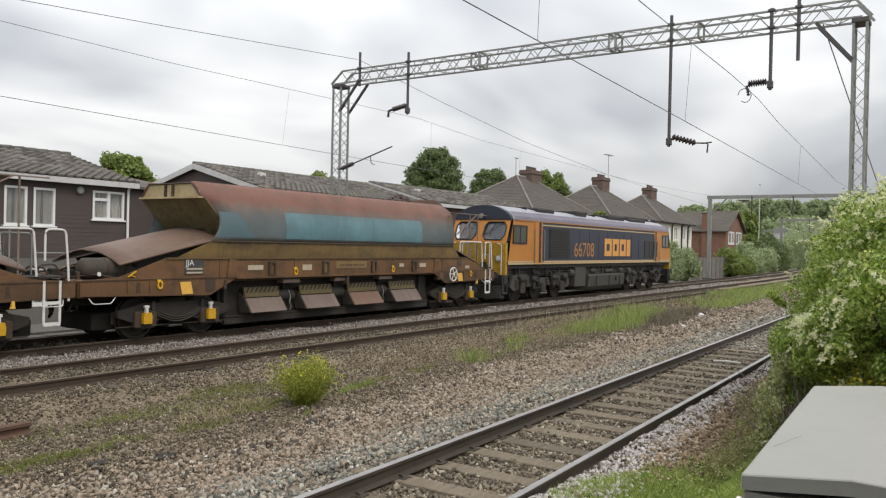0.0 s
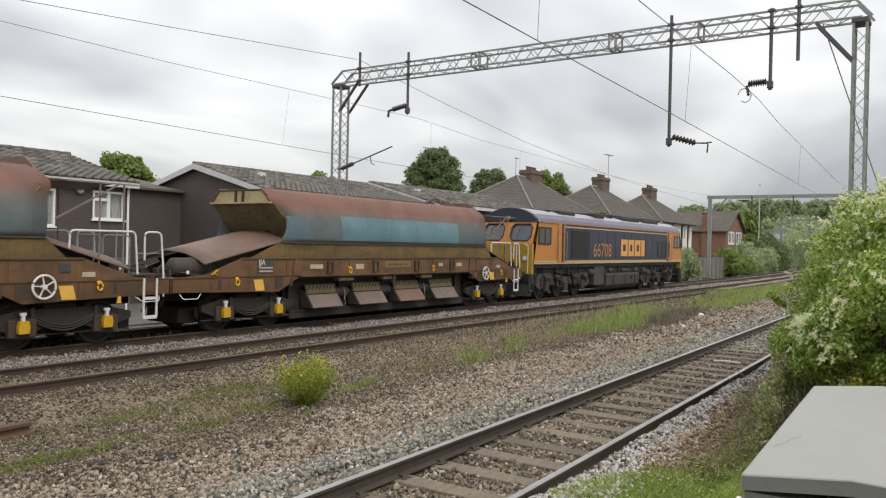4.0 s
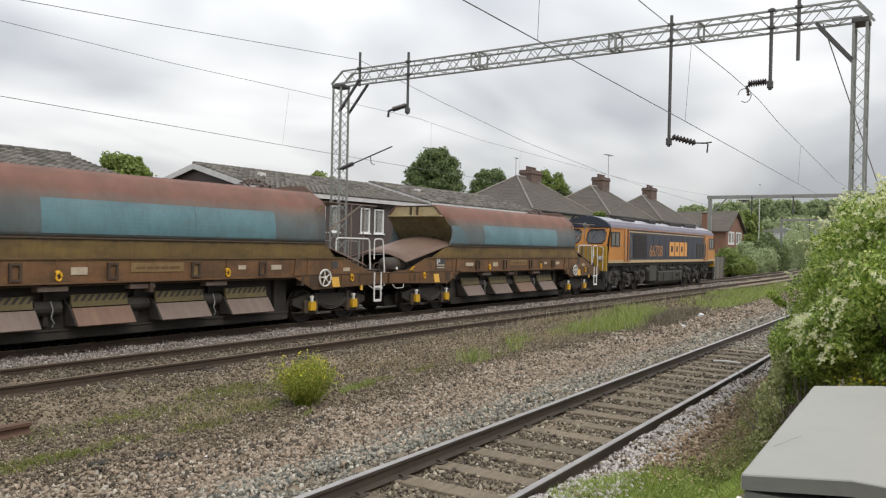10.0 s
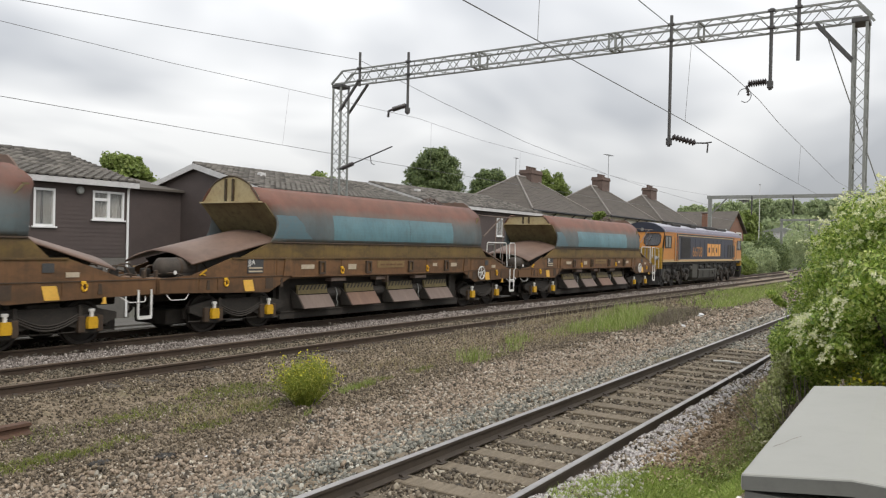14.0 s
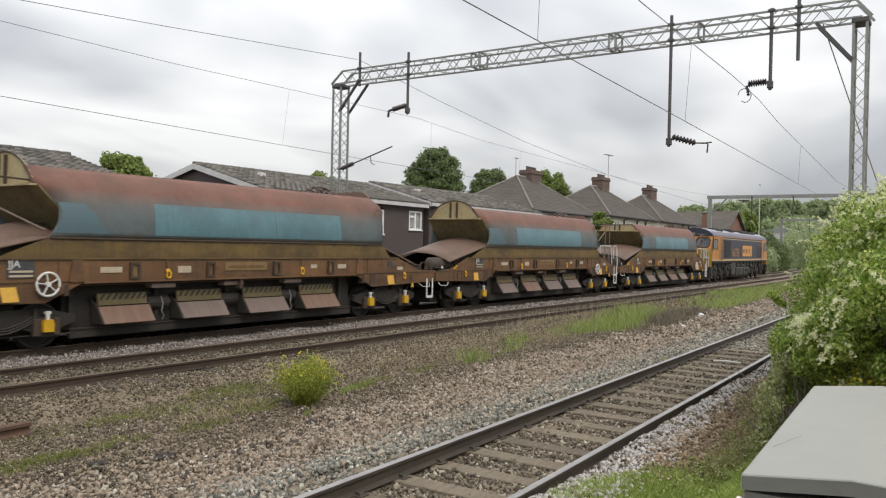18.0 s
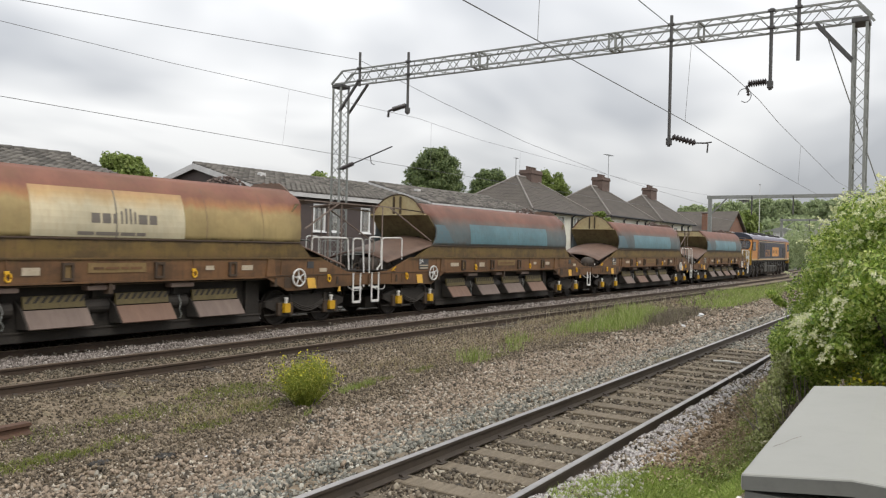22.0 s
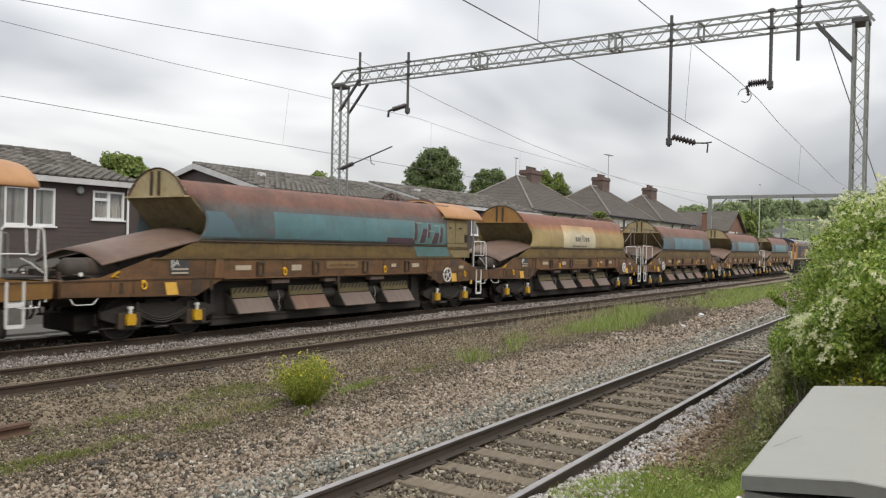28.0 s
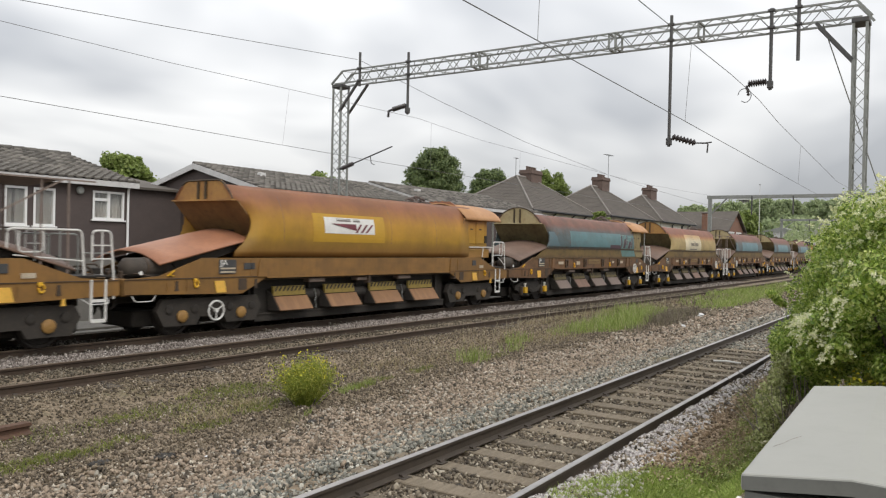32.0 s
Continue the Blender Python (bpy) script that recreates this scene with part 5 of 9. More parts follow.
def hip_house(x, seed, w=12.0, d=7.8):
    """A semi-detached house with a hipped roof and a central chimney."""
    y0, z0, ze, zr = 28.6, -0.75, 5.45 if seed else 5.2, 8.7 if seed else 8.33
    h = thing("house", 0, 0, 0, "older pebble-dashed house with hipped slate roof and brick chimney", "house", "hipped-roof houses")
    x0, x1, y1 = x - w / 2, x + w / 2, y0 + d
    lights = [(x0 + 1.6, x0 + 3.1), (x0 + 5.0, x0 + 6.4), (x0 + 8.1, x0 + 9.5), (x0 + 10.6, x0 + 11.7)]
    bm = BM()
    box(bm, x0 + 0.02, x1 - 0.02, y0 + 0.5, y1, z0, ze)
    box(bm, x0, x1, y0, y0 + 0.5, z0, 3.5)
    box(bm, x0, x1, y0, y0 + 0.5, 4.9, ze)
    for a, b in zip([x0] + [q for _, q in lights], [p for p, _ in lights] + [x1]):
        box(bm, a, b, y0, y0 + 0.5, 3.5, 4.9)
    box(bm, x0 - 0.004, x0 + 0.1, y0 + 0.004, y1, z0, ze)
    part("wall", bm, M["render_white"], h)
    bm = BM()
    o = 0.4
    rl = w * 0.10
    a = [bm.verts.new(p) for p in ((x0 - o, y0 - o, ze), (x1 + o, y0 - o, ze), (x1 + o, y1 + o, ze), (x0 - o, y1 + o, ze))]
    b = [bm.verts.new(p) for p in ((x0 - o, y0 - o, ze - 0.12), (x1 + o, y0 - o, ze - 0.12), (x1 + o, y1 + o, ze - 0.12), (x0 - o, y1 + o, ze - 0.12))]
    r0, r1 = bm.verts.new((x - rl, (y0 + y1) / 2, zr)), bm.verts.new((x + rl, (y0 + y1) / 2, zr))
    for f in ((a[0], a[1], r1, r0), (a[1], a[2], r1), (a[2], a[3], r0, r1), (a[3], a[0], r0), (a[0], b[0], b[1], a[1]), (a[1], b[1], b[2], a[2]), (a[2], b[2], b[3], a[3]), (a[3], b[3], b[0], a[0]), tuple(b[::-1])):
        bm.faces.new(f)
    roof = part("roof", bm, M["slate"], h)
    # courses of slates, each a thin step
    n = 22
    for i in range(n):
        k, k2 = i / n, (i + 1) / n
        za, zb = ze + (zr - ze) * k, ze + (zr - ze) * k2
        ya, yb = y0 - o + ((y0 + y1) / 2 - y0 + o) * k, y0 - o + ((y0 + y1) / 2 - y0 + o) * k2
        xa0, xb0 = x0 - o + (x - rl - x0 + o) * k, x0 - o + (x - rl - x0 + o) * k2
        xa1, xb1 = x1 + o + (x + rl - x1 - o) * k, x1 + o + (x + rl - x1 - o) * k2
        bm = BM()
        vs = [bm.verts.new(p) for p in ((xa0, ya - 0.03, za + 0.009), (xa1, ya - 0.03, za + 0.009), (xb1, yb, zb + 0.01), (xb0, yb, zb + 0.01), (xa0, ya - 0.01, za - 0.005), (xa1, ya - 0.01, za - 0.005))]
        bm.faces.new(vs[:4])
        bm.faces.new((vs[4], vs[5], vs[1], vs[0]))
        yt, yu = y1 + o - (y1 + o - (y0 + y1) / 2) * k, y1 + o - (y1 + o - (y0 + y1) / 2) * k2
        part("slate_course", bm, M["slate"], roof)
        bm = BM()
        vs = [bm.verts.new(p) for p in ((xa0 - 0.03, yt, za + 0.009), (xa0 - 0.03, ya, za + 0.009), (xb0, yb, zb + 0.01), (xb0, yu, zb + 0.01), (xa0 - 0.01, yt, za - 0.005), (xa0 - 0.01, ya, za - 0.005))]
        bm.faces.new(vs[:4])
        bm.faces.new((vs[4], vs[5], vs[1], vs[0]))
        part("slate_course", bm, M["slate"], roof)
    for p, q in ((a0, r) for a0, r in (((x0 - o, y0 - o, ze), (x - rl, (y0 + y1) / 2, zr)), ((x1 + o, y0 - o, ze), (x + rl, (y0 + y1) / 2, zr)), ((x0 - o, y1 + o, ze), (x - rl, (y0 + y1) / 2, zr)))):
        p, q = Vector(p), Vector(q)
        for i in range(16):
            part("hip_tile", tube(BM(), [p.lerp(q, i / 16) + Vector((0, 0, 0.03)), p.lerp(q, (i + 0.97) / 16) + Vector((0, 0, 0.06))], 0.085, 6), M["hip_tile"], roof)
    part("ridge_tile", tube(BM(), [(x - rl, (y0 + y1) / 2, zr + 0.03), (x + rl, (y0 + y1) / 2, zr + 0.03)], 0.11, 6), M["hip_tile"], roof)
    yc = (y0 + y1) / 2
    bm = BM()
    c = x + 1.4
    top = 1.06 if seed else 0.70
    rings = []
    for z, k in ((-1.2, 0), (top - 0.36, 0), (top - 0.34, 0.08), (top - 0.20, 0.08), (top - 0.18, 0.04), (top, 0.04)):
        rings.append([bm.verts.new((c + u * (1.0 + k), yc + v * (0.58 + k), zr + z)) for u, v in ((-1, -1), (1, -1), (1, 1), (-1, 1))])
    loft(bm, rings, True)
    ch = part("chimney", bm, M["chimney"], h)
    for i in range(4):
        part("chimney_pot", spin(BM(), [(0, 0.13), (0.25, 0.11), (0.3, 0.14), (0.34, 0.14)], "z", c - 0.72 + 0.48 * i, yc, zr + top, 10), M["chimney"], ch)
    for a, b in lights:
        house_window(h, a, y0 + 0.1, 3.5, 4.9, b - a, 2, False, False)
    part("fascia", box(BM(), x0 - o, x1 + o, y0 - o - 0.03, y0 - o + 0.03, ze - 0.2, ze - 0.02), M["galv_dark"], h)
    for q in (3.9, 7.6, 10.1):
        part("downpipe", tube(BM(), [(x0 + q, y0 - 0.12, z0), (x0 + q, y0 - 0.12, ze - 0.35), (x0 + q, y0 - o, ze - 0.12)], 0.085, 6), M["loco_black"], h)
    part("gutter", tube(BM(), [(x0 - o, y0 - o - 0.08, ze - 0.08), (x1 + o, y0 - o - 0.08, ze - 0.08)], 0.07, 6), M["loco_black"], h)
    return h


for i, x in enumerate((60.8, 76.8, 92.1)):
    hip_house(x, i)


def aerial(x, y, z0, z1, seed):
    bm = tube(BM(), [(x, y, z0), (x, y, z1)], 0.025, 6)
    w = 0.9 if seed == 1 else 0.3
    tube(bm, [(x - w, y, z1 - 0.05), (x + w, y, z1 + 0.02)], 0.016, 5)
    for k in range(8):
        c = x - w * 0.95 + k * w * 0.27
        tube(bm, [(c, y - w / 3, z1 - 0.03), (c, y + w / 3, z1 - 0.03)], 0.01, 4)
    ob = part("roof_aerial", bm, M["galv_dark"], None)
    tagged(ob, "thin metal television aerial on a chimney", "aerial", "aerials")


aerial(80.2, 32.5, 9.6, 12.4, 1)
aerial(59.4, 32.5, 8.2, 9.9, 2)


STACK_Y = 30.55


def brick_house():
    h = thing("house", 0, 0, 0, "red brick house with brown tiled roof and white gable windows", "house")
    x0, x1, y0, y1, z0, ze, zr = 112.4, 122.4, 28.0, 37.0, -0.75, 5.2, 7.9
    xm = (x0 + x1) / 2
    bm = BM()
    box(bm, x0, x1, y0 + 0.4, y1, z0, ze)
    for a, b, c, e in ((x0, x1, z0, 3.4), (x0, x0 + 1.5, 3.4, 4.9), (x0 + 4.4, x0 + 5.8, 3.4, 4.9), (x0 + 8.6, x1, 3.4, 4.9)):
        box(bm, a, b, y0, y0 + 0.4, c, e)
    prism(bm, [(x0, 4.9), (x1, 4.9), (x1, ze), (xm, zr), (x0, ze)], "y", y0, y0 + 0.4)
    part("wall", bm, M["brick_red"], h)
    bm = BM()
    for s in (-1, 1):
        k = (zr - ze) / (xm - x0)
        e = xm + s * (xm - x0 + 0.5)
        prism(bm, [(xm, zr + 0.16), (e, ze - 0.5 * k + 0.16), (e, ze - 0.5 * k), (xm, zr)][::s], "y", y0 - 0.45, y1 + 0.3)
    part("roof", bm, M["slate"], h)
    for q, wide in ((1.5, 2.9), (5.8, 2.8)):
        house_window(h, x0 + q, y0 + 0.1, 3.4, 4.9, wide, 2, False)
        bm = BM()
        for a, b, c, e in ((-0.2, wide + 0.2, 3.2, 3.4), (-0.2, wide + 0.2, 4.9, 5.05), (-0.2, 0, 3.4, 4.9), (wide, wide + 0.2, 3.4, 4.9), (wide / 2 - 0.16, wide / 2 + 0.16, 3.4, 4.9)):
            box(bm, x0 + q + a, x0 + q + b, y0 - 0.03, y0 + 0.02, c, e)
        part("window_surround", bm, M["upvc"], h, "broad white window surround")
    stack = part("side_stack", box(BM(), x0 - 0.3, x0 + 0.6, STACK_Y, STACK_Y + 0.75, -0.75, 7.5, 0.02), M["brick_red"], h, "narrow brick stack on the side wall")
    part("cap", box(BM(), x0 - 0.36, x0 + 0.66, STACK_Y - 0.06, STACK_Y + 0.81, 7.5, 7.6), M["chimney"], stack)
    part("barge_board", bar(BM(), (x0 - 0.4, y0 - 0.4, ze - 0.2), (xm, y0 - 0.4, zr + 0.1), 0.2, 0.05), M["slate"], h)
    wing = prism(BM(), [(36.9, -0.75), (45.0, -0.75), (45.0, 5.4), (41.0, 7.7), (36.9, 5.4)], "x", x0 - 2.0, x1)
    part("rear_wing", wing, M["brick_red"], h)
    part("wing_roof", prism(BM(), [(36.7, 5.3), (41.0, 7.85), (45.3, 5.3), (45.3, 5.15), (41.0, 7.7), (36.7, 5.15)], "x", x0 - 2.4, x1 + 0.3), M["slate"], h)


brick_house()


def far_shed(x0, x1, y0, y1, top, label):
    h = thing("warehouse", 0, 0, 0, label, "building", "warehouses")
    wall = part("wall", box(BM(), x0, x1, y0, y1, -0.75, top - 1.0), M["fascia"], h)
    m = (y0 + y1) / 2
    part("roof", prism(BM(), [(y0 - 0.3, top - 1.0), (m, top), (y1 + 0.3, top - 1.0), (y1 + 0.3, top - 1.15), (y0 - 0.3, top - 1.15)], "x", x0 - 0.4, x1 + 0.4), M["galv"], h)
    k = 0
    while y0 + 1.2 * k < y1 - 0.1:
        part("cladding_rib", box(BM(), x0 - 0.06, x0, y0 + 1.2 * k, y0 + 1.2 * k + 0.12, -0.7, top - 1.2), M["fascia"], wall)
        k += 1


far_shed(200, 225, 33.5, 41.0, 8.3, "low pale industrial shed far down the line")
far_shed(215, 260, 14.0, 38.4, 10.2, "long white industrial building far down the line")


def far_flats():
    """A slab block on the skyline."""
    h = thing("apartment_building", 0, 0, 0, "pale grey slab of flats on the distant skyline", "building")
    part("wall", box(BM(), 300, 312, 62.0, 70.5, -0.7, 21.3), M["grey_render"], h)
    for k in range(7):
        y = 62.5 + 1.15 * k
        for z in (13.5, 16.0, 18.5):
            part("window", box(BM(), 299.9, 299.98, y, y + 0.7, z, z + 1.7), M["fascia"], h)
    part("roof", box(BM(), 299.6, 312.4, 61.6, 70.9, 21.3, 21.7), M["fascia"], h)


far_flats()


# ---- fences behind the tracks ----
def panel_fence(x0, x1, y, z0, z1, label, step=1.8):
    f = thing("fence", 0, 0, 0, label, "fence", "lineside fences")
    n = int((x1 - x0) / step)
    rng = random.Random(int(x0))
    for i in range(n):
        a = x0 + i * step
        part("post", box(BM(), a - 0.06, a + 0.06, y - 0.07, y + 0.07, z0, z1 + 0.12, 0.01), M["concrete"], f)
        pn = part("fence_panel", box(BM(), a + 0.06, a + step - 0.06, y + 0.022, y + 0.05, z1 - 0.5, z1 - 0.42), M["fence"], f)
        for k in range(9):
            c = a + 0.06 + (step - 0.12) * k / 9
            part("slat", box(BM(), c, c + (step - 0.12) / 9 - 0.015, y - 0.02 + rng.uniform(-0.01, 0.01), y + 0.02, z0, z1 + rng.uniform(-0.04, 0.03)), M["fence"], pn)


panel_fence(70, 96, 21.6, -0.6, 1.6, "grey weathered panel fence beside the far gantry", 1.6)

path = box(BM(), -30, 62, 19.9, 21.9, -0.6, -0.30)
ob = part("lineside_path", path, M["concrete"], None)
tagged(ob, "worn grey concrete path behind the far track", "path", kind="structure")
part("path_kerb", box(BM(), -30, 62, 19.75, 19.9, -0.6, -0.24, 0.01), M["concrete"], ob)

trough = thing("cable_trough", 0, 0, 0, "grey concrete cable trough along the far side of the track", "cable trough", kind="structure")
lid = box(BM(), 0.0, 0.96, -0.2, 0.2, -0.02, 0.06, 0.008)
lid_me = mesh_of(lid, name="trough_lid")
lid_me.materials.append(M["concrete"])
for i in range(60):
    o = link("trough_lid", lid_me, None, trough)
    o.matrix_basis = pose(4 + i * 0.98, 19.4 + random.Random(i).uniform(-0.02, 0.02), -0.34, 0, random.Random(i + 9).uniform(-0.8, 0.8), 0)

# ---- trees and hedges ----
def clump_points(rng, blobs, per, hollow=0.55):
    P, N = [], []
    for cx, cy, cz, rx, ry, rz in blobs:
        n = int(per)
        d = rng.normal(size=(n, 3))
        d /= np.linalg.norm(d, axis=1)[:, None]
        r = rng.uniform(hollow, 1.0, n) ** 0.5
        r *= 1 + 0.18 * np.sin(d[:, 0] * 5 + cx) * np.cos(d[:, 1] * 4 + cz) + 0.1 * np.sin(d[:, 2] * 9)
        r = np.where(rng.uniform(0, 1, n) < 0.16, r * rng.uniform(1.0, 1.38, n), r)
        P.append(np.array([cx, cy, cz]) + d * r[:, None] * np.array([rx, ry, rz]))
        N.append(d)
    return np.concatenate(P), np.concatenate(N)


def tree(x, y, z, height, spread, leaf, material, label, seed, clumps=26, per=420, group="trees"):
    rng = np.random.default_rng(seed)
    t = thing("tree", x, y, z, label, "tree", group)
    bm = BM()
    trunk = [(0, 0, 0), (0.1, 0.05, height * 0.25), (-0.05, 0.1, height * 0.5), (0.1, 0, height * 0.8)]
    tube(bm, trunk, [height * 0.028, height * 0.022, height * 0.016, height * 0.006], 8)
    blobs = []
    for i in range(clumps):
        a = rng.uniform(0, 2 * math.pi)
        k = rng.uniform(0.25, 1.0)
        rad = spread * math.sqrt(max(0.05, 1 - ((k - 0.5) / 0.55) ** 2)) * rng.uniform(0.35, 0.92)
        c = np.array([math.cos(a) * rad, math.sin(a) * rad, height * (0.22 + 0.72 * k)])
        s = spread * rng.uniform(0.19, 0.36) * (1.15 - 0.4 * k)
        blobs.append((*c, s, s, s * 0.8))
        tube(bm, [(0, 0, c[2] * 0.55), tuple(c * np.array([0.6, 0.6, 0.85])), tuple(c)], [height * 0.010, height * 0.006, 0.02], 5)
    part("trunk", bm, M["bark"], t)
    P, N = clump_points(rng, blobs, per, 0.3)
    leaf_cloud("crown", P, leaf, material, rng, N, t, 0.7)
    return t


tree(75.4, 52.0, -0.75, 14.9, 3.6, 0.22, M["leaf_dark"], "tall dense dark green tree behind the houses", 3, 170, 360)
tree(94.9, 56.0, -0.75, 14.2, 3.4, 0.24, M["leaf_dark"], "dark green tree beside the hipped house", 4, 150, 260)
tree(29.7, 44.0, -0.75, 8.3, 2.5, 0.26, M["leaf_mid"], "bright green tree behind the boarded houses", 5, 55, 420)
tree(54.0, 50.0, -0.75, 9.9, 2.4, 0.32, M["leaf_mid"], "green tree top seen over the roof ridge", 7, 40, 320)
tree(89.5, 44.0, -0.75, 13.2, 2.8, 0.24, M["leaf_mid"], "light green tree behind the chimney", 8, 130, 260)
tree(113.0, 52.0, -0.75, 11.8, 2.6, 0.4, M["leaf_dark"], "dark green tree behind the hipped houses", 9, 90, 160)
tree(61.2, 25.2, -0.75, 6.3, 1.35, 0.22, M["leaf_mid"], "small green tree between the hipped houses", 10, 30, 260)
for i, (x, y, h, r, mt) in enumerate(((236, 58, 17.6, 6.5, "leaf_hazed"), (248, 51, 19.0, 7.0, "leaf_hazed"), (240, 43.5, 18.4, 6.0, "leaf_hazed"), (256, 37, 19.0, 7.0, "leaf_hazed"), (244, 30.5, 18.6, 6.0, "leaf_hazed"), (262, 23, 19.5, 7.0, "leaf_hazed"), (228, 66, 16.5, 6.0, "leaf_hazed"), (205, 47, 13.5, 4.5, "leaf_mid"))):
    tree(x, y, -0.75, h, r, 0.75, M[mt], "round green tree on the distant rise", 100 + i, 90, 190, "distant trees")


def shrub(x, y, z, rx, ry, rz, leaf, material, label, seed, per=900, clumps=14, group="shrubs"):
    rng = np.random.default_rng(seed)
    t = thing("shrub", x, y, z, label, "shrub", group)
    bm = BM()
    blobs = []
    for i in range(clumps):
        a, k = rng.uniform(0, 2 * math.pi), rng.uniform(0, 1)
        c = (math.cos(a) * rx * 0.65 * k ** 0.5, math.sin(a) * ry * 0.65 * k ** 0.5, rz * rng.uniform(0.25, 0.85) * (1.1 - 0.45 * k))
        s = rng.uniform(0.3, 0.5)
        blobs.append((*c, rx * s, ry * s, rz * s * 0.7))
        tube(bm, [(c[0] * 0.2, c[1] * 0.2, 0), (c[0] * 0.6, c[1] * 0.6, c[2] * 0.6), c], [0.05, 0.03, 0.012], 5)
    part("stems", bm, M["bark"], t)["kind"] = "stuff"
    P, N = clump_points(rng, blobs, per)
    P[:, 2] = np.maximum(P[:, 2], 0.02)
    leaf_cloud("foliage", P, leaf, material, rng, N, t, 0.6)
    return t


shrub(66.0, 21.2, -0.5, 2.6, 1.6, 3.1, 0.20, M["leaf_hazed"], "grey-green shrub beside the line", 21)
shrub(70.0, 20.9, -0.5, 2.0, 1.4, 2.5, 0.20, M["leaf_hazed"], "pale flowering shrub beside the line", 22)
for i, (x, y, rx, rz, mt) in enumerate(((88, 20.4, 2.5, 2.6, "leaf_mid"), (97, 21.0, 4.5, 3.2, "leaf_hazed"), (108, 21.0, 5.5, 3.7, "leaf_hazed"), (120, 21.0, 6, 5.0, "leaf_dark"), (136, 20.5, 7, 5.5, "leaf_hazed"), (152, 20.0, 8, 6.5, "leaf_hazed"), (170, 18.0, 9, 6.5, "leaf_mid"))):
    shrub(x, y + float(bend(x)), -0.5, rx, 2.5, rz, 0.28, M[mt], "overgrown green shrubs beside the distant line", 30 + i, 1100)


def woods():
    rng = np.random.default_rng(77)
    blobs = []
    for i in range(150):
        x, y = rng.uniform(200, 420), rng.uniform(24, 170)
        h = rng.uniform(7, 12) + (x - 200) * 0.035
        for k in range(3):
            blobs.append((x + rng.uniform(-3, 3), y + rng.uniform(-3, 3), h * rng.uniform(0.5, 0.85), rng.uniform(3, 6), rng.uniform(3, 6), h * 0.28))
    P, N = clump_points(rng, blobs, 260, 0.8)
    ob = leaf_cloud("distant_woods", P, 1.25, M["leaf_hazed"], rng, N, None, 0.8)
    tagged(ob, "distant belt of green trees on rising ground", "trees", kind="stuff")
    bm = BM()
    for i in range(60):
        x, y = rng.uniform(205, 400), rng.uniform(24, 165)
        tube(bm, [(x, y, -0.5), (x, y, 7)], [0.3, 0.15], 5)
    ob = part("distant_trunks", bm, M["bark"], None)
    tagged(ob, "trunks of the distant belt of trees", "trees", kind="stuff")


woods()


def hillside():
    xs, ys = np.linspace(230, 900, 12), np.linspace(10, 600, 14)
    X, Y = np.meshgrid(xs, ys, indexing="ij")
    Z = -1 + np.clip((X - 240) / 300, 0, 1) * 9 * np.clip((Y - 10) / 60, 0, 1)
    v = np.stack([X, Y, Z], 2).reshape(-1, 3)
    i, j = np.meshgrid(np.arange(11), np.arange(13), indexing="ij")
    q = (i * 14 + j).ravel()
    ob = link("hillside", mesh_arrays("hillside", v, np.stack([q, q + 14, q + 15, q + 1], 1), True), surface("wooded_hill", (0.09, 0.13, 0.045), (0.13, 0.17, 0.06), (0.07, 0.09, 0.03), 0.95, 0, 0.05, 1, 0.4, 0.2))
    tagged(ob, "green hillside behind the distant trees", "hill", kind="structure")


hillside()


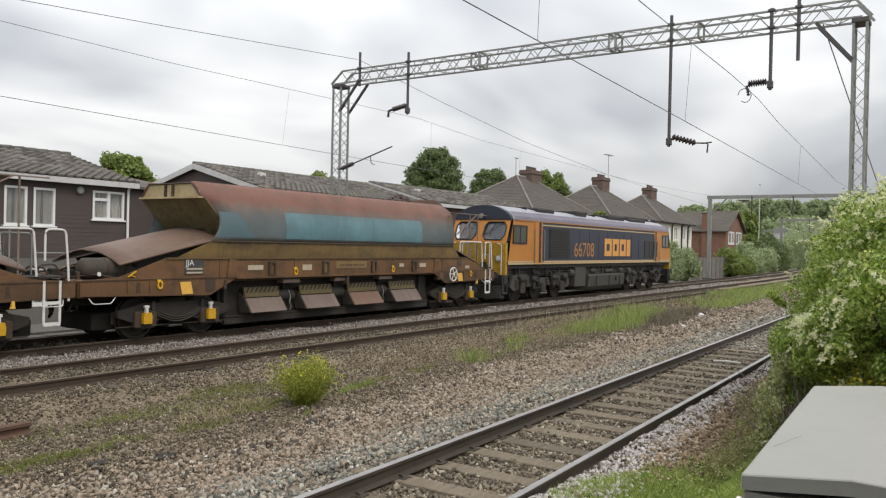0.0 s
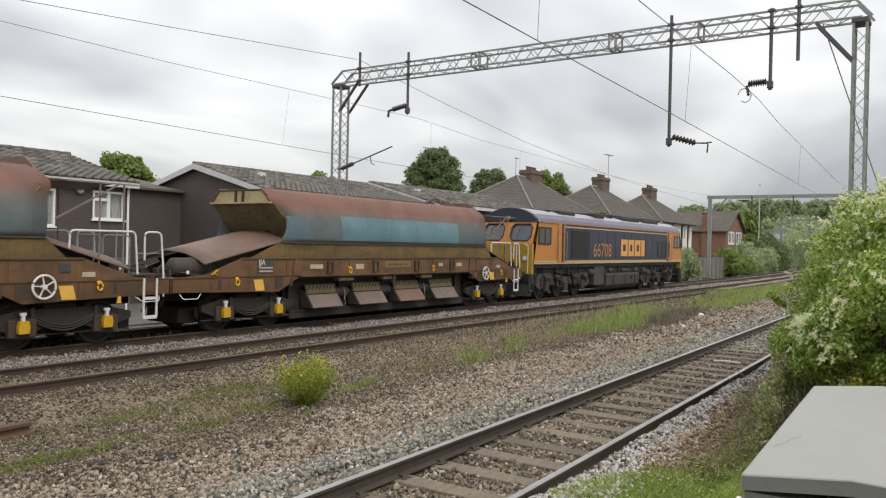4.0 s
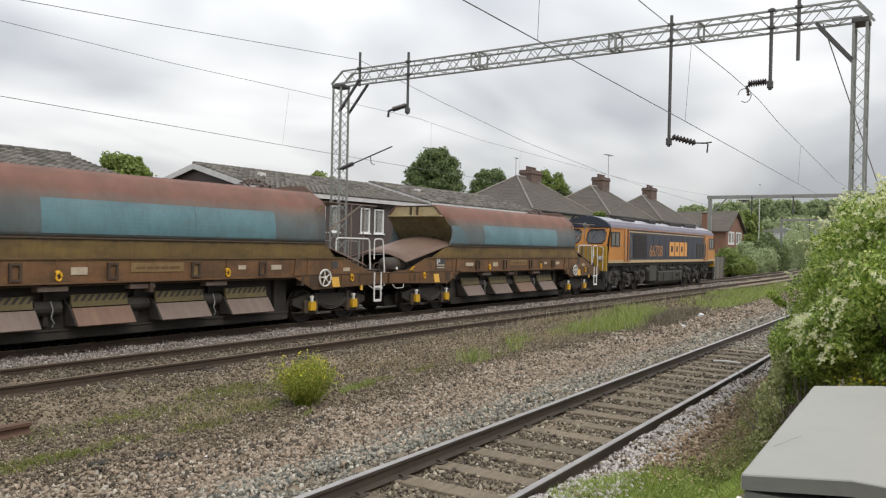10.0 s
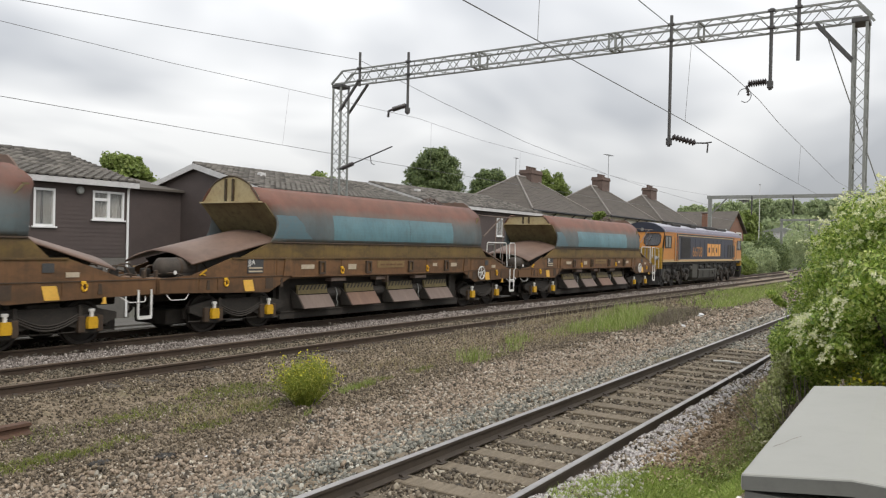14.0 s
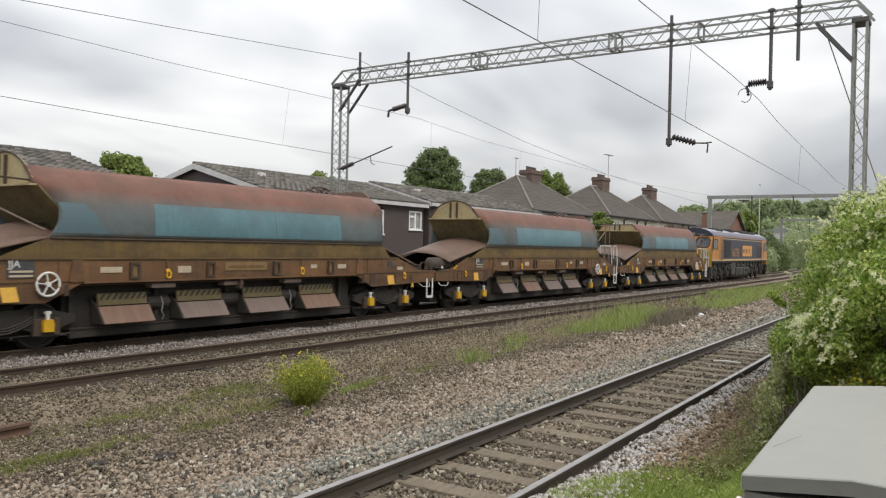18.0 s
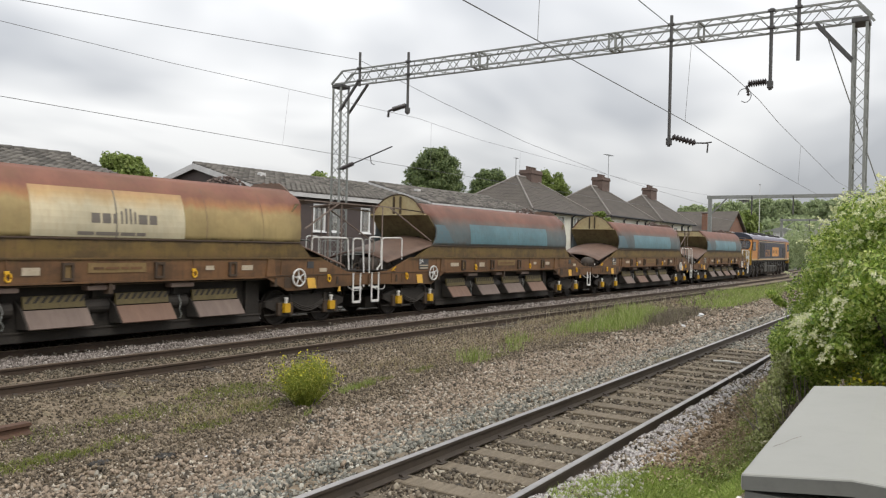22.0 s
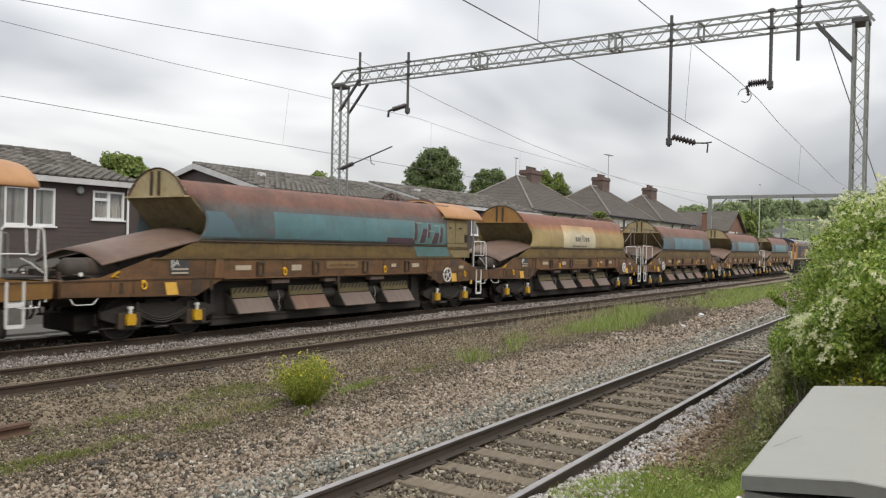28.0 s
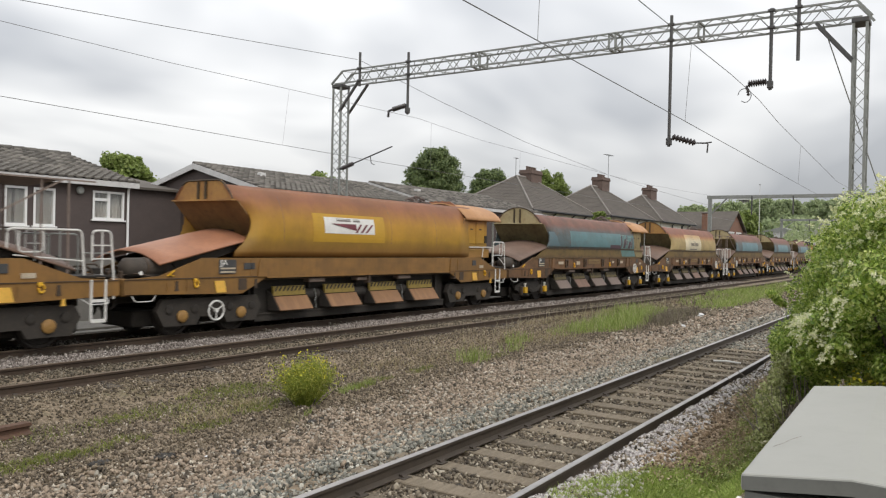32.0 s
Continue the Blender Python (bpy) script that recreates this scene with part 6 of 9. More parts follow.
# ---- the big climbing bush on the near side ----
def climbing_bush():
    rng = np.random.default_rng(5)
    t = thing("climbing_bush", 0, 0, 0, "large climbing bush with cream blossom covering the lineside fence", "bush")
    # (x, y, z, rx, ry, rz)
    blobs = [(9.2, 0.35, 1.5, 1.5, 0.9, 1.1), (10.2, 0.2, 2.2, 1.6, 1.0, 1.0), (11.2, 0.9, 1.6, 1.6, 0.9, 1.1), (12.0, 0.6, 2.5, 1.7, 1.0, 0.9),
             (12.6, 1.5, 1.3, 1.5, 0.8, 1.0), (13.5, 1.2, 2.2, 1.7, 0.9, 0.9), (14.5, 1.45, 1.6, 1.6, 0.8, 1.0), (15.5, 1.35, 2.3, 1.8, 0.9, 0.8),
             (16.5, 1.7, 1.5, 1.6, 0.7, 1.0), (18.0, 1.7, 1.9, 1.8, 0.8, 0.9), (8.6, -0.5, 1.9, 1.4, 1.0, 1.2), (9.8, -0.9, 2.6, 1.8, 1.2, 1.0), (13.0, -0.2, 2.8, 2.0, 1.2, 0.8),
             (12.0, 1.75, 0.7, 1.2, 0.45, 0.55), (14.0, 2.05, 0.8, 1.4, 0.45, 0.65), (16.0, 2.25, 0.9, 1.5, 0.4, 0.65)]
    bm = BM()
    for cx, cy, cz, rx, ry, rz in blobs:
        for k in range(5):
            a = rng.uniform(-1, 1, 3)
            q = (cx + a[0] * rx * 0.7, cy + a[1] * ry * 0.7, cz + a[2] * rz * 0.6)
            tube(bm, [(cx + a[1] * 0.3, cy, 0.0), (cx + a[0] * 0.3, cy + 0.1, cz * 0.5), q], [0.03, 0.022, 0.008], 5)
    part("stems", bm, M["bark"], t)["kind"] = "stuff"
    # each mass breaks up into small leafy clumps with gaps between
    subs = []
    for cx, cy, cz, rx, ry, rz in blobs:
        for k in range(20):
            d = rng.normal(size=3)
            d /= np.linalg.norm(d)
            q = rng.uniform(0.45, 0.84)
            m = rng.uniform(0.18, 0.32)
            subs.append((cx + d[0] * rx * q, cy + d[1] * ry * q, cz + d[2] * rz * q, rx * m, max(ry, 0.8) * m, rz * m * 1.1))
    # low leafy mounds that creep down the bank
    for mx, my, mz, n in ((12.3, 2.1, 0.95, 12), (11.4, 1.95, 0.92, 12), (12.4, 1.95, 1.05, 8), (11.2, 1.6, 1.1, 10), (9.6, 1.20, 1.28, 16), (9.4, 0.98, 1.28, 14), (9.3, 0.74, 1.22, 12), (10.0, 1.5, 1.15, 14)):
        for k in range(n):
            d = rng.normal(scale=(0.30, 0.12, 0.13), size=3)
            subs.append((mx + d[0], my + d[1], mz + d[2], 0.20, 0.15, 0.13))
    # its edge draws away from the track like the fence that it hides
    subs = [b for b in subs if b[1] + b[4] * 0.8 < (0.180 if b[2] < 1.9 else 0.175) * b[0] + (0.18 if b[2] < 1.0 else 0.0)]
    sprig = [(10.7 + 0.12 * k, 2.10 - 0.005 * k, 1.70 - 0.03 * k, 0.10, 0.05, 0.06) for k in range(7)]
    # thin trails of leaves run down to the foot of the bank
    u = rng.uniform(0.35, 1, 40)
    creep = [(9.9 + 1.7 * k + d[0], 1.86 + 0.12 * k + d[1], 0.02 + 0.78 * k ** 1.3 + abs(d[2]), 0.11, 0.06, 0.06) for k, d in zip(u, rng.normal(scale=(0.15, 0.07, 0.08), size=(40, 3)))]
    P, N = clump_points(rng, subs, 860, 0.45)
    P2, N2 = clump_points(rng, creep + sprig, 75, 0.1)
    P, N = np.concatenate([P, P2]), np.concatenate([N, N2])
    keep = P[:, 2] > land(P[:, 0], P[:, 1])
    leaf_cloud("leaves", P[keep], 0.048, M["leaf_bush"], rng, N[keep], t, 0.6, 0.5)["kind"] = "stuff"
    foot = [(9.1 + 1.8 * k + d[0], 1.80 + 0.16 * k + d[1], 0.02 + (0.62 + 0.28 * k) * v, 0.15, 0.08, 0.11) for k, v, d in zip(rng.uniform(0, 1, 90), rng.uniform(0, 1, 90), rng.normal(scale=(0.12, 0.05), size=(90, 2)))]
    F, G = clump_points(rng, foot, 90, 0.2)
    up = F[:, 2] > land(F[:, 0], F[:, 1])
    leaf_cloud("vine_leaves", F[up], 0.045, M["vine_leaf"], rng, G[up], t, 0.5, 0.5)["kind"] = "stuff"
    # hanging sprays of tiny flowers, most of them on the upper side
    C, N = clump_points(rng, [b for b in subs if b[2] > 1.15], 130, 0.98)
    S = np.array(subs)
    buried = ((((C + N * 0.06)[:, None, :] - S[None, :, :3]) / S[None, :, 3:]) ** 2).sum(2).min(1) < 1.0
    ok = ~buried & (N[:, 2] > -0.6) & (C[:, 1] > -1.6) & (np.sin(C[:, 0] * 2.3 + 1.5 * C[:, 2]) + np.sin(C[:, 1] * 3.1 - C[:, 0] * 1.1) + 0.9 * (C[:, 2] - 1.7) + rng.normal(scale=0.9, size=len(C)) > 0.85)
    C, N = C[ok], N[ok]
    k = 26
    u = np.tile(np.linspace(0, 1, k), len(C))[:, None]
    run = np.repeat(N * rng.uniform(0.05, 0.12, len(C))[:, None] + np.array([-0.03, 0.0, 0.03]), k, 0)
    Q = np.repeat(C, k, 0) + run * u + np.array([0, 0, -0.06]) * u * u + rng.normal(scale=0.014, size=(len(C) * k, 3)) * (1.3 - u)
    leaf_cloud("blossom", Q, 0.023, M["leaf_flower"], rng, None, t, 0.9)["kind"] = "stuff"
    # dead grey twigs showing at the foot
    for i in range(70):
        x, y = rng.uniform(9.2, 11.2), rng.uniform(1.35, 1.95)
        z = float(land(x, y))
        d = rng.normal(size=3) * 0.3
        part("twig", tube(BM(), [(x, y, z - 0.02), (x + d[0] * 0.6, y + d[1] * 0.4 + 0.05, z + 0.3), (x + d[0] * 1.3, y + d[1] + 0.08, z + rng.uniform(0.4, 0.85))], [0.011, 0.008, 0.003], 5), M["dead_twig"], t)
    return t


M["vine_leaf"] = islands("dull_olive_vine_leaves", [(0.0, (0.17, 0.18, 0.08)), (0.5, (0.36, 0.40, 0.15)), (0.85, (0.50, 0.53, 0.24)), (1.0, (0.58, 0.52, 0.38))], 0.7, 20, 0.3)
M["dead_twig"] = surface("grey_dead_twig", (0.24, 0.21, 0.17), (0.17, 0.15, 0.12), (0.09, 0.08, 0.06), 0.9, 0, 6, 40, 0.4, 0.2)
climbing_bush()


# ---- lineside cabinet ----
# the lid's grey again, darkened: shade on its edge and lip is painted in
M["cabinet_edge"] = surface("shaded_grey_edge_paint", (0.155, 0.159, 0.146), (0.132, 0.136, 0.125), (0.09, 0.09, 0.082), 0.6, 0, 3, 30, 0.5, 0.05)


def cabinet():
    c = thing("equipment_cabinet", 0, 0, 0, "grey-green steel trackside cabinet with a shallow pitched lid", "cabinet")
    c.matrix_basis = pose(2.80, 0.63, 0, 0, 0, 2.4)
    L, W, zl, zr = 2.12, 0.68, 1.46, 1.498
    za = 1.487
    bm = prism(BM(), [(0, zl - 0.055), (0, zl), (-W / 2, zr), (-W, za), (-W, za - 0.055), (-W / 2, zr - 0.055)], "x", 0, L)
    o = part("lid", bm, M["cabinet"], c)
    mod = o.modifiers.new("edge", "BEVEL")
    mod.width, mod.segments = 0.010, 2
    part("lid_edge", prism(BM(), [(-0.006, zl - 0.054), (-0.006, zl - 0.006), (-W / 2, zr - 0.006), (-W + 0.006, za - 0.006), (-W + 0.006, za - 0.054), (-W / 2, zr - 0.054)], "x", -0.006, -0.002), M["cabinet_edge"], c, "grey edge of the lid with its shade put into the colour")
    part("lid_lip", box(BM(), 0.012, L - 0.012, -W + 0.012, -0.012, zl - 0.095, zl - 0.062), M["cabinet_edge"], c)
    part("body", box(BM(), 0.04, L - 0.04, -W + 0.04, -0.04, 0.35, zl - 0.097, 0.008), M["cabinet"], c)
    part("plinth", box(BM(), 0.06, L - 0.06, -W + 0.06, -0.06, 0.0, 0.35, 0.01), M["concrete"], c)
    part("ledge", box(BM(), -0.16, 0.03, -0.30, -0.02, 1.325, 1.34, 0.004), M["cabinet"], c)
    part("latch", bar(BM(), (-0.10, 0.03, 1.345), (0.0, 0.0, 1.375), 0.014), M["white"], c, "pale door latch")
    rng = random.Random(2)
    pts = [(0.42 + 0.07 * k, -0.03 - 0.028 * k - rng.uniform(0, 0.012), zl + 0.012 + 0.0028 * k) for k in range(7)]
    tw = part("fallen_twig", tube(BM(), pts[:4], 0.0008, 4), M["dead_twig"], None)
    tw.matrix_basis = pose(2.80, 0.63, 0, 0, 0, 2.4)
    tagged(tw, "thin dry twig lying on the cabinet lid", "twig")


cabinet()


# ---- weeds ----
M["moss_leaf"] = islands("low_weed_leaves", [(0.0, (0.13, 0.18, 0.04)), (0.5, (0.27, 0.34, 0.08)), (0.85, (0.40, 0.45, 0.14)), (1.0, (0.50, 0.42, 0.24))], 0.6, 20, 0.3)
M["seed_stem"] = islands("pale_seeding_stem", [(0.0, (0.34, 0.30, 0.19)), (1.0, (0.52, 0.47, 0.32))], 0.8, 20, 0.3)
M["straw_mat"] = islands("pinkish_dead_grass", [(0.0, (0.24, 0.175, 0.125)), (0.6, (0.36, 0.27, 0.20)), (1.0, (0.44, 0.36, 0.27))], 0.9, 20, 0.1)
M["dead_leaf"] = islands("dead_brown_leaf", [(0.0, (0.16, 0.11, 0.07)), (0.6, (0.33, 0.235, 0.15)), (1.0, (0.48, 0.37, 0.25))], 0.9, 20, 0.1)
M["bank_green"] = islands("fresh_green_grass", [(0.0, (0.20, 0.28, 0.05)), (0.5, (0.32, 0.42, 0.085)), (1.0, (0.46, 0.52, 0.17))], 0.6, 20, 0.4)


def patch(name, label, spots, density, height, width, material, seed, lean=0.35):
    rng = np.random.default_rng(seed)
    R = []
    for x, y, rx, ry, k in spots:
        n = int(density * rx * ry * math.pi * k)
        a, r = rng.uniform(0, 2 * math.pi, n), np.sqrt(rng.uniform(0, 1, n)) ** 1.3
        px, py = x + np.cos(a) * r * rx, y + np.sin(a) * r * ry
        R.append(np.stack([px, py, land(px, py) + noisy(px, py, 0.025) - 0.01], 1))
    ob = blades(name, np.concatenate(R), height, width, material, rng, lean)
    tagged(ob, label, "grass", kind="stuff")
    return ob


patch("tall_grass", "tall green grass in a strip between the tracks", [(24.3, 9.7, 2.6, 0.9, 1.0), (21.8, 9.9, 1.2, 0.6, 0.45), (27.3, 10.2, 2.4, 0.9, 1.0), (29.8, 10.5, 2.5, 0.8, 0.9), (18.5, 9.9, 0.6, 0.3, 0.9), (14.85, 9.13, 0.55, 0.35, 1.3), (17.0, 9.3, 0.5, 0.3, 0.6)], 190, 0.33, 0.013, M["grass"], 41, 0.6)
patch("tall_grass", "green grass along the far part of the strip", [(38, 10.6, 3, 0.7, 0.7), (46, 11.0, 5, 0.8, 1.2), (51.5, 10.5, 5, 1.0, 1.2), (60, 10.6, 6, 1.0, 1), (37.6, 9.4, 3, 0.7, 1.1), (42, 9.8, 3.5, 0.9, 1.2), (48, 9.9, 4, 1.0, 1.0)], 60, 0.30, 0.024, M["grass"], 42, 0.8)
patch("dry_grass", "pale dry grass stems among the cinders", [(14.2, 9.8, 1.6, 0.8, 0.35), (12.8, 10.2, 1.2, 0.5, 0.4), (19, 10.0, 3.0, 1.0, 0.35), (26, 11.2, 5, 0.6, 0.8), (7.9, 9.15, 0.8, 0.3, 1.2), (8.35, 9.35, 0.5, 0.22, 1.6), (7.3, 8.95, 0.5, 0.2, 1.4), (33, 10.8, 4, 0.6, 0.8), (22, 10.2, 4, 1.0, 0.5), (17, 10.6, 3, 0.6, 0.3)], 190, 0.13, 0.009, M["straw"], 43, 1.6)
patch("seed_stems", "thin pale seeding grass stems beside the middle track", [(20, 10.8, 3.0, 0.5, 1.0), (24.5, 11.0, 3.0, 0.5, 1.3), (29, 11.2, 3.0, 0.5, 1.3), (33.5, 11.2, 3.0, 0.5, 1.0), (23.5, 9.8, 3.0, 0.8, 0.6), (28, 10.2, 3.0, 0.8, 0.6), (16, 10.4, 2.0, 0.6, 0.4)], 9, 0.46, 0.009, M["seed_stem"], 63, 0.4)
patch("dry_mat", "flattened pinkish dead grass on the cinders", [(7.9, 9.2, 1.0, 0.3, 1.0), (8.5, 9.5, 0.7, 0.25, 0.8), (12.5, 10.1, 1.6, 0.7, 0.4), (14.6, 9.7, 1.8, 0.6, 0.45), (16.6, 9.4, 1.5, 0.4, 0.4), (11.5, 9.2, 0.9, 0.4, 0.4)], 420, 0.035, 0.014, M["straw_mat"], 47, 4.0)
patch("low_weeds", "low green weeds and moss on the cinders", [(8.9, 10.3, 1.0, 0.35, 0.9), (9.2, 10.45, 0.5, 0.2, 1.0), (8.28, 8.95, 0.5, 0.2, 1.2), (8.9, 9.2, 0.7, 0.2, 0.9), (7.1, 8.72, 0.5, 0.2, 1.2), (5.95, 8.82, 0.45, 0.2, 0.9), (4.68, 8.72, 0.8, 0.22, 1.6), (5.2, 8.6, 0.5, 0.15, 1.2), (7.06, 9.94, 0.9, 0.4, 0.5), (6.7, 9.9, 0.3, 0.12, 1.2), (10.65, 8.95, 0.6, 0.2, 1.1), (11.6, 9.15, 0.4, 0.15, 1.0), (8.0, 9.6, 1.2, 0.5, 0.3), (9.9, 9.9, 0.8, 0.3, 0.4), (5.6, 9.9, 0.9, 0.4, 0.25), (13.2, 9.3, 0.5, 0.2, 0.8), (15.8, 9.1, 0.6, 0.2, 0.7)], 1000, 0.075, 0.010, M["moss"], 44, 0.9)
patch("weed_tufts", "thin green tufts beside the flowering weed", [(10.5, 8.85, 0.22, 0.1, 1.0), (11.0, 8.95, 0.2, 0.1, 0.7), (8.55, 8.1, 0.06, 0.05, 2.0), (10.1, 8.75, 0.12, 0.08, 1.0)], 2200, 0.13, 0.008, M["grass"], 50, 0.6)
patch("bank_grass", "short bright green grass on the bank below the cabinet", [(6.75, 2.95, 0.5, 0.22, 1.2), (7.35, 2.85, 0.4, 0.18, 1.2), (7.2, 2.60, 0.75, 0.34, 1.3), (7.9, 2.45, 0.6, 0.30, 1.2), (7.4, 2.1, 0.9, 0.35, 1.3), (8.3, 2.0, 0.9, 0.30, 1.1), (9.0, 1.85, 0.7, 0.26, 1.0), (6.6, 1.8, 0.8, 0.5, 1.0), (9.8, 2.0, 0.6, 0.2, 0.6), (9.6, 2.3, 0.5, 0.12, 0.6), (10.6, 2.1, 0.7, 0.2, 0.6), (11.6, 2.3, 0.9, 0.2, 0.5), (12.8, 2.5, 0.9, 0.2, 0.5)], 3600, 0.075, 0.010, M["bank_green"], 45, 0.9)
patch("bank_straw", "matted dry stems on the bank under the bush", [(9.2, 2.2, 0.8, 0.22, 0.5), (10.3, 2.2, 1.2, 0.3, 0.7), (11.4, 2.35, 1.2, 0.3, 0.8), (12.8, 2.55, 1.3, 0.3, 0.8), (14.8, 2.7, 1.6, 0.3, 0.9)], 900, 0.14, 0.008, M["straw"], 46, 1.0)


def ground_leaves(name, label, spots, per, size, material, seed, rise=0.05):
    """Low broad-leaved weeds that cover the ground in tufts."""
    rng = np.random.default_rng(seed)
    P = []
    for x, y, rx, ry, k in spots:
        for _ in range(int(per * rx * ry * k)):
            q = rng.normal(scale=(rx * 0.5, ry * 0.5))
            n = int(rng.integers(14, 34))
            px, py = x + q[0] + rng.normal(scale=0.045, size=n), y + q[1] + rng.normal(scale=0.035, size=n)
            P.append(np.stack([px, py, land(px, py) + noisy(px, py, 0.025) + np.abs(rng.normal(scale=rise, size=n)) + 0.01], 1))
    P = np.concatenate(P)
    up = np.tile(np.array([[0.0, 0.0, 1.0]]), (len(P), 1))
    ob = leaf_cloud(name, P, size, material, rng, up, None, 0.6)
    tagged(ob, label, "weeds", kind="stuff")


ground_leaves("bank_weeds", "low broad-leaved weeds on the bank", [(8.6, 2.2, 0.8, 0.35, 0.9), (9.6, 2.05, 0.9, 0.35, 1.0), (10.6, 2.1, 0.9, 0.35, 1.2), (11.6, 2.3, 1.0, 0.3, 1.2), (12.8, 2.55, 1.2, 0.3, 1.0), (7.6, 2.4, 0.7, 0.35, 0.5)], 230, 0.030, M["moss_leaf"], 48, 0.06)
ground_leaves("brown_litter", "dead brown leaves and stems on the bank", [(9.0, 2.45, 0.9, 0.3, 1.0), (10.4, 2.45, 1.0, 0.3, 1.0), (11.8, 2.6, 1.1, 0.3, 0.8)], 120, 0.045, M["dead_leaf"], 49, 0.02)


def ragwort(x, y):
    rng = np.random.default_rng(8)
    z = float(land(x, y))
    t = thing("flowering_weed", x, y, z, "bushy yellow-flowering weed growing from the cinders", "plant")
    n = 360
    a, r = rng.uniform(0, 2 * math.pi, n), rng.uniform(0, 1, n) ** 0.55
    lop = 1 + 0.25 * np.sin(a * 2 + 0.6) + 0.22 * np.sin(a * 5) + 0.12 * np.sin(a * 9 + 2)
    tip = np.stack([np.cos(a) * r * 0.61 * lop, np.sin(a) * r * 0.52 * lop, (0.71 - 0.14 * r ** 3) * rng.uniform(0.68, 1.10, n) * (1 - 0.12 * np.cos(a * 3 + 1))], 1)
    for k, p in enumerate(tip[:110]):
        bm = tube(BM(), [(p[0] * 0.25, p[1] * 0.25, 0), (p[0] * 0.7, p[1] * 0.7, p[2] * 0.55), tuple(p)], [0.007, 0.005, 0.002], 4)
        part("stalk", bm, M["ragwort"], t)
    base = np.repeat(tip, 20, 0)
    k = rng.uniform(0.25, 1.0, len(base))[:, None]
    L = np.concatenate([base[:, :2] * (0.25 + 0.75 * k ** 1.3), base[:, 2:] * k], 1) + rng.normal(scale=0.022, size=(len(base), 3))
    L[:, 2] = np.maximum(L[:, 2], 0.03)
    up = np.tile(np.array([[0.0, 0.0, 1.0]]), (len(L), 1)) + rng.normal(scale=0.9, size=(len(L), 3))
    leaf_cloud("leaves", L, 0.055, M["ragwort"], rng, up / np.linalg.norm(up, axis=1)[:, None], t, 0.22)["kind"] = "stuff"
    top = tip[rng.uniform(0, 1, n) < 0.13]
    F = np.repeat(top, 5, 0) + rng.normal(scale=(0.02, 0.02, 0.035), size=(len(top) * 5, 3))
    leaf_cloud("blossom", F, 0.026, M["bloom"], rng, None, t, 0.9)["kind"] = "stuff"


ragwort(9.07, 8.6)


def small_weed(x, y, s, seed, flower=False):
    rng = np.random.default_rng(seed)
    t = thing("small_weed", x, y, float(land(x, y)), "small weed with yellow flowers in the bush" if flower else "small green weed by the track", "plant", "small weeds")
    n = 150
    P = rng.normal(scale=(s, s, s * 0.6), size=(n, 3))
    P[:, 2] = np.abs(P[:, 2]) + (0.55 if flower else 0.02)
    if flower:
        for k in range(14):
            part("stalk", tube(BM(), [(0, 0, 0), tuple(P[k] * 0.6), tuple(P[k])], [0.008, 0.006, 0.003], 4), M["ragwort"], t)
    leaf_cloud("leaves", P, 0.07, M["ragwort"], rng, None, t, 0.4)
    if flower:
        leaf_cloud("blossom", P[:30] + [0, 0, 0.05], 0.035, M["bloom"], rng, None, t, 0.9)


small_weed(9.2, 0.70, 0.2, 4, True)
small_weed(8.8, 0.78, 0.16, 5, True)

# dry brambles at the end of the grass strip
M["bramble"] = islands("dry_brown_bramble", [(0.0, (0.11, 0.09, 0.065)), (0.6, (0.21, 0.175, 0.135)), (0.85, (0.30, 0.26, 0.19)), (1.0, (0.18, 0.21, 0.07))], 0.9, 20, 0.1)
patch("dry_brambles", "low tangle of dry brown brambles between the tracks", [(28.9, 9.1, 2.2, 0.7, 1.0), (31.3, 9.3, 1.6, 0.5, 0.8), (26.9, 8.5, 1.2, 0.35, 0.6), (23.4, 8.4, 1.0, 0.25, 0.4)], 260, 0.36, 0.014, M["bramble"], 61, 0.9)


# ---- small things on the ground ----
def litter(x, y, s, mt, label, seed):
    rng = random.Random(seed)
    bm = BM()
    bmesh.ops.create_icosphere(bm, subdivisions=2, radius=s)
    for v in bm.verts:
        v.co *= rng.uniform(0.6, 1.25)
        v.co.z *= 0.7
    ob = part("litter", bm, mt, None)
    ob.matrix_basis = pose(x, y, float(land(x, y)) + s * 0.45)
    tagged(ob, label, "litter", "litter")


litter(30.75, 8.54, 0.15, M["litter"], "crumpled white plastic bag by the track", 1)
litter(26.2, 7.86, 0.09, M["litter"], "scrap of white plastic by the track", 2)
litter(16.07, 7.78, 0.055, M["red_litter"], "small red scrap on the ballast", 3)
litter(6.11, 7.4, 0.035, M["litter"], "scrap of white paper on the ballast", 4)
M["rust_scrap"] = surface("rusty_scrap_steel", (0.13, 0.07, 0.045), (0.085, 0.05, 0.035), (0.05, 0.035, 0.025), 0.85, 0, 4, 40, 0.5, 0.3)
baulk = part("rail_offcut", prism(BM(), [(-0.10, 0.0), (0.10, 0.0), (0.10, 0.03), (0.03, 0.06), (0.03, 0.11), (0.07, 0.13), (0.07, 0.17), (-0.07, 0.17), (-0.07, 0.13), (-0.03, 0.11), (-0.03, 0.06), (-0.10, 0.03)], "x", -1.6, 0.0), M["rust_scrap"], None)
baulk.matrix_basis = pose(5.46, 10.12, -0.37, 0, 0, 4)
tagged(baulk, "short rusty offcut of old rail lying on the cinders", "scrap rail")
bm = tube(BM(), [(0, 0, 0), (0.25, 0.0, 0.015), (0.56, 0.02, 0.0)], 0.02, 6)
ob = part("stick", bm, M["white"], None)
ob.matrix_basis = pose(17.17, 3.92, -0.13, 0, 0, 86)
